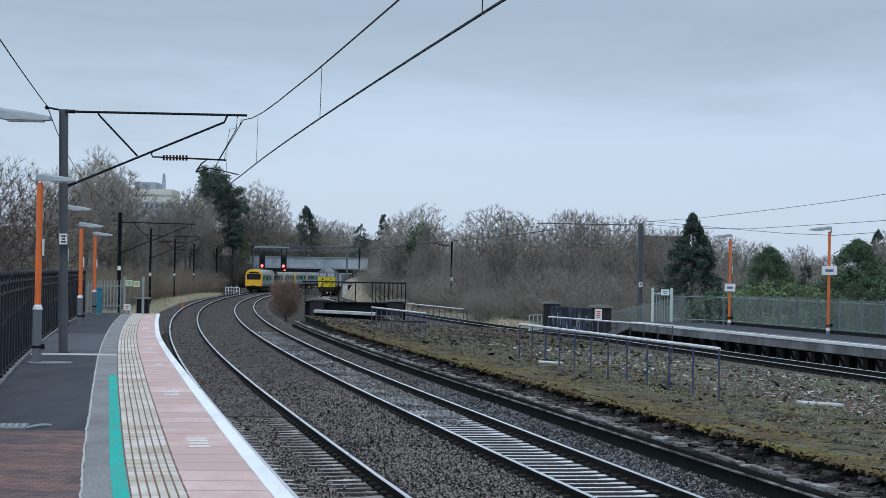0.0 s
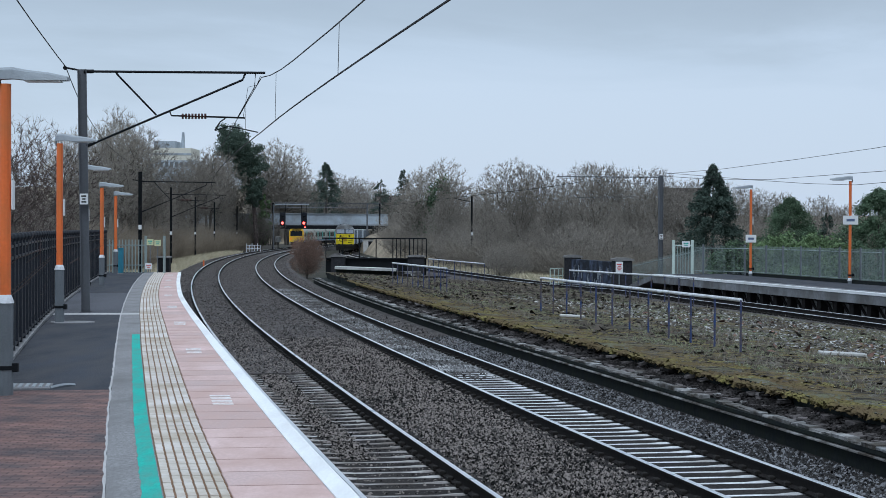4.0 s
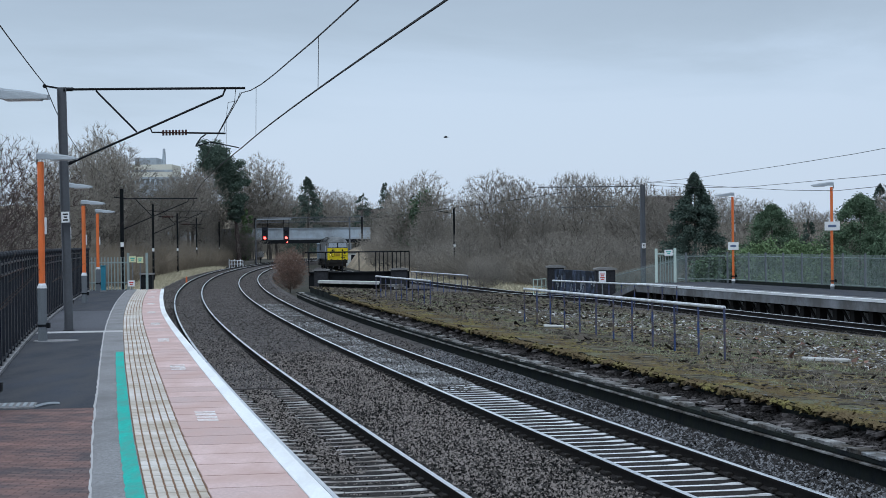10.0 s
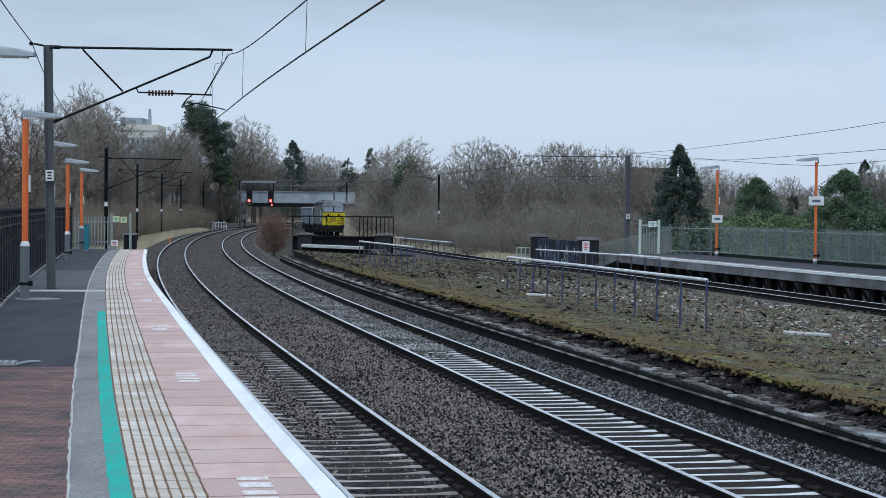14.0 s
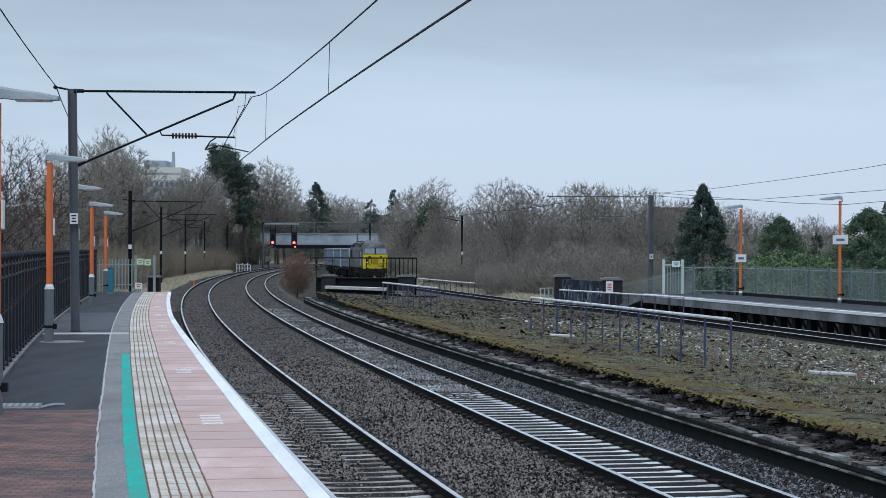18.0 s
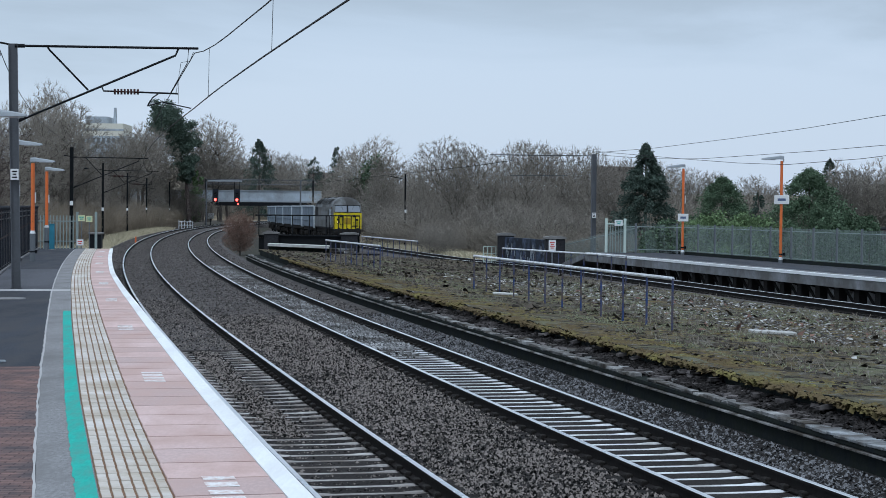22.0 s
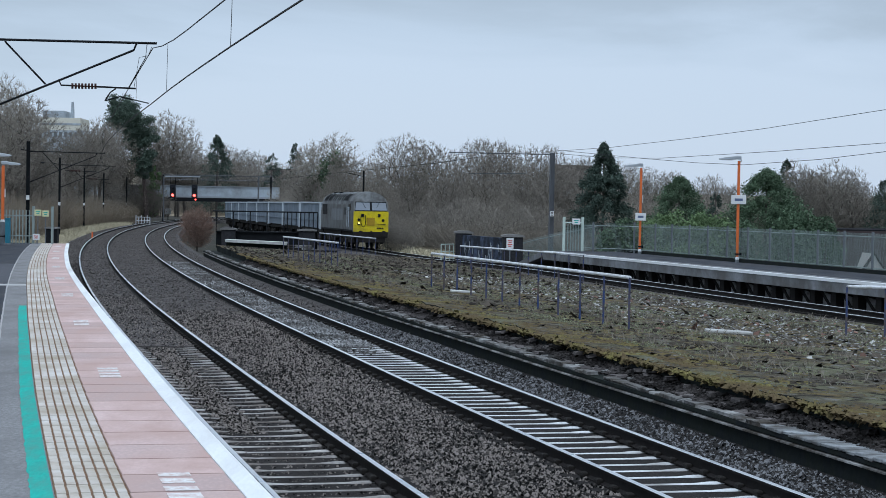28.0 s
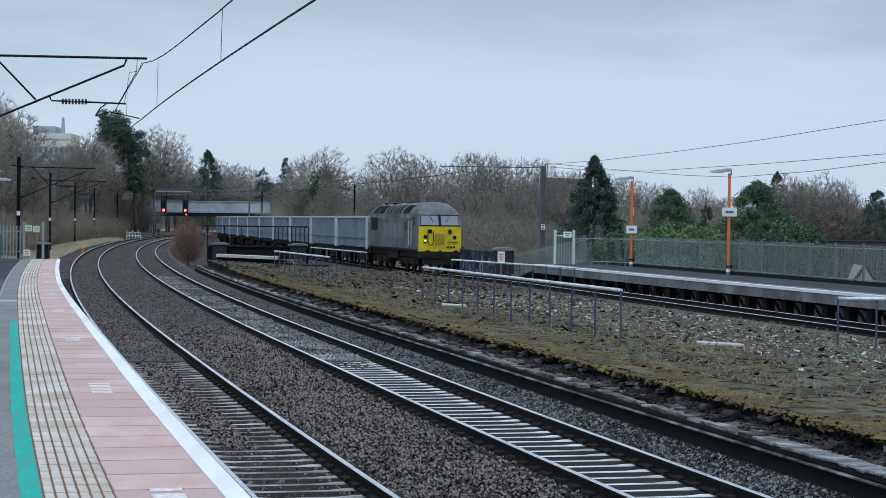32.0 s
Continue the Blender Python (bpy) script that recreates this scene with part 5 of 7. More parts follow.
def locomotive():
    lo = thing("locomotive", "grey diesel locomotive with a yellow front, hauling box wagons", "locomotive")
    W, Lg = 1.35, 16.8
    side = [(-W, 0.95), (-W, 2.98), (-1.30, 3.26), (-1.12, 3.55), (-0.80, 3.78), (-0.42, 3.93), (0, 3.98)]
    prof = side + [(-x, z) for x, z in side[-2::-1]]
    # body shell from y = 0.45 to the rear, with the cab ends raked
    bm = B()
    def section(y, k, top):
        return lambda u, z: (u * k, y, z)
    sweep(bm, [section(0.75, 1.0, 1.0), section(2.6, 1.0, 1.0), section(Lg - 2.6, 1.0, 1.0), section(Lg - 0.75, 1.0, 1.0)], prof)
    for f in bm.faces:
        if f.calc_center_median().z > 3.05:
            f.material_index = 1
    part("body", bm, [M_LOCOGREY, M_LOCOROOF], lo, "grey body with a weathered roof")
    for end, nm in ((0, "front"), (1, "rear")):
        fl = (lambda y: y) if not end else (lambda y: Lg - y)
        bm = B()
        lower = [(-W, 0.95), (-W, 2.48), (W, 2.48), (W, 0.95)]
        v0 = [bm.verts.new((x * 0.985, fl(0.0), z)) for x, z in lower]
        v1 = [bm.verts.new((x, fl(0.76), z)) for x, z in lower]
        bm.faces.new(v0)
        for k in range(4):
            bm.faces.new((v0[k], v0[(k + 1) % 4], v1[(k + 1) % 4], v1[k])).material_index = 1
        cab = part("cab_front", bm, [M_YELLOW, M_LOCOGREY], lo, "bright yellow cab front")
        # windscreen surround, leaning back, and the domed roof front
        bm = B()
        ring0 = [(-W * 0.985, 0.0, 2.48), (W * 0.985, 0.0, 2.48), (W * 0.95, 0.28, 3.22), (-W * 0.95, 0.28, 3.22)]
        ring1 = [(-W, 0.76, 2.48), (W, 0.76, 2.48), (1.30, 0.76, 3.22), (-1.30, 0.76, 3.22)]
        a = [bm.verts.new((x, fl(y), z)) for x, y, z in ring0]
        b = [bm.verts.new((x, fl(y), z)) for x, y, z in ring1]
        mid = [bm.verts.new((x, fl(y), z)) for x, y, z in ((-1.24, 0, 2.48), (1.24, 0, 2.48), (1.17, 0.28, 3.22), (-1.17, 0.28, 3.22))]
        bm.faces.new(mid)
        bm.faces.new((a[0], mid[0], mid[3], a[3])).material_index = 1
        bm.faces.new((mid[1], a[1], a[2], mid[2])).material_index = 1
        for k in (1, 3):
            bm.faces.new((a[k], a[(k + 1) % 4], b[(k + 1) % 4], b[k])).material_index = 1
        ws = part("windscreen_surround", bm, [M_STEELDARK, M_LOCOGREY], lo, "black windscreen surround")
        for sx in (-1, 1):
            bm = B()
            q = [(sx * 0.08, 0.02, 2.56), (sx * 1.20, 0.02, 2.56), (sx * 1.13, 0.245, 3.14), (sx * 0.08, 0.245, 3.14)]
            lo_ = [bm.verts.new((x, fl(y - 0.025), z)) for x, y, z in q]
            hi_ = [bm.verts.new((x, fl(y + 0.02), z)) for x, y, z in q]
            bm.faces.new(lo_)
            for k in range(4):
                bm.faces.new((lo_[k], lo_[(k + 1) % 4], hi_[(k + 1) % 4], hi_[k]))
            pane = part("windscreen", bm, M_GLASS, ws, "windscreen coloured pale for the reflected sky")
            part("wiper", tube(B(), [(sx * 0.62, fl(0.17), 3.12), (sx * 0.42, fl(0.05), 2.75)], 0.015, 4), M_STEELDARK, ws)
        bm = B()
        rows_ = []
        for t_ in range(5):
            u = t_ / 4
            yy = 0.22 + 0.56 * u
            row = []
            for x, z in prof[2:-2]:
                zz = 3.20 + (z - 3.20) * math.sin(u * math.pi / 2) ** 0.8
                row.append(bm.verts.new((x * (0.96 + 0.04 * u), fl(yy), max(zz, 3.2))))
            rows_.append(row)
        for r0, r1 in zip(rows_, rows_[1:]):
            for k in range(len(r0) - 1):
                bm.faces.new((r0[k], r0[k + 1], r1[k + 1], r1[k]))
        part("cab_roof", bm, M_LOCOROOF, lo, "domed grey cab roof", smooth=True)
        yb = fl(-0.02)
        ys_ = sorted((fl(-0.03), fl(0.02)))
        part("panel", box(B(), -0.30, 0.28, ys_[0], ys_[1], 1.42, 2.02), M_BUFF, cab, "brown centre panel")
        for x, z in ((-0.92, 1.55), (-0.92, 1.85), (0.92, 1.82)):
            part("lamp_housing", tube(B(), [(x, fl(-0.05), z), (x, fl(0.02), z)], 0.11, 9), M_STEELDARK, cab)
        if not end:
            part("headlight", tube(B(), [(-0.92, -0.07, 1.60), (-0.92, -0.05, 1.60)], 0.06, 9), M_HEADLIGHT, cab, "lit headlight")
        for x in (-0.62, 0.62):
            part("socket", box(B(), x - 0.10, x + 0.10, ys_[0] - 0.03, ys_[1], 2.06, 2.30, bevel=0.02), M_STEELDARK, cab)
        part("hose", tube(B(), [(-0.72, fl(-0.06), 2.3), (-0.79, fl(-0.10), 1.95), (-0.78, fl(-0.13), 1.6), (-0.70, fl(-0.14), 1.40), (-0.58, fl(-0.15), 1.32), (-0.47, fl(-0.14), 1.42), (-0.42, fl(-0.12), 1.65), (-0.41, fl(-0.09), 1.95), (-0.42, fl(-0.06), 2.2)], 0.032, 5), M_STEELDARK, cab, "looped black hose")
        part("handrail", tube(B(), [(0.5, fl(-0.06), 1.55), (1.1, fl(-0.06), 1.52)], 0.025, 5), M_STEELDARK, cab)
        for k in range(3):
            part("print_bar", box(B(), 0.45 + 0.18 * k, 0.59 + 0.18 * k, ys_[0], ys_[1], 1.18, 1.28), M_STEELDARK, cab)
        ys2 = sorted((fl(-0.10), fl(0.5)))
        part("buffer_beam", box(B(), -1.28, 1.28, ys2[0], ys2[1], 0.5, 0.96, bevel=0.03), M_UNDER, lo, "dark buffer beam")
        for x in (-0.87, 0.87):
            bf = part("buffer", tube(B(), [(x, fl(-0.55), 0.84), (x, fl(-0.05), 0.84)], 0.11, 10), M_UNDER, lo)
            part("buffer_head", tube(B(), [(x, fl(-0.62), 0.84), (x, fl(-0.55), 0.84)], 0.21, 12), M_UNDER, bf)
        part("coupling", tube(B(), [(0, fl(-0.4), 0.9), (0, fl(-0.1), 0.95)], 0.09, 6), M_UNDER, lo)
        part("snow_plough", box(B(), -1.1, 1.1, *sorted((fl(-0.05), fl(0.05))), 0.15, 0.5, bevel=0.02), M_UNDER, lo)
    # sides
    for sx in (-1, 1):
        xs_ = lambda a, b: sorted((sx * a, sx * b))
        x0, x1 = xs_(W - 0.01, W + 0.02)
        part("cab_window", box(B(), x0, x1, 1.15, 1.75, 2.55, 3.05), M_DARKGLASS, lo, "cab side window")
        part("cab_door", box(B(), x0, x1, 1.95, 2.6, 1.15, 3.0, bevel=0.01), M_LOCOROOF, lo, "pale cab door")
        for yy in (1.88, 2.67):
            part("grab_rail", tube(B(), [(sx * (W + 0.05), yy, 1.3), (sx * (W + 0.05), yy, 2.8)], 0.025, 5), M_WAGONRIM, lo)
        part("side_grille", box(B(), x0, x1, 13.3, 15.6, 2.15, 3.0), M_STEELDARK, lo, "dark side grille")
        part("body_window", box(B(), x0, x1, 3.4, 4.3, 2.2, 2.75), M_LOCODARK, lo)
        for k in range(4):
            ya = 5.2 + 1.5 * k
            part("lettering_bar", box(B(), *xs_(W - 0.01, W + 0.012), ya, ya + 1.15, 1.75, 2.65), M_PALELETTER, lo, "large faded pale marking")
        part("solebar", box(B(), *xs_(W - 0.08, W + 0.03), 0.5, Lg - 0.5, 0.95, 1.08), M_STEELDARK, lo)
        part("fuel_tank", box(B(), *xs_(0.35, 1.25), 6.6, 10.2, 0.35, 1.0, bevel=0.06), M_UNDER, lo, "dark fuel tank")
        for ya, yb_ in ((2.9, 5.0), (5.7, 6.1), (6.8, 7.2), (7.9, 8.3), (9.0, 9.4), (10.1, 10.5), (11.3, 13.0), (13.4, 15.2)):
            bm = B()
            q = [(1.325, 3.27), (1.145, 3.57), (0.82, 3.80)]
            lo_, hi_ = ([bm.verts.new((sx * x, y, z + 0.01)) for x, z in q] for y in (ya, yb_))
            for j in range(2):
                bm.faces.new((lo_[j], lo_[j + 1], hi_[j + 1], hi_[j]))
            bmesh.ops.solidify(bm, geom=list(bm.faces), thickness=0.02)
            part("roof_grille", bm, M_STEELDARK, lo, "dark roof grille")
    for yy in (6.4, 7.8, 13.2):
        part("exhaust", box(B(), -0.35, 0.35, yy, yy + 0.7, 3.85, 4.0, bevel=0.03), M_UNDER, lo)
    for yy in (11.4, 14.4):
        part("roof_fan", tube(B(), [(0, yy, 3.86), (0, yy, 3.96)], 0.65, 14), M_STEELDARK, lo)
    part("underframe", box(B(), -1.15, 1.15, 0.6, Lg - 0.6, 0.55, 1.0, bevel=0.03), M_UNDER, lo, "dark underframe")
    raise_body(lo)
    bogie(lo, 3.9, 3, 4.2, 0.60)
    bogie(lo, Lg - 3.9, 3, 4.2, 0.60)
    return lo


WAGON = 13.7


def wagon():
    wg = thing("box_wagon", "pale blue-grey ribbed steel box wagon of the freight train", "railway wagon", "freight wagons")
    Lw = 13.0
    h0, h1 = 0.98, 3.05
    bm = B()
    for x in (-1.33, 1.33):
        box(bm, x - 0.03, x + 0.03, 0.3, Lw - 0.3, h0, h1)
    part("side_sheeting", bm, M_WAGON, wg, "flat side sheets")
    bm = B()
    box(bm, -1.3, 1.3, 0.3, Lw - 0.3, h0, h0 + 0.08)
    part("floor", bm, M_WAGON, wg)
    for y in (0.3, Lw - 0.36):
        e = part("end_panel", box(B(), -1.36, 1.36, y, y + 0.06, h0, h1), M_WAGON, wg)
        for x in (-1.30, 1.30):
            part("corner_post", box(B(), x - 0.08, x + 0.08, y - 0.05, y + 0.11, h0 - 0.1, h1 + 0.02), M_WAGONRIM, e, "pale corner post")
        for k in range(4):
            part("end_rung", box(B(), -1.25, 1.25, y - 0.05 if y < 1 else y + 0.06, y if y < 1 else y + 0.11, h0 + 0.3 + 0.5 * k, h0 + 0.38 + 0.5 * k), M_WAGONRIM, e)
    bm = B()
    for x in (-1.36, 1.36):
        box(bm, x - 0.07, x + 0.07, 0.25, Lw - 0.25, h1 - 0.02, h1 + 0.12, bevel=0.02)
    part("top_rim", bm, M_WAGONRIM, wg, "pale top rim")
    bm = B()
    for x in (-1.36, 1.36):
        box(bm, x - 0.05, x + 0.05, 0.3, Lw - 0.3, h0 + 0.62, h0 + 0.70)
    part("waist_rail", bm, M_WAGON, wg)
    for sx in (-1, 1):
        for k in range(13):
            y = 0.9 + 11.2 * k / 12
            part("rib", box(B(), *sorted((sx * 1.36, sx * 1.385)), y - 0.05, y + 0.05, h0, h1), M_WAGON, wg)
    part("underframe", box(B(), -0.4, 0.4, 0.0, Lw, 0.8, 1.1), M_UNDER, wg)
    for y in (-0.3, Lw - 0.3):
        for x in (-0.87, 0.87):
            part("buffer", tube(B(), [(x, y, 0.98), (x, y + 0.6, 0.98)], 0.17, 9), M_UNDER, wg)
    part("solebar", box(B(), -1.2, 1.2, 0.4, Lw - 0.4, 0.62, 0.98), M_UNDER, wg, "dark solebar")
    raise_body(wg)
    bogie(wg, 2.4, 2, 1.9, 0.46)
    bogie(wg, Lw - 2.4, 2, 1.9, 0.46)
    return wg


def unit_car(cab_near, cab_far):
    car = thing("passenger_car", "pale electric multiple unit car with orange-yellow cab ends", "train car", "passenger train")
    Lc, W = 22.4, 1.38
    prof = [(-W, 0.95), (-W - 0.02, 1.9), (-W, 2.9), (-1.15, 3.35), (-0.7, 3.6), (0, 3.68), (0.7, 3.6), (1.15, 3.35), (W, 2.9), (W + 0.02, 1.9), (W, 0.95)]
    bm = sweep(B(), [lambda u, z, y=y: (u, y, z) for y in (0.35, Lc - 0.35)], prof)
    part("body", bm, M_UNITBODY, car, "pale body")
    for sx in (-1, 1):
        x0, x1 = sorted((sx * (W - 0.02), sx * (W + 0.035)))
        for ya, yb in ((1.6, 4.6), (7.4, 10.6), (11.2, 14.4), (17.2, 20.6)):
            part("window_band", box(B(), x0, x1, ya, yb, 1.85, 2.65), M_DARKGLASS, car, "dark window")
        for ya in (5.2, 15.2):
            part("door", box(B(), x0, x1, ya, ya + 1.5, 1.05, 2.85), M_GREEN, car, "green sliding door")
        part("skirt_stripe", box(B(), x0, x1, 0.4, Lc - 0.4, 1.0, 1.25), M_SIGNBLUE, car)
    part("underframe", box(B(), -1.15, 1.15, 0.6, Lc - 0.6, 0.35, 0.95), M_UNDER, car)
    bogie(car, 3.4, 2, 2.4, 0.45)
    bogie(car, Lc - 3.4, 2, 2.4, 0.45)
    part("roof_gear", box(B(), -0.7, 0.7, 8, 12, 3.6, 3.82, bevel=0.04), M_LOCOROOF, car)
    for has, fl in ((cab_near, lambda y: y), (cab_far, lambda y: Lc - y)):
        if not has:
            continue
        bm = sweep(B(), [lambda u, z, y=y, k=k: (u * k, fl(y), 0.95 + (z - 0.95) * (0.985 if k < 1 else 1)) for y, k in ((0.0, 0.97), (0.36, 1.0))], prof)
        end = part("cab_end", bm, M_UNITYELLOW, car, "orange-yellow cab end")
        ys_ = sorted((fl(-0.03), fl(0.05)))
        part("windscreen", box(B(), -1.12, 1.12, *ys_, 2.0, 2.95, bevel=0.03), M_DARKGLASS, end, "black windscreen")
        part("destination_panel", box(B(), -0.8, 0.8, *ys_, 3.02, 3.25), M_STEELDARK, end)
        for x in (-1.0, 1.0):
            part("tail_light", tube(B(), [(x, fl(-0.04), 1.5), (x, fl(0.05), 1.5)], 0.10, 8), M_TAIL, end, "red tail light")
        part("coupler", box(B(), -0.3, 0.3, *sorted((fl(-0.5), fl(0.1))), 0.7, 1.05), M_UNDER, end)
    return car


def crow():
    b = thing("bird", "dark bird gliding over the tracks", "bird")
    bm = B()
    bmesh.ops.create_uvsphere(bm, u_segments=8, v_segments=6, radius=1, matrix=Matrix.Diagonal((0.24, 0.09, 0.08, 1)))
    body = part("body", bm, M_BLACK, b)
    for s in (-1, 1):
        bm = B()
        f = bm.faces.new([bm.verts.new(v) for v in ((0.10, 0, 0.02), (0.05, s * 0.28, 0.12), (-0.02, s * 0.46, 0.05), (-0.10, s * 0.25, 0.10), (-0.10, 0, 0.02))])
        bmesh.ops.solidify(bm, geom=[f], thickness=0.015)
        part("wing", bm, M_BLACK, b)
    part("tail", box(B(), -0.38, -0.2, -0.06, 0.06, -0.01, 0.01), M_BLACK, b)
    return b


LOCO_AT = ((0.0, 304.0), (3.0, 286.5), (6.0, 269.0), (9.0, 254.0), (13.0, 236.0), (16.0, 219.5), (19.0, 201.7), (22.0, 181.5), (25.0, 163.5), (28.0, 144.0), (30.0, 130.3), (32.0, 117.0))


def loco_at(t):
    ts, ys = [p[0] for p in LOCO_AT], [p[1] for p in LOCO_AT]
    return float(np.interp(t, ts, ys))


def rail_pose(arc, s, d):
    """A vehicle at station s of an arc, level with the rails."""
    p = on(arc, s, d, RAIL_Z)
    return pose(p.x, p.y, p.z, -0.15 if p.y > 45 else 0, 0, -heading(arc, s))


# ---- vegetation ----
M_BANK = mat("leaf_littered_bank", (0.30, 0.255, 0.195), 0.95, vary=0.5, scale=0.3, fine=4, bump=0.8, bump_dist=0.1, spec=0.1)
M_BARK = mat("grey_brown_bark", (0.105, 0.095, 0.085), 0.9, vary=0.3, scale=1.0, fine=8, bump=0.3, spec=0.15)
# Twig colours lifted and greyed: the distance haze is painted into them.
M_TWIG = mat("bare_twigs", (0.255, 0.235, 0.208), 0.9, vary=0.3, scale=0.3, fine=2, bump=0, spec=0.1, random_piece=0.9)
M_SCRUBTWIG = mat("haze_paled_scrub_twigs", (0.262, 0.242, 0.216), 0.9, vary=0.2, scale=0.3, fine=2, bump=0, spec=0.1, random_piece=0.8)
M_TWIGRED = mat("reddish_bare_twigs", (0.105, 0.084, 0.080), 0.9, vary=0.25, scale=0.3, fine=2, bump=0, spec=0.1, random_piece=0.6)
# This brown is paled for haze in the same way.
M_SCRUB = mat("haze_paled_winter_scrub", (0.240, 0.216, 0.185), 0.95, vary=0.2, scale=0.12, fine=1.5, bump=0, spec=0.1, island=0.3)
M_BRUSH = mat("brown_lineside_brush", (0.225, 0.190, 0.148), 0.95, vary=0.3, scale=0.2, fine=2, bump=0, spec=0.1, island=0.5)
M_FIR = mat("dark_fir_needles", (0.070, 0.100, 0.084), 0.9, vary=0.35, scale=0.6, fine=4, bump=0, spec=0.15, island=0.9)
M_IVY = mat("ivy_leaves", (0.084, 0.122, 0.098), 0.75, vary=0.35, scale=0.4, fine=4, bump=0, spec=0.2, island=0.7)
M_EVERGREEN = mat("evergreen_leaves", (0.090, 0.142, 0.088), 0.8, vary=0.4, scale=0.4, fine=4, bump=0, spec=0.2, island=1.0)
M_LAUREL = mat("mid_green_leaves", (0.135, 0.205, 0.100), 0.75, vary=0.35, scale=0.5, fine=4, bump=0, spec=0.2, island=1.0)
M_DEADLEAF = mat("russet_dead_leaves", (0.250, 0.170, 0.138), 0.9, vary=0.35, scale=0.8, fine=5, bump=0, spec=0.1, island=1.0)


def mesh_arrays(name, verts, faces, material, parent=None, label=""):
    """A mesh from arrays: faces all of one size."""
    verts, faces = np.asarray(verts, dtype=np.float32), np.asarray(faces, dtype=np.int32)
    me = bpy.data.meshes.new(name)
    n, k = faces.shape
    me.vertices.add(len(verts))
    me.vertices.foreach_set("co", verts.ravel())
    me.loops.add(n * k)
    me.loops.foreach_set("vertex_index", faces.ravel())
    me.polygons.add(n)
    me.polygons.foreach_set("loop_start", np.arange(0, n * k, k, dtype=np.int32))
    me.update(calc_edges=True)
    me.materials.append(material)
    ob = new(name, me)
    ob.parent = parent
    if label:
        ob["label"] = label
    return ob


def sticks(p, q, r0, r1):
    """Three-sided tapering sticks from points p to q."""
    p, q = np.asarray(p, float), np.asarray(q, float)
    d = q - p
    d /= np.linalg.norm(d, axis=1, keepdims=True) + 1e-9
    ref = np.where(np.abs(d[:, 2:3]) < 0.9, [[0, 0, 1.0]], [[1.0, 0, 0]])
    a = np.cross(d, ref)
    a /= np.linalg.norm(a, axis=1, keepdims=True) + 1e-9
    b = np.cross(d, a)
    vs = []
    for base, r in ((p, r0), (q, r1)):
        r = np.broadcast_to(np.asarray(r, float), (len(p),))[:, None]
        for k in range(3):
            vs.append(base + r * (math.cos(k * math.tau / 3) * a + math.sin(k * math.tau / 3) * b))
    v = np.stack(vs, 1).reshape(-1, 3)
    i = np.arange(len(p))[:, None] * 6
    f = np.concatenate([i + np.array([[0, 1, 4, 3]]), i + np.array([[1, 2, 5, 4]]), i + np.array([[2, 0, 3, 5]])], 0)
    return v, f


def grow(seed, width, n, twigs, low, spray):
    """Skeleton of a bare tree ten metres tall: crown points joined to the nearest wood, thickening downwards."""
    rng = np.random.default_rng(seed)
    h = 10.0
    nodes = np.zeros((2 * n + 12, 3))
    parent = np.full(len(nodes), -1)
    path = np.zeros(len(nodes))
    m = 0
    top = max(0.45, low + 0.1) * h
    for i in range(8):
        nodes[m] = (rng.normal(0, 0.05) * i * 0.4, rng.normal(0, 0.05) * i * 0.4, top * i / 7)
        parent[m], path[m] = m - 1, top * i / 7
        m += 1
    d = rng.normal(size=(n, 3))
    d /= np.linalg.norm(d, axis=1, keepdims=True)
    lobes = rng.normal(size=(9, 3))
    lobes /= np.linalg.norm(lobes, axis=1, keepdims=True)
    lump = 0.80 + 0.28 * np.max(np.clip(d @ lobes.T, 0, 1) ** 6, axis=1)
    r = rng.uniform(0.03, 1, n) ** 0.42 * lump
    half = (1 - low) / 2 * h
    pts = d * r[:, None] * np.array([width * h / 2, width * h / 2, half]) + np.array([0, 0, (1 + low) / 2 * h - 0.03 * h])
    pts = pts[np.argsort(np.linalg.norm(pts - np.array([0, 0, low * h]), axis=1))]
    ends = []
    for p in pts:
        dist = np.linalg.norm(nodes[:m] - p, axis=1)
        up = np.clip(nodes[:m, 2] - p[2] + 0.1, 0, 9)
        j = int(np.argmin(dist + 0.30 * path[:m] + 0.8 * up))
        mid = (nodes[j] + p) / 2 + rng.normal(0, 0.06, 3) * dist[j] + np.array([0, 0, -0.04 * dist[j]])
        nodes[m], parent[m], path[m] = mid, j, path[j] + dist[j] / 2
        nodes[m + 1], parent[m + 1], path[m + 1] = p, m, path[j] + dist[j]
        ends.append(m + 1)
        m += 2
    load = np.zeros(m)
    load[ends] = 1.0
    for i in range(m - 1, 0, -1):
        load[parent[i]] += load[i]
    rad = np.clip(0.0062 * np.sqrt(load), 0.011, 0.22)
    i = np.arange(1, m)
    limbs = (nodes[parent[i]], nodes[i], np.minimum(rad[parent[i]], rad[i] * 1.35), rad[i])
    e = np.repeat(np.array(ends), twigs)
    back = nodes[parent[e]]
    dirs = nodes[e] - back
    dirs /= np.linalg.norm(dirs, axis=1, keepdims=True) + 1e-9
    out = nodes[e] - np.array([0, 0, (1 + low) / 2 * h])
    out /= np.linalg.norm(out, axis=1, keepdims=True) + 1e-9
    nd = dirs * 0.5 + out * 0.5 + rng.normal(0, 0.55, dirs.shape) + np.array([0, 0, 0.2])
    nd /= np.linalg.norm(nd, axis=1, keepdims=True) + 1e-9
    st = back + (nodes[e] - back) * rng.uniform(0.2, 1.0, (len(e), 1))
    ln = spray * rng.uniform(0.45, 1.15, (len(e), 1))
    return limbs, (st, st + nd * ln)


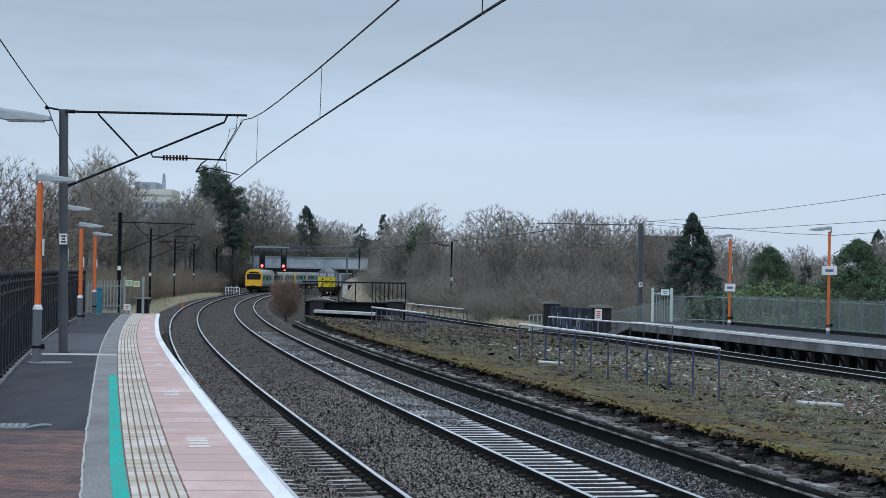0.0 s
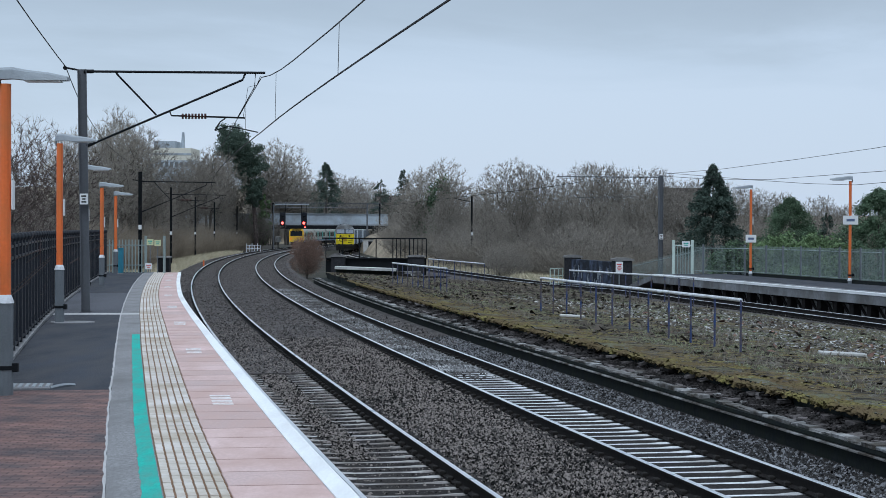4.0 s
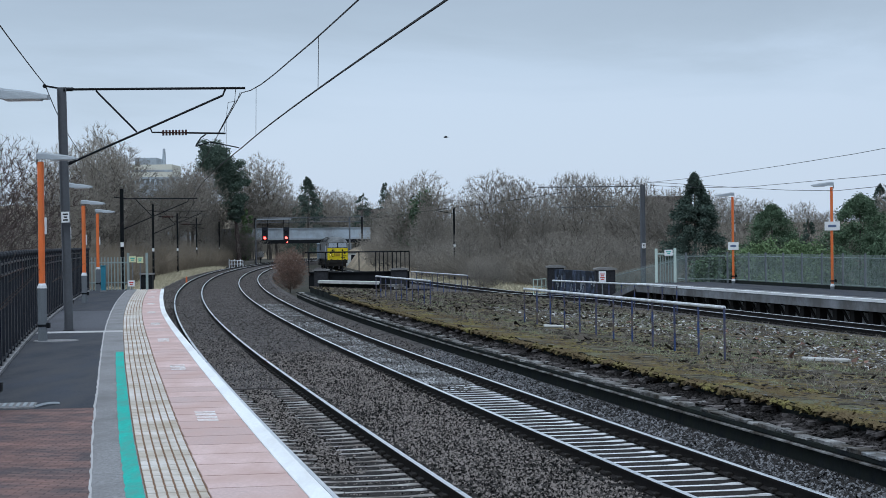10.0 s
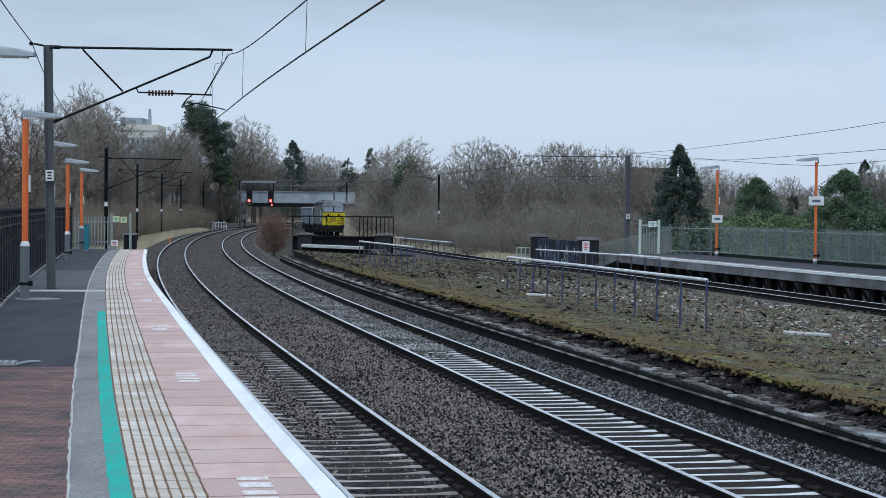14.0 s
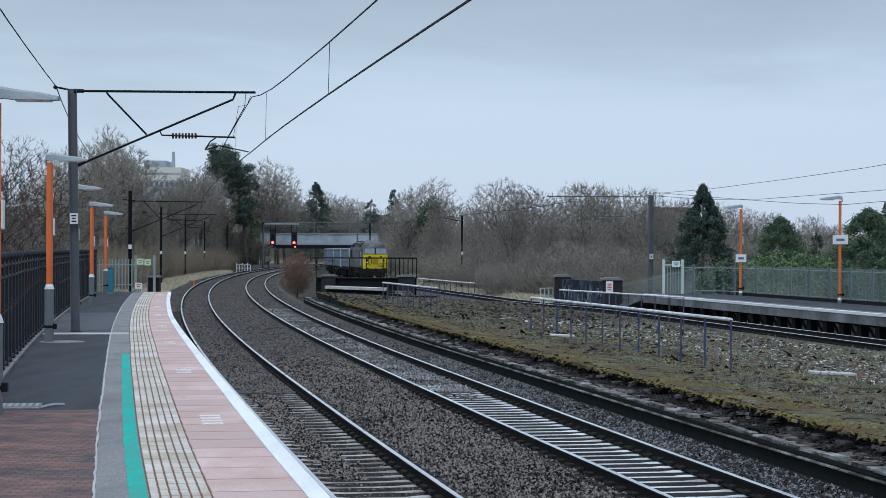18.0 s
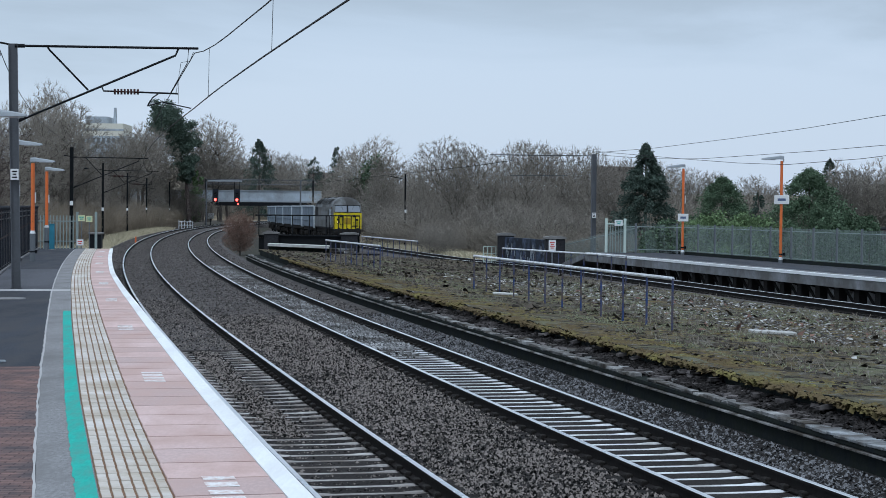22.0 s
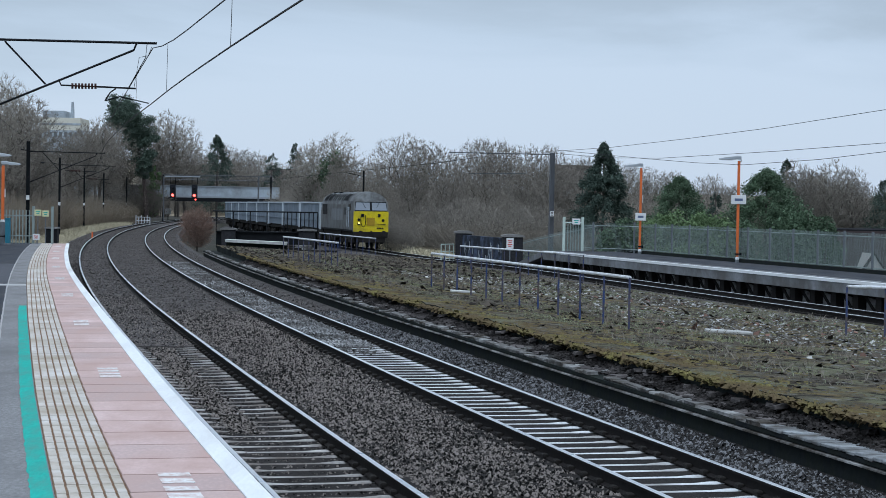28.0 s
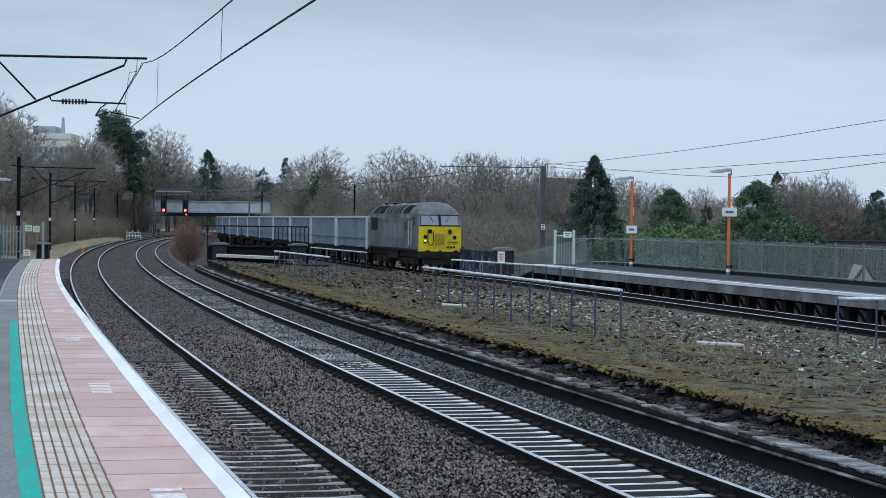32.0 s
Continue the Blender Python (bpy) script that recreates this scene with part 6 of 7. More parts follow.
def ribbons(p, q, r0, r1, seed):
    """Flat slivers, each turned at random: the finest twigs."""
    rng = np.random.default_rng(seed)
    p, q = np.asarray(p, float), np.asarray(q, float)
    a = np.cross(q - p, rng.normal(size=p.shape))
    a /= np.linalg.norm(a, axis=1, keepdims=True) + 1e-9
    r0, r1 = np.asarray(r0)[:, None], np.asarray(r1)[:, None]
    v = np.stack([p - a * r0, p + a * r0, q + a * r1, q - a * r1], 1).reshape(-1, 3)
    return v, np.arange(len(v)).reshape(-1, 4)


def slivers(p, q, r, seed):
    """Three-cornered slivers that taper to a point: twig tips."""
    rng = np.random.default_rng(seed)
    p, q = np.asarray(p, float), np.asarray(q, float)
    a = np.cross(q - p, rng.normal(size=p.shape))
    a /= np.linalg.norm(a, axis=1, keepdims=True) + 1e-9
    v = np.stack([p - a * r, p + a * r, q], 1).reshape(-1, 3)
    return v, np.arange(len(v)).reshape(-1, 3)


def bare_tree(seed, material, width=0.5, n=1100, twigs=9, low=0.2, spray=0.55, label="", name="bare_tree", category="tree", fine=0.011):
    """A ten-metre bare tree; its crown of twigs is one mesh."""
    tree = thing(name, label or "leafless winter tree with a rounded crown of fine grey-brown twigs", category)
    (p, q, r0, r1), (tp, tq) = grow(seed, width, n, twigs, low, spray)
    thick = r1 > 0.020
    v, f = sticks(p[thick], q[thick], r0[thick], r1[thick])
    mesh_arrays("trunk", v, f, M_BARK, tree, "trunk and limbs")
    thin = ~thick
    v, f = ribbons(p[thin], q[thin], r0[thin] * 1.2, r1[thin] * 1.1, seed)
    f = np.concatenate([f[:, [0, 1, 2]], f[:, [0, 2, 3]]], 0)
    w, g = slivers(tp, tq, fine, seed + 500)
    mesh_arrays("crown", np.concatenate([v, w]), np.concatenate([f, g + len(v)]), material, tree, "bare twigs")
    return tree


def leaf_cloud(rng, centres, radii, count, size):
    """Small four-cornered leaves scattered through blobs, thicker at the surface."""
    k = rng.integers(0, len(centres), count)
    d = rng.normal(size=(count, 3))
    d /= np.linalg.norm(d, axis=1, keepdims=True)
    r = rng.uniform(0.12, 1.25, count) ** 0.6
    p = np.asarray(centres)[k] + d * (np.asarray(radii)[k] * r[:, None])
    a = rng.normal(size=(count, 3))
    a /= np.linalg.norm(a, axis=1, keepdims=True)
    b = np.cross(a, rng.normal(size=(count, 3)))
    b /= np.linalg.norm(b, axis=1, keepdims=True)
    s = size * rng.uniform(0.6, 1.4, (count, 1))
    v = np.stack([p - a * s, p - b * s * 0.6, p + a * s, p + b * s * 0.6], 1).reshape(-1, 3)
    f = np.arange(count * 4).reshape(-1, 4)
    return v, f


def conifer(seed, height, half, material, label, count=9000, taper=0.9, name="conifer", tiers=150):
    tree = thing(name, label, "tree")
    rng = np.random.default_rng(seed)
    part("trunk", tube(B(), [(0, 0, 0), (0, 0, height * 0.5), (0, 0, height * 0.98)], height * 0.018, 7, r2=0.03), M_BARK, tree)
    # boughs: drooping sprays of needles on whorls
    n = tiers
    hz = rng.uniform(0.06, 1.0, n) ** 0.85
    ang = rng.uniform(0, math.tau, n)
    ln = half * (1 - hz) ** taper * rng.uniform(0.62, 1.12, n) + half * 0.03
    k = rng.integers(0, n, count)
    u = rng.uniform(0.1, 1.0, count) ** 0.55
    cx = np.cos(ang[k]) * ln[k] * u
    cy = np.sin(ang[k]) * ln[k] * u
    cz = hz[k] * height - ln[k] * u * 0.22 + rng.normal(0, height * 0.008, count)
    p = np.stack([cx, cy, cz], 1) + rng.normal(0, half * 0.045, (count, 3)) * (0.4 + 0.9 * ln[k] / half)[:, None]
    a = np.stack([np.cos(ang[k]), np.sin(ang[k]), -0.35 + 0 * u], 1) + rng.normal(0, 0.5, (count, 3))
    a /= np.linalg.norm(a, axis=1, keepdims=True)
    b = np.cross(a, rng.normal(size=(count, 3)))
    b /= np.linalg.norm(b, axis=1, keepdims=True)
    s = rng.uniform(0.05, 0.125, (count, 1)) * (height / 9.0)
    v = np.stack([p - a * s, p - b * s * 0.4, p + a * s, p + b * s * 0.4], 1).reshape(-1, 3)
    mesh_arrays("crown", v, np.arange(count * 4).reshape(-1, 4), material, tree, "needled boughs")
    return tree


def leafy(seed, half, height, material, label, count=7000, size=0.13, name="evergreen_shrub", low=0.0, column=False):
    sh = thing(name, label, "shrub" if height < 6 else "tree")
    rng = np.random.default_rng(seed)
    n = 70 if column else 30
    if column:
        z = rng.uniform(0.05, 0.96, n) * height
        w = half * (1.0 - 0.55 * (z / height) ** 2)
        c = np.stack([rng.normal(0, 0.5, n) * w, rng.normal(0, 0.5, n) * w, z], 1)
        r = np.stack([w * rng.uniform(0.2, 0.5, n)] * 2 + [height * rng.uniform(0.025, 0.06, n)], 1)
    else:
        c = np.stack([rng.uniform(-0.7, 0.7, n) * half, rng.uniform(-0.6, 0.6, n) * half, height * (low + (0.85 - low) * rng.uniform(0.05, 1, n))], 1)
        c[:, :2] *= (1.15 - 0.75 * (c[:, 2:] / height) ** 1.5)
        r = np.stack([half * rng.uniform(0.25, 0.42, n)] * 2 + [height * rng.uniform(0.12, 0.2, n)], 1)
    v, f = leaf_cloud(rng, c, r, count, size)
    part("trunk", tube(B(), [(0, 0, -0.3), (0.1, 0, height * 0.5), (0, 0.1, height * 0.85)], 0.03 * height ** 0.8, 6, r2=0.04), M_BARK, sh)
    mesh_arrays("crown", v, f, material, sh, "leaf clumps")
    return sh


def bank(name, pts, label):
    """A low earth bank: rows of (x, y, z) lines joined."""
    bm = B()
    rows_ = [[bm.verts.new(p) for p in row] for row in pts]
    for r0, r1 in zip(rows_, rows_[1:]):
        for k in range(len(r0) - 1):
            bm.faces.new((r0[k], r0[k + 1], r1[k + 1], r1[k]))
    o = part(name, bm, M_BANK, smooth=True)
    tagged(o, label, "bank", kind="structure")
    return o


def scrub(name, label, seed, spots, count, height, material, lean=0.35, thick=0.018, forks=2):
    """Undergrowth of thin stems standing at random spots (function rng, n -> xyz)."""
    rng = np.random.default_rng(seed)
    base = spots(rng, count)
    h = height * rng.uniform(0.4, 1.0, count)[:, None]
    d = rng.normal(0, lean, (count, 3))
    d[:, 2] = 1
    tip = base + d * h
    ps, qs, r0, r1 = [base], [tip], [np.full(count, thick)], [np.full(count, thick * 0.5)]
    for _ in range(forks):
        u = rng.uniform(0.3, 0.9, (count, 1))
        st = base + (tip - base) * u
        e = st + (d * 0.7 + rng.normal(0, 0.45, (count, 3))) * h * rng.uniform(0.25, 0.5, (count, 1))
        ps.append(st)
        qs.append(e)
        r0.append(np.full(count, thick * 0.7))
        r1.append(np.full(count, thick * 0.35))
    v, f = ribbons(np.concatenate(ps), np.concatenate(qs), np.concatenate(r0) * 1.3, np.concatenate(r1) * 1.3, seed)
    o = mesh_arrays(name, v, f, material)
    tagged(o, label, "undergrowth", kind="stuff")
    return o


def vegetation():
    GZ = -1.5
    # banks behind the railings, beyond the branch line and far off
    left_line = [(20, 4.6), (40, 5.0), (70, 5.4), (100, 5.6), (125, 6.8), (160, 6.6), (200, 6.6), (260, 6.8), (330, 7.0)]
    rows_ = []
    for s, d in left_line:
        p = on(MAIN, s, -d - 0.6 - 1.9 * (s < 101), 0)
        k = min(1.0, max(0.0, (s - 60) / 100))
        rows_.append([(p.x, p.y, -1.3 + fall(p.y)), (p.x - 4, p.y, 0.2 + 1.2 * k), (p.x - 9, p.y, 1.0 + 2.0 * k), (p.x - 20, p.y + 4, 1.6 + 3.4 * k), (p.x - 60, p.y + 10, 2.5 + 5.0 * k)])
    bank("embankment", rows_, "overgrown earth bank behind the railings")
    rows_ = []
    for brg, y in ((560, 380), (620, 260), (690, 205), (760, 180), (850, 165), (950, 158), (1050, 150), (1120, 150)):
        x = bearing_x(brg, y)
        rows_.append([(x, y, -1.6 + fall(y)), (x + 1.0, y + 8, 0.3), (x + 3, y + 20, 1.2), (x + 6, y + 60, 2.5)])
    bank("embankment_2", rows_, "brown earth bank beyond the branch line")
    rows_ = []
    for x in range(-220, 360, 40):
        rows_.append([(x, 475, -2.6), (x, 515, 1.5 + 2 * noise.noise(Vector((x * 0.01, 0, 0)))), (x, 560, 4.5), (x - 20, 640, 14.5 if x < -40 else 6.0), (x, 800, 15 if x < -40 else 7)])
    bank("far_hill", rows_, "wooded rising ground in the distance")

    # bare trees: kind, bearing, distance and bearing of the top
    kinds = [bare_tree(11, M_TWIG, 0.50), bare_tree(12, M_TWIG, 0.62), bare_tree(13, M_TWIG, 0.42, low=0.12), bare_tree(14, M_TWIGRED, 0.66, 430, 7, 0.12, 0.6, label="leafless tree with reddish budding twigs"), bare_tree(15, M_TWIG, 0.55, low=0.1),
             bare_tree(16, M_SCRUBTWIG, 0.95, 700, 10, 0.02, 0.75, "tangled leafless shrub in the undergrowth", "bare_shrub", "shrub"), bare_tree(17, M_SCRUBTWIG, 1.2, 700, 10, 0.0, 0.85, "low tangled bramble shrub in the undergrowth", "bare_shrub", "shrub"),
             bare_tree(18, M_TWIG, 0.7, 1100, 8, 0.3, 0.42, "leafless tree reaching over the far platform", fine=0.0045)]
    used = [False] * len(kinds)

    def plant(kind, brg, dist, ytop, zb, wide=1.0, turn=0.0):
        while brg < 480 and dist < 330 and bearing_x(brg, dist) > arc_x(MAIN, dist) - 10.0:
            dist += 4.0
        z_top = 2.45 + (385 - ytop) * dist / 3400
        h = (z_top - zb) / 10.0
        m = pose(bearing_x(brg, dist), dist, zb - 0.2, 0, 0, turn)
        t = kinds[kind]
        if used[kind]:
            t = copy_thing(t, m)
        used[kind] = True
        t.matrix_basis = m
        t.scale = (h * wide, h * wide, h)
        return t

    rnd = random.Random(21)
    near = [(3, -70, 74, 150), (3, -20, 80, 165), (3, 30, 88, 190), (3, 70, 97, 225), (3, 5, 96, 235), (4, 100, 118, 190), (4, 165, 125, 168), (2, 182, 132, 172), (0, 140, 128, 195), (1, 196, 140, 212),
            (4, 60, 125, 215), (3, -40, 110, 240), (0, 240, 160, 300), (4, 268, 175, 298), (1, 298, 185, 290), (0, 325, 190, 255), (2, 345, 205, 248), (4, 300, 170, 305), (4, 252, 150, 312), (0, 205, 150, 282), (4, 226, 165, 284), (0, 258, 175, 272), (4, 288, 180, 264),
            (1, 440, 392, 222), (1, 462, 396, 248), (2, 424, 390, 240), (1, 474, 398, 285), (1, 445, 394, 290), (0, 130, 150, 260), (4, 180, 158, 250),
            (1, 316, 196, 236), (1, 336, 202, 246), (1, 292, 190, 258), (1, 352, 208, 270), (1, 326, 194, 290), (4, 372, 206, 300), (1, 418, 388, 290), (1, 432, 392, 318), (1, 458, 400, 325), (1, 412, 386, 335), (1, 362, 200, 320), (1, 340, 198, 325)]
    for kind, brg, dist, yt in near:
        plant(kind, brg, dist, yt, -0.3 if dist < 110 else 0.8 if dist < 380 else -1.6, rnd.uniform(0.85, 1.15) * (1.1 if dist < 100 else 1.0), rnd.uniform(0, 360))
    right = [(0, 690, 222, 280), (1, 727, 215, 254), (2, 748, 208, 282), (0, 775, 205, 303), (4, 800, 200, 312), (1, 830, 195, 292), (1, 860, 190, 252), (4, 893, 188, 280), (1, 917, 184, 266), (4, 955, 182, 300), (0, 985, 178, 262),
             (2, 1012, 176, 252), (2, 1040, 178, 254), (4, 1066, 176, 276), (0, 1098, 172, 270), (4, 1128, 172, 276), (1, 1150, 180, 292), (0, 1180, 200, 290), (4, 1240, 205, 300), (0, 1262, 215, 305), (1, 1300, 230, 308), (0, 1335, 225, 316),
             (4, 1385, 245, 328), (0, 1410, 250, 322), (1, 1450, 240, 335), (4, 875, 172, 300), (0, 935, 168, 312), (4, 1000, 166, 300), (0, 1075, 164, 310), (4, 1120, 160, 312), (4, 815, 184, 318), (0, 745, 196, 318), (4, 700, 214, 315),
             (4, 1160, 160, 330), (0, 1195, 170, 335), (4, 1560, 150, 292), (2, 1590, 154, 300), (4, 1625, 150, 288), (0, 1660, 150, 300), (4, 1690, 160, 330), (0, 1740, 190, 345), (4, 1780, 200, 350), (1, 1560, 148, 304), (1, 1598, 150, 312), (1, 1640, 152, 326), (1, 1676, 156, 352), (7, 2050, 62, -200), (1, 1584, 162, 300), (1, 1612, 164, 298), (1, 1655, 166, 318)]
    for kind, brg, dist, yt in right:
        plant(kind, brg, dist, yt, -1.0, rnd.uniform(0.85, 1.15), rnd.uniform(0, 360))
    far = [(0, 505, 395, 305), (4, 532, 405, 280), (4, 548, 415, 290), (0, 572, 430, 292), (1, 592, 440, 296), (4, 612, 450, 306), (0, 632, 440, 316), (4, 655, 470, 318), (0, 678, 440, 318), (4, 560, 400, 318), (0, 590, 400, 325),
           (4, 620, 405, 332), (0, 648, 400, 335), (4, 480, 390, 318), (0, 520, 385, 325), (4, 676, 380, 335), (0, 470, 420, 300), (1, 250, 470, 302), (0, 285, 480, 300), (4, 225, 460, 300), (0, 318, 490, 275), (4, 1230, 330, 330), (0, 1290, 340, 335), (4, 1350, 330, 338), (0, 1430, 340, 342), (4, 1510, 330, 345), (0, 1120, 330, 322), (4, 1180, 330, 328), (4, 1580, 330, 345), (0, 1650, 320, 350), (4, 1720, 320, 352), (0, 1800, 320, 352), (0, 1860, 320, 350)]
    for kind, brg, dist, yt in far:
        if 455 < brg < 640:
            dist += 95
        plant(kind, brg, dist, yt, -2.2, rnd.uniform(1.0, 1.4), rnd.uniform(0, 360))

    # tangled shrubs filling the banks
    for k in range(34):
        brg = 648 + 16.2 * k + rnd.uniform(-6, 6)
        dist = float(np.interp(brg, [640, 760, 950, 1190], [238, 176, 152, 140])) + rnd.uniform(0, 12)
        plant(5 + k % 2, brg, dist, rnd.uniform(352, 385) if brg < 1120 else rnd.uniform(385, 402), -1.5, rnd.uniform(0.8, 1.2), rnd.uniform(0, 360))
        plant(5 + (k + 1) % 2, brg + 8, dist + 16, rnd.uniform(325, 355) if brg < 1120 else rnd.uniform(350, 380), -1.0, rnd.uniform(0.7, 1.0), rnd.uniform(0, 360))
    for k in range(26):
        s = 108 + 7.0 * k
        for off, up in ((rnd.uniform(9.5, 11.5), rnd.uniform(2.4, 3.6)), (rnd.uniform(12, 18), rnd.uniform(4.0, 6.0))):
            p = on(MAIN, s + rnd.uniform(-3, 3), -off, 0)
            zb = -1.2 if off < 10 else 0.3
            plant(5 + k % 2, 784 + 3400 * p.x / p.y, p.y, 385 - (zb + up - 2.45) * 3400 / p.y, zb, rnd.uniform(0.9, 1.3), rnd.uniform(0, 360))
    for k in range(12):
        brg = 440 + 22 * k
        plant(5 + k % 2, brg, 490 + rnd.uniform(0, 25), rnd.uniform(340, 356), -1.5, 1.1, rnd.uniform(0, 360))
    for k in range(16):
        brg = 1190 + 44 * k
        plant(5 + k % 2, brg, 160 + rnd.uniform(0, 25), rnd.uniform(352, 378), -2.0, 1.0, rnd.uniform(0, 360))

    for k, (brg, top) in enumerate(((335, 345), (352, 352), (368, 348), (384, 358), (398, 362), (372, 372), (388, 378), (345, 368), (402, 350), (410, 348), (419, 354), (428, 360))):
        plant(5 + k % 2, brg, 276.0 if brg < 360 else 290.0, top, -1.0, 1.0, rnd.uniform(0, 360))
    for k, (brg, top) in enumerate(((818, 410), (832, 404), (846, 403), (860, 406), (874, 412), (838, 414), (856, 416))):
        plant(6, brg, 147 + (k % 3) * 1.5, top, -1.5, 0.75, rnd.uniform(0, 360))

    # conifers and evergreens
    def stand(t, brg, dist, zb):
        t.matrix_world = pose(bearing_x(brg, dist), dist, zb, 0, 0, rnd.uniform(0, 360))

    def tall(ytop, dist, zb):
        return 2.45 + (385 - ytop) * dist / 3400 - zb

    stand(conifer(31, tall(280, 142, -2.0), 3.9, M_FIR, "tall dark conical fir behind the far platform", 42000, 0.8, tiers=170), 1214, 142, -2.0)
    stand(conifer(32, tall(336, 138, -2.5), 4.5, M_EVERGREEN, "broad green conifer behind the platform fence", 44000, 0.6, tiers=240), 1350, 138, -2.5)
    stand(conifer(33, tall(362, 150, -2.5), 1.25, M_FIR, "narrow dark conifer behind the platform fence", 6000, 0.4, tiers=140), 1415, 150, -2.5)
    stand(conifer(34, tall(322, 132, -2.5), 5.0, M_EVERGREEN, "dense dark evergreen tree behind the fence", 56000, 0.58, "evergreen_tree", 260), 1506, 132, -2.5)
    stand(leafy(35, 2.2, tall(390, 128, -2.5), M_LAUREL, "bright green laurel behind the fence", 12000, 0.09), 1345, 126, -2.5)
    stand(leafy(36, 2.0, tall(395, 126, -2.5), M_LAUREL, "mid-green shrub behind the fence", 10000, 0.09), 1390, 128, -2.5)
    stand(leafy(37, 2.4, tall(375, 128, -2.5), M_EVERGREEN, "dark green shrub behind the fence", 12000, 0.09), 1580, 128, -2.5)
    stand(leafy(38, 1.5, tall(392, 125, -2.5), M_EVERGREEN, "dark green shrub behind the fence", 9000, 0.09), 1614, 125, -2.5)
    stand(conifer(39, tall(333, 150, -2.5), 3.4, M_FIR, "dark evergreen tree beside the houses", 20000, 0.6, "evergreen_tree", 200), 1722, 150, -2.5)
    for k, brg in enumerate((1228, 1262, 1300, 1430, 1462, 1545)):
        stand(leafy(80 + k, 1.5, tall((415, 408, 402, 398, 405, 395)[k], 124, -2.5), M_LAUREL if k in (2, 3) else M_EVERGREEN, "green shrub showing through the platform fence", 5000, 0.09), brg, 124, -2.5)
    stand(conifer(40, tall(300, 158, -2.0), 1.5, M_FIR, "dark pointed conifer among bare trees", 8000, 0.45, tiers=140), 1541, 158, -2.0)
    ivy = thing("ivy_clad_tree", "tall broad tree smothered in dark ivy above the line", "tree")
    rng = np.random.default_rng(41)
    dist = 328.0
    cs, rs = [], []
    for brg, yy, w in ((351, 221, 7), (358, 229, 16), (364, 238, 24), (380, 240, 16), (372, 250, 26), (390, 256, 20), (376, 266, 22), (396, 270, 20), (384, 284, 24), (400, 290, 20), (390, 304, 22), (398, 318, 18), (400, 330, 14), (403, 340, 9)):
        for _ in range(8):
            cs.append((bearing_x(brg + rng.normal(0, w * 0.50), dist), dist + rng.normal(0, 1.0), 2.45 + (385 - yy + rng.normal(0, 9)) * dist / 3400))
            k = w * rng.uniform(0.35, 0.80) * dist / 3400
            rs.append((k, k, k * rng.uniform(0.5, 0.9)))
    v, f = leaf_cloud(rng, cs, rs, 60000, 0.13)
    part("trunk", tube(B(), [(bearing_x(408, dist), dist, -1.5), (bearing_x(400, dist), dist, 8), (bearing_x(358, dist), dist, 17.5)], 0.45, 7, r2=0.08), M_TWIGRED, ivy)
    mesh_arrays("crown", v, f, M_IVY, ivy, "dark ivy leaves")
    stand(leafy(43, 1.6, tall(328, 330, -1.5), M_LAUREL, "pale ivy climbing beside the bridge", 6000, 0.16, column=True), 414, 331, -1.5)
    stand(leafy(44, 2.4, tall(295, 214, 1.0), M_EVERGREEN, "ivy-filled crown among bare trees", 3500, 0.15), 728, 214, 1.0)
    stand(conifer(45, tall(288, 455, -2.4), 4.0, M_FIR, "distant dark pine on the skyline", 7000, 0.6, tiers=140), 667, 455, -2.4)
    stand(conifer(46, tall(306, 465, -2.4), 4.4, M_FIR, "distant dark pine on the skyline", 6000, 0.5, tiers=120), 626, 465, -2.4)
    stand(conifer(47, tall(277, 462, -2.4), 7.0, M_FIR, "distant dark conifer behind the bridge", 14000, 0.7, tiers=200), 530, 462, -2.4)
    rus = bare_tree(48, M_DEADLEAF, 0.66, 760, 20, 0.02, 1.6, "russet leafless shrub growing beside the track", "russet_shrub", "shrub")
    rus.matrix_basis = pose(bearing_x(497, 147), 147, -1.7)
    rus.scale = (0.39, 0.36, 0.345)

    # undergrowth
    def left_spots(rng, n):
        s = rng.uniform(100, 330, n)
        dd = rng.uniform(0, 1, n) ** 1.3 * 26
        cx, cy, r = MAIN
        a = np.arcsin((s - cy) / r)
        R_ = r + 7.2 + dd
        y = cy + R_ * np.sin(a)
        k = np.clip((s - 60) / 100, 0, 1)
        z = np.interp(dd, [0, 4, 9, 20], [-1.2, 0.3, 1.4, 3.0]) * k - (1 - k) * 0.5
        return np.stack([cx - R_ * np.cos(a), y, z - 0.1], 1)

    scrub("undergrowth", "dense brown leafless scrub covering the embankment", 51, left_spots, 34000, 2.4, M_SCRUB, 0.75, 0.008, 3)

    def brush_spots(rng, n):
        s = rng.uniform(150, 336, n)
        cx, cy, r = MAIN
        a = np.arcsin((s - cy) / r)
        R_ = r + 5.6 + 6.0 * rng.uniform(0, 1, n) ** 1.4
        y = cy + R_ * np.sin(a)
        return np.stack([cx - R_ * np.cos(a), y, -1.4 + 0.22 * (R_ - r - 5.6) - 0.0025 * (y - 45)], 1)

    scrub("lineside_brush", "tall brown brush on the bank beside the line", 59, brush_spots, 30000, 2.7, M_BRUSH, 0.16, 0.009, 3)

    def fence_spots(rng, n):
        s = rng.uniform(28, 112, n)
        cx, cy, r = MAIN
        a = np.arcsin((s - cy) / r)
        R_ = r + 7.3 + rng.uniform(0, 9, n)
        return np.stack([cx - R_ * np.cos(a), cy + R_ * np.sin(a), np.full(n, -0.4)], 1)

    scrub("bramble_thicket", "dark reddish bramble thicket behind the railings", 52, fence_spots, 8000, 2.5, M_TWIGRED, 0.6, 0.012)

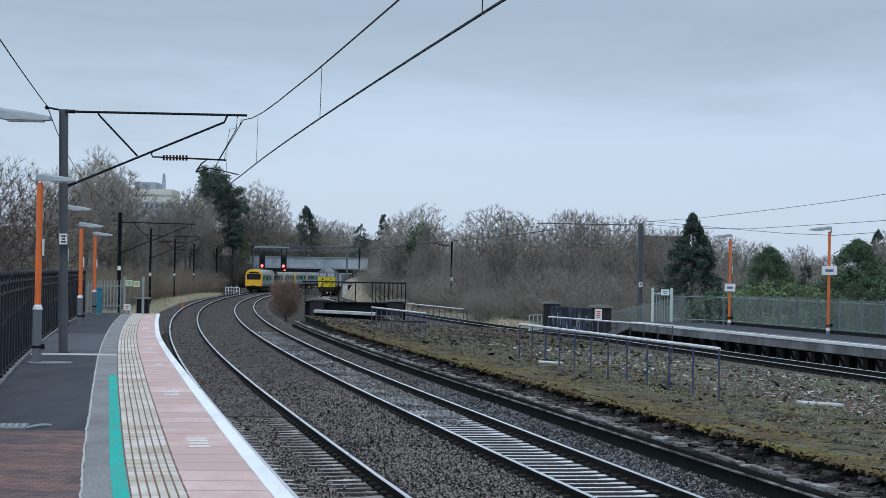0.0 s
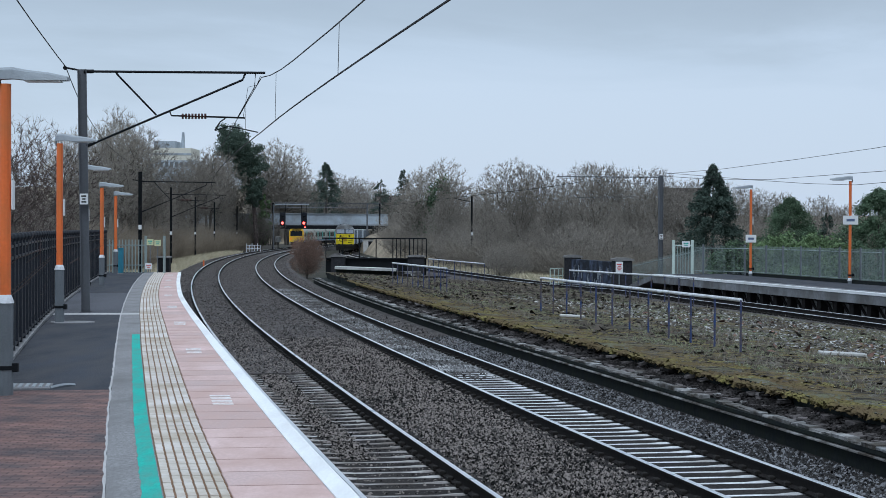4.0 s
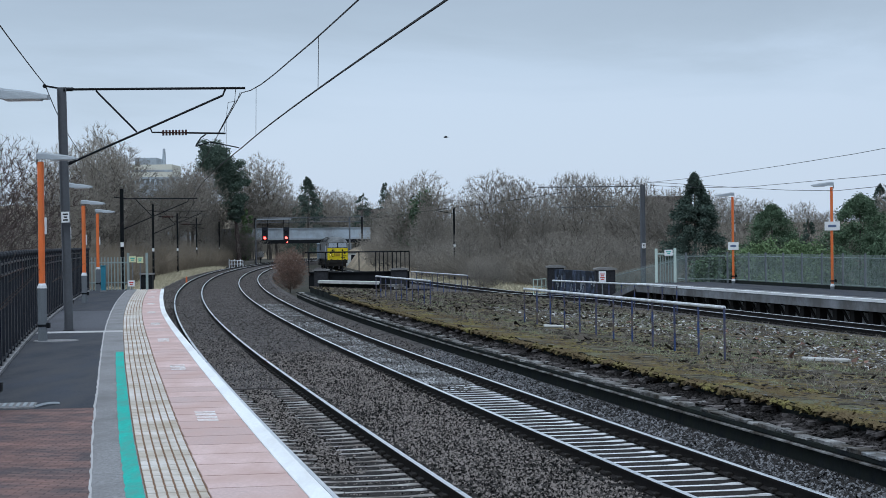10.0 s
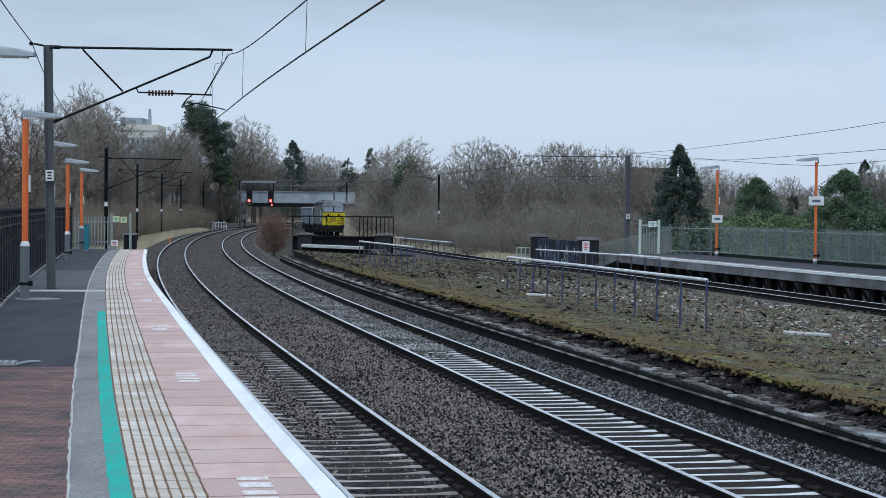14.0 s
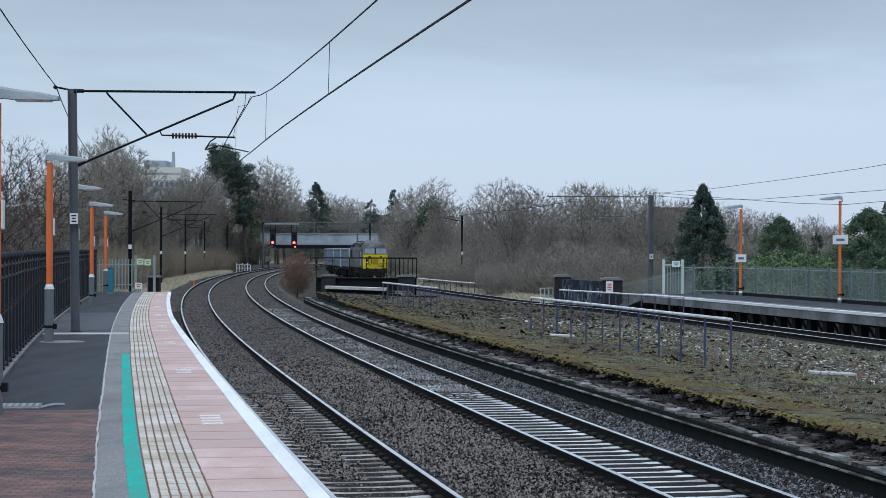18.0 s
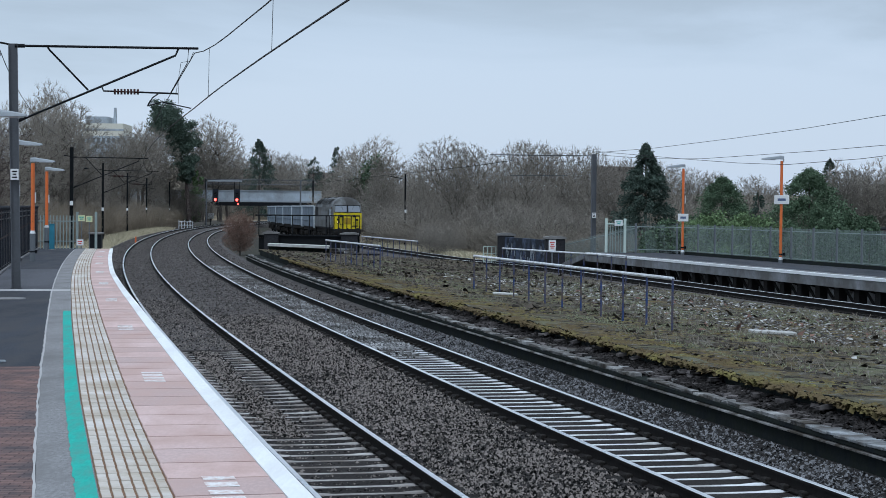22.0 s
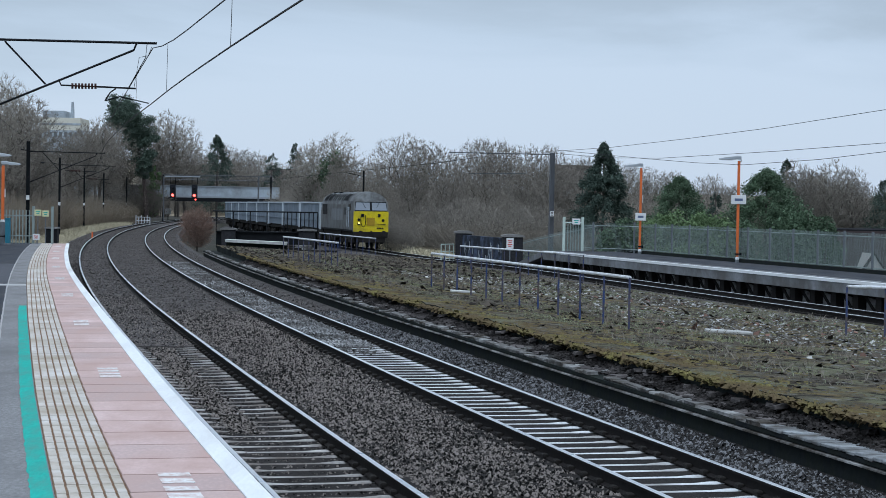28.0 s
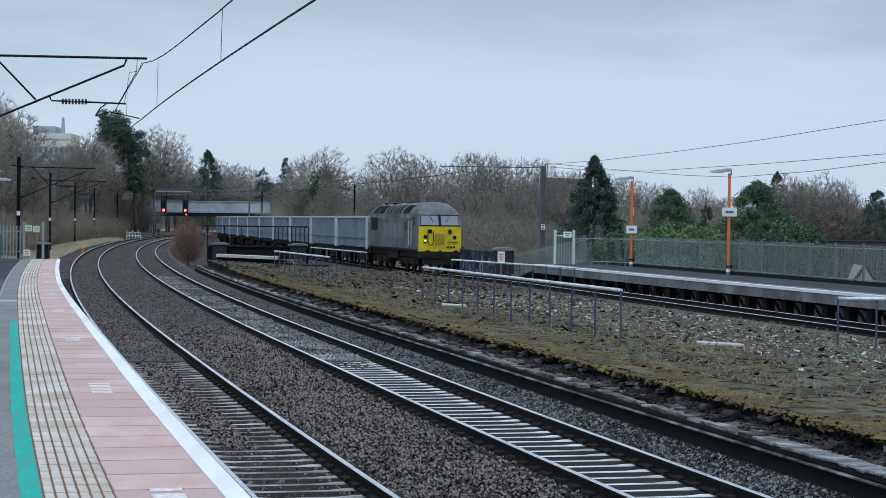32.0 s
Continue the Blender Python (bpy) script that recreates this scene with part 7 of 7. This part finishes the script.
    def right_spots(rng, n):
        brg = rng.uniform(640, 1190, n)
        dist = np.interp(brg, [640, 760, 950, 1190], [235, 172, 148, 136]) + rng.uniform(0, 1, n) ** 1.2 * 40
        y = dist
        return np.stack([(brg - 784) / 3400 * dist, y, -1.4 + rng.uniform(0, 1, n) * 0.2 + (dist - 150) * 0.015], 1)

    scrub("undergrowth_2", "dense brown scrub beyond the branch line", 53, right_spots, 34000, 1.8, M_SCRUB, 0.75, 0.008, 3)

    def far_spots(rng, n):
        brg = rng.uniform(430, 700, n)
        dist = rng.uniform(480, 540, n)
        return np.stack([(brg - 784) / 3400 * dist, dist, -1.5 + (dist - 480) * 0.05], 1)

    scrub("undergrowth_3", "distant brown scrub round the bridge", 55, far_spots, 9000, 4.5, M_SCRUB, 0.6, 0.035)

    def behind_spots(rng, n):
        brg = rng.uniform(1180, 1900, n)
        dist = rng.uniform(150, 200, n)
        return np.stack([(brg - 784) / 3400 * dist, dist, np.full(n, -2.5)], 1)

    scrub("undergrowth_4", "brown winter scrub behind the far platform", 56, behind_spots, 12000, 5.0, M_SCRUB, 0.3, 0.025)

    def verge_spots(rng, n):
        s = 104.5 + 180 * rng.uniform(0, 1, n) ** 1.5
        cx, cy, r = MAIN
        a = np.arcsin((s - cy) / r)
        R_ = r + rng.uniform(2.7, 7.0, n)
        y = cy + R_ * np.sin(a)
        return np.stack([cx - R_ * np.cos(a), y, -1.38 - 0.0025 * (y - 45)], 1)

    scrub("verge_grass", "dry yellow grass on the lineside verge", 57, verge_spots, 42000, 0.55, M_DRY, 0.5, 0.016, 1)

    def branch_verge(rng, n):
        s = rng.uniform(106, 190, n)
        cx, cy, r = SIDE
        a = np.arcsin((s - cy) / r)
        R_ = r - rng.uniform(2.6, 5.0, n)
        y = cy + R_ * np.sin(a)
        return np.stack([cx - R_ * np.cos(a), y, -1.42 - 0.0025 * (y - 45)], 1)

    scrub("verge_grass_2", "dry pale grass beside the branch line", 58, branch_verge, 9000, 0.5, M_DRY, 0.5, 0.02, 1)


# ---- houses past the far platform ----
M_ROOFTILE = mat("brown_roof_tiles", (0.036, 0.028, 0.029), 0.85, vary=0.25, scale=0.8, fine=5, bump=0.3)
M_RENDER = mat("white_render", (0.42, 0.42, 0.41), 0.8, vary=0.08)
M_REDBRICK = mat("red_brick", (0.16, 0.062, 0.048), 0.9, vary=0.25, scale=1, fine=10, bump=0.2)


def houses():
    ho = thing("house", "tile-roofed house with white gable dormers below the platform", "house")
    y = 128.0
    x0, x1 = bearing_x(1648, y), bearing_x(1800, y)
    ridge, eave, yb = 0.98, -2.6, y + 7
    bm = B()
    a = [bm.verts.new(v) for v in ((x0 - 1.4, y - 0.4, eave), (x1, y - 0.4, eave), (x1, y + 3.5, ridge), (x0 + 0.2, y + 3.5, ridge))]
    b = [bm.verts.new(v) for v in ((x0 - 1.4, yb + 0.4, eave), (x1, yb + 0.4, eave))]
    bm.faces.new(a)
    bm.faces.new((a[3], a[2], b[1], b[0]))
    bm.faces.new((a[0], a[3], b[0]))
    part("roof", bm, M_ROOFTILE, ho, "brown tiled roof")
    part("ridge_tiles", tube(B(), [(x0 + 0.2, y + 3.5, ridge), (x1, y + 3.5, ridge)], 0.12, 6), M_SOOTBRICK, ho)
    part("wall", box(B(), x0 - 0.9, x1, y + 0.1, yb, -7, eave), M_RENDER, ho, "white rendered wall")
    for brg in (1703, 1816):
        xc = bearing_x(brg, y - 1.2)
        bm = B()
        v = [bm.verts.new(p) for p in ((xc - 1.35, y - 1.2, eave), (xc + 1.35, y - 1.2, eave), (xc, y - 1.2, -0.55))]
        w = [bm.verts.new(p) for p in ((xc - 1.35, y + 2.5, eave), (xc + 1.35, y + 2.5, eave), (xc, y + 2.5, -0.55))]
        bm.faces.new(v)
        for k in range(3):
            bm.faces.new((v[k], v[(k + 1) % 3], w[(k + 1) % 3], w[k]))
        g = part("gable", bm, M_RENDER, ho, "white gable")
        for sx in (-1, 1):
            part("bargeboard", tube(B(), [(xc, y - 1.26, -0.5), (xc + sx * 1.55, y - 1.26, eave - 0.2)], 0.1, 4), M_ROOFTILE, g)
        wi = part("window", box(B(), xc - 0.42, xc + 0.42, y - 1.26, y - 1.2, -2.3, -1.65), M_DARKGLASS, g)
        part("frame", box(B(), xc - 0.03, xc + 0.03, y - 1.29, y - 1.26, -2.3, -1.65), M_WHITEMETAL, wi)
    part("chimney", box(B(), bearing_x(1770, y + 3), bearing_x(1770, y + 3) + 2.2, y + 3, y + 3.8, -0.5, 1.0), M_REDBRICK, ho, "red brick stack")
    h2 = thing("house", "red brick house glimpsed among the trees", "house")
    part("wall", box(B(), -3, 3, 0, 6, -3, 5.2), M_REDBRICK, h2)
    bm = B()
    v = [bm.verts.new(p) for p in ((-3.3, -0.2, 5.2), (3.3, -0.2, 5.2), (3.3, 3, 8.0), (-3.3, 3, 8.0), (-3.3, 6.2, 5.2), (3.3, 6.2, 5.2))]
    bm.faces.new((v[0], v[1], v[2], v[3]))
    bm.faces.new((v[3], v[2], v[5], v[4]))
    bm.faces.new((v[0], v[3], v[4]))
    bm.faces.new((v[1], v[5], v[2]))
    part("roof", bm, M_ROOFTILE, h2)
    for x in (-1.8, 0.4):
        part("window", box(B(), x, x + 1.2, -0.06, 0, 3.2, 4.6), M_SIGNWHITE, h2)
    h2.matrix_world = pose(bearing_x(1168, 250), 250, -0.5)
    tw = thing("office_block", "pale concrete tower block in the far distance", "building")
    yy = 420.0
    part("tower", box(B(), bearing_x(1838, yy), bearing_x(1900, yy), yy, yy + 12, -5, 2.45 + 42 * yy / 3400), M_BRIDGE, tw)
    for k in range(5):
        z = 2.45 + (36 - 8 * k) * yy / 3400
        part("window_band", box(B(), bearing_x(1840, yy), bearing_x(1898, yy), yy - 0.08, yy, z - 0.35, z + 0.2), M_STEELDARK, tw)
    wh = thing("hillside_house", "white house glimpsed on the far hillside", "house")
    part("wall", box(B(), -3.5, 3.5, 0, 6, 0, 5.0), M_RENDER, wh)
    part("roof", sweep(B(), [lambda u, z, x=x: (x, 3 + u, z) for x in (-3.8, 3.8)], [(-3.4, 5.0), (0, 7.4), (3.4, 5.0)]), M_ROOFTILE, wh)
    for x in (-2.0, 1.0):
        part("window", box(B(), x, x + 1.2, -0.06, 0, 2.6, 4.0), M_STEELDARK, wh)
    wh.matrix_world = pose(bearing_x(640, 520), 520, 2.45 + 60 * 520 / 3400 - 8.6)


# ---- paving pieces, stones and moss: built last ----
M_WORNWHITE = mat("worn_stencil_paint", (0.80, 0.80, 0.81), 0.8, vary=0.12, scale=6, fine=40, dirt=(0.60, 0.46, 0.44), dirt_amount=0.25, dirt_scale=9)


def paving():
    # pink coping slabs
    bm = B()
    sweep(bm, [lambda u, z, y=y: (u, y, z) for y in (-0.488, 0.488)], [(-0.78, -0.08), (-0.78, -0.006), (-0.774, 0.0), (-0.006, 0.0), (0.0, -0.006), (0.0, -0.08)])
    me = bpy.data.meshes.new("coping_slab")
    bm.to_mesh(me)
    bm.free()
    me.materials.append(M_COPING)
    s = -7.0
    while s < S1 - 0.5:
        o = new("coping_slab", me)
        d0, d1 = plat_d(s, 0.152), tactile_d(s) + 0.012
        o.parent, o.matrix_local = platform, frame_on(MAIN, s, d0, 0.0) @ Matrix.Diagonal(((d0 - d1) / 0.78, 1, 1, 1))
        s += 1.0
    strip("slab_bed", M_GROOVE, 0.155, 1.512, S0, S1, -0.022, label="dirty bedding under the slabs")
    # buff tactile slabs, each with six raised ribs
    bm = B()
    box(bm, -0.600, 0.0, -0.228, 0.228, -0.06, -0.010, mi=1)
    for k in range(6):
        x0 = -0.598 + 0.0995 * k
        box(bm, x0 + 0.012, x0 + 0.088, -0.220, 0.220, -0.010, 0.002)
    me = bpy.data.meshes.new("tactile_slab")
    bm.to_mesh(me)
    bm.free()
    me.materials.append(M_TACTILE)
    me.materials.append(M_GROOVE)
    s = -7.18
    while s < S1 - 0.3:
        o = new("tactile_slab", me)
        o.parent, o.matrix_local = platform, frame_on(MAIN, s, tactile_d(s), 0.0)
        s += 0.46
    # white stencilled marks on the coping
    for s in (16.9, 27.2, 37.5, 47.8, 57.6, 67.4, 77.2, 87.0, 96.5):
        bm = B()
        for j in range(4):
            y = -0.80 + 0.42 * j
            box(bm, -0.15 + 0.01 * j, 0.13 + 0.012 * j, y, y + (0.27, 0.22, 0.27, 0.2)[j], 0.0, 0.004)
        mk = part("painted_mark", bm, M_WORNWHITE, platform, "worn white stencilled mark, illegible")
        mk.matrix_local = frame_on(MAIN, s, tactile_d(s) + 0.40 * (edge_d(s) - tactile_d(s)), 0.0025)
    # ragged pale mortar where concrete meets tarmac, and the brown joint behind the coping
    bm = B()
    rnd = random.Random(4)
    sts = []
    n = 320
    for i in range(n + 1):
        s = 8.0 + (100.0 - 8.0) * i / n
        w, o_ = 0.006 + 0.008 * rnd.random(), 0.012 * noise.noise(Vector((s * 0.7, 1, 0))) + 0.010 * rnd.random()
        sts.append((lambda s, w, o_: lambda u, z: plat(s, 2.165 + (o_ + u * w) * 1.3, z))(s, w, o_))
    sweep(bm, sts, [(-1, -0.02), (-1, 0.005), (1, 0.005), (1, -0.02)])
    part("mortar_seam", bm, M_CAPPALE, platform, "ragged pale mortar seam")


def scatter_stones(name, label, material, seed, count, place, size, flat=0.7, kind="stuff", category="ballast", tilt=0.45):
    """Angular stones: low broken lumps with an off-centre top, joined in one mesh."""
    rng = np.random.default_rng(seed)
    base = np.array([(-1, -1, -0.6), (1, -1, -0.6), (1, 1, -0.6), (-1, 1, -0.6), (-0.45, -0.1, 1), (0.45, 0.1, 1)], float) * 0.5
    p = place(rng, count)
    n = len(p)
    sz = size * rng.uniform(0.5, 1.4, (n, 1, 1)) * np.concatenate([rng.uniform(0.7, 1.3, (n, 1, 2)), rng.uniform(0.5, 1.0, (n, 1, 1)) * flat / 0.7], 2)
    v = (base[None] + rng.uniform(-0.2, 0.2, (n, 6, 3))) * sz
    a = rng.uniform(0, math.tau, n)
    tx, ty = rng.normal(0, tilt, n), rng.normal(0, tilt, n)
    c, s = np.cos(a), np.sin(a)
    x, y, z = v[..., 0], v[..., 1], v[..., 2]
    z2 = z + x * tx[:, None] + y * ty[:, None]
    xr, yr = x * c[:, None] - y * s[:, None], x * s[:, None] + y * c[:, None]
    V = np.stack([xr, yr, z2], 2) + p[:, None, :]
    q = np.array([(0, 1, 5), (0, 5, 4), (1, 2, 5), (2, 3, 4), (2, 4, 5), (3, 0, 4)])
    F = (np.arange(n)[:, None, None] * 6 + q[None]).reshape(-1, 3)
    o = mesh_arrays(name, V.reshape(-1, 3), F, material)
    tagged(o, label, category, kind=kind)
    return o


def main_xyz(s, d, z):
    cx, cy, r = MAIN
    a = np.arcsin((s - cy) / r)
    y = cy + (r - d) * np.sin(a)
    return np.stack([cx - (r - d) * np.cos(a), y, z - 0.0025 * np.maximum(0, y - 45)], 1)


M_OLDBRICK = mat("weathered_brick_rubble", (0.19, 0.115, 0.095), 0.9, vary=0.4, scale=1, fine=10, bump=0.2, island=1.0)
M_MOSSBROWN = mat("brown_moss", (0.200, 0.155, 0.090), 0.95, vary=0.5, scale=0.8, fine=14, bump=0.8, bump_dist=0.04, dirt=(0.185, 0.190, 0.105), dirt_amount=0.5, dirt_scale=0.7, spec=0.1, island=0.5)
M_STONESDARK = mat("sooty_ballast_stone", (0.108, 0.110, 0.118), 0.9, vary=0.9, scale=0.6, fine=9, bump=0.2, island=1.4, spec=0.2)
M_STONESFAR = mat("dusty_ballast_stone", (0.098, 0.089, 0.086), 0.9, vary=0.6, scale=0.6, fine=9, bump=0.2, island=0.9, spec=0.2)
M_PALESTONE = mat("pale_fresh_stone", (0.27, 0.275, 0.285), 0.9, vary=0.6, scale=0.6, fine=9, bump=0.2, island=1.2, dirt=(0.05, 0.048, 0.046), dirt_amount=0.35, dirt_scale=0.5, spec=0.2)


def stones():
    (bu, bz), (fu, fz) = (np.array(b[1:-1]).T for b in (MAIN_BED, FULL_BED))

    def bed(s0, s1, d0, d1):
        def place(rng, n):
            s = s0 + (s1 - s0) * rng.uniform(0, 1, n) ** 1.25
            d = rng.uniform(d0, d1, n)
            keep = np.ones(n, bool)
            for c in (TRACK_1 - HALF, TRACK_1 + HALF, TRACK_2 - HALF, TRACK_2 + HALF):
                keep &= np.abs(d - c) > 0.10
            for c in (TRACK_1, TRACK_2):
                off = np.abs((s + 8.0) / 0.60 - np.round((s + 8.0) / 0.60)) * 0.60
                keep &= ~((np.abs(d - c) < 1.25) & (off < 0.17) & (s < OPEN_END))
            s, d = s[keep], d[keep]
            return main_xyz(s, d, np.where(s < OPEN_END, np.interp(d, bu, bz), np.interp(d, fu, fz)) + rng.uniform(-0.02, 0.012, len(s)) + np.where(s < OPEN_END, 0.0, 0.014))
        return place

    scatter_stones("ballast_stones", "loose angular ballast stones between the tracks", M_STONES, 61, 62000, bed(17, 60, 0.95, 3.6), 0.036, 0.9, tilt=0.5)
    scatter_stones("ballast_stones_2", "loose ballast among the near track's sleepers", M_STONES, 62, 22000, bed(18, 70, -2.0, 0.8), 0.028, tilt=0.4)
    scatter_stones("ballast_stones_4", "dark ballast along the old platform wall", M_STONESDARK, 64, 20000, bed(18, 60, 5.5, 6.6), 0.038, tilt=0.55)
    scatter_stones("ballast_stones_5", "loose ballast further along the tracks", M_STONESFAR, 65, 60000, bed(56, 250, -2.3, 6.4), 0.055)
    scatter_stones("ballast_stones_6", "ballast heaped over the middle of the near track", M_STONES, 78, 9000, lambda rng, n: main_xyz(rng.uniform(29.5, 48, n), rng.normal(-0.16, 0.13, n), rng.uniform(-1.185, -1.15, n)), 0.036)
    scatter_stones("pale_ballast", "pale fresh ballast filling the far track", M_PALESTONE, 74, 11000, bed(44, 110, 3.78, 5.2), 0.06)

    def heap_spots(rng, n):
        d = rng.uniform(6.95, 7.36, n)
        return main_xyz(rng.uniform(14, 95, n), d, -0.67 + (d - 6.95) * 0.30 + rng.uniform(-0.02, 0.03, n))

    def waste(q0, q1, s0, s1, lift=0.0):
        def place(rng, n):
            s = s0 + (s1 - s0) * rng.uniform(0, 1, n)
            q = rng.uniform(q0, q1, n)
            return np.array([derelict(a, b, lift) for a, b in zip(s, q)])
        return place

    scatter_stones("rubble", "broken brick, slate and concrete rubble on the old platform", M_RUBBLE, 66, 6500, waste(0.42, 0.97, 16, 85, 0.01), 0.07, 0.3, category="rubble", tilt=0.2)
    scatter_stones("pale_rubble", "pale broken slabs lying among the weeds", M_PALECONC, 67, 240, waste(0.3, 0.93, 18, 80, 0.02), 0.10, 0.2, category="rubble")
    scatter_stones("brick_rubble", "broken red bricks scattered on the old platform", M_OLDBRICK, 71, 200, waste(0.3, 0.95, 18, 70, 0.02), 0.11, 0.35, category="rubble")
    scatter_stones("dark_rubble", "dark broken timber and stone", M_CLOD, 68, 900, waste(0.1, 0.97, 16, 118, 0.015), 0.15, 0.25, category="rubble")
    scatter_stones("rubble_2", "stones and spoil at the far end of the old platform", M_CLOD, 75, 3500, waste(0.0, 1.0, 76, 118, 0.0), 0.12, 0.25, category="rubble")
    scatter_stones("timber_litter", "dark broken timber at the far end of the old platform", M_CLOD, 76, 600, waste(0.0, 1.0, 84, 118, 0.02), 0.2, 0.3, category="rubble", tilt=0.2)
    scatter_stones("ledge_debris", "crumbled brick and mortar lying on the ledge", M_CRUMBLE, 77, 22000, heap_spots, 0.055, 0.45, category="rubble", tilt=0.2)
    # moss cushions along the edge and weeds
    scatter_stones("moss", "yellow-green moss cushions along the platform edge", M_MOSSY, 69, 26000, waste(-0.008, 0.12, 14, 100, -0.01), 0.07, 0.4, category="moss", tilt=0.15)
    scatter_stones("moss_patches", "brown and olive moss patches across the surface", M_MOSSY, 72, 5000, waste(0.06, 0.32, 14, 115, -0.02), 0.14, 0.2, category="moss", tilt=0.05)

    scatter_stones("brown_moss", "brown and rust-coloured moss spreading over the old platform", M_MOSSBROWN, 79, 24000, waste(0.03, 0.72, 14, 117, -0.02), 0.11, 0.22, category="moss", tilt=0.04)
    scatter_stones("hanging_moss", "moss hanging over the crumbled edge", M_MOSSY, 80, 7000, lambda rng, n: main_xyz(rng.uniform(14, 95, n), rng.uniform(7.26, 7.42, n), rng.uniform(-0.42, -0.35, n)), 0.07, 0.45, category="moss")
    scatter_stones("soil_clods", "dark soil and gravel on the old platform", M_CLOD, 81, 14000, waste(0.05, 0.95, 16, 110, 0.005), 0.10, 0.25, category="rubble", tilt=0.2)

    def weeds(q0, q1, s0, s1):
        def spots(rng, n):
            c = rng.uniform(0, 1, (90, 2))
            k = rng.integers(0, 90, n)
            s = s0 + (s1 - s0) * np.clip(c[k, 0] + rng.normal(0, 0.02, n), 0, 1)
            q = q0 + (q1 - q0) * np.clip(c[k, 1] + rng.normal(0, 0.03, n), 0, 1)
            return np.array([derelict(a, b, -0.02) for a, b in zip(s, q)])
        return spots

    scrub("weeds", "tufts of rough grass and weeds on the old platform", 70, weeds(0.1, 0.98, 17, 112), 20000, 0.075, M_GRASS, 0.8, 0.006, 2)
    scrub("dry_weeds", "dry brown weed stalks on the old platform", 73, weeds(0.1, 0.98, 17, 117), 4500, 0.16, M_SCRUB, 0.6, 0.008, 2)
    for s, q, w, l in ((44.0, 0.42, 0.35, 1.1), (34.0, 0.5, 0.3, 0.9), (61.0, 0.25, 0.3, 0.8), (38.5, 0.74, 0.4, 0.7), (29.0, 0.62, 0.35, 1.2)):
        sl = thing("broken_slab", "pale broken concrete slab lying in the moss", "slab")
        part("piece", box(B(), -l / 2, l / 2, -w / 2, w / 2, 0, 0.07, bevel=0.015), M_PALECONC, sl)
        sl.matrix_world = Matrix.Translation(derelict(s, q, 0.02)) @ pose(0, 0, 0, 2, 3, 20 * q)


def motions():
    times = (0.0, 2.0, 4.0, 6.0, 8.0, 10.0, 12.0, 14.0, 16.0, 18.0, 20.0, 22.0, 24.0, 26.0, 28.0, 30.0, 32.0)
    walk(LOCO, [(t, rail_pose(BRANCH, loco_at(t), 0.0)) for t in times])
    for k, w in enumerate(WAGONS):
        walk(w, [(t, rail_pose(BRANCH, loco_at(t) + 17.4 + WAGON * k, 0.0)) for t in times])
    for k, c in enumerate(CARS):
        walk(c, [(t, rail_pose(MAIN, s + 23.0 * k, 0.0)) for t, s in ((0.0, 311.0), (3.0, 344.0), (6.0, 381.0), (7.5, 409.0), (9.0, 446.0), (12.0, 520.0), (16.0, 600.0), (24.0, 640.0), (32.0, 660.0))])
    flight = ((0.0, 1095, 345), (7.5, 1095, 345), (8.3, 1062, 268), (8.6, 1040, 255), (9.0, 958, 216), (9.5, 868, 197), (10.0, 775, 208), (10.5, 678, 238), (11.0, 563, 272), (12.0, 330, 318), (12.6, 225, 330), (32.0, 225, 330))
    walk(BIRD, [(t, pose(bearing_x(b, 196.0), 196.0, 2.45 + (385 - e) * 196.0 / 3400, 0, 0, 180)) for t, b, e in flight])


tracks()
derelict_surface()
left_lamps()
left_fence()
overhead_line()
handrails()
parapets()
right_platform()
end_of_platform()
road_bridge()
LOCO = locomotive()
first = wagon()
WAGONS = [first] + [copy_thing(first, Matrix()) for _ in range(12)]
tail = unit_car(True, False)
mid = unit_car(False, False)
lead = unit_car(False, True)
CARS = [tail, mid, lead, copy_thing(tail, Matrix()), copy_thing(mid, Matrix()), copy_thing(lead, Matrix())]
BIRD = crow()
houses()
vegetation()
paving()
stones()
motions()
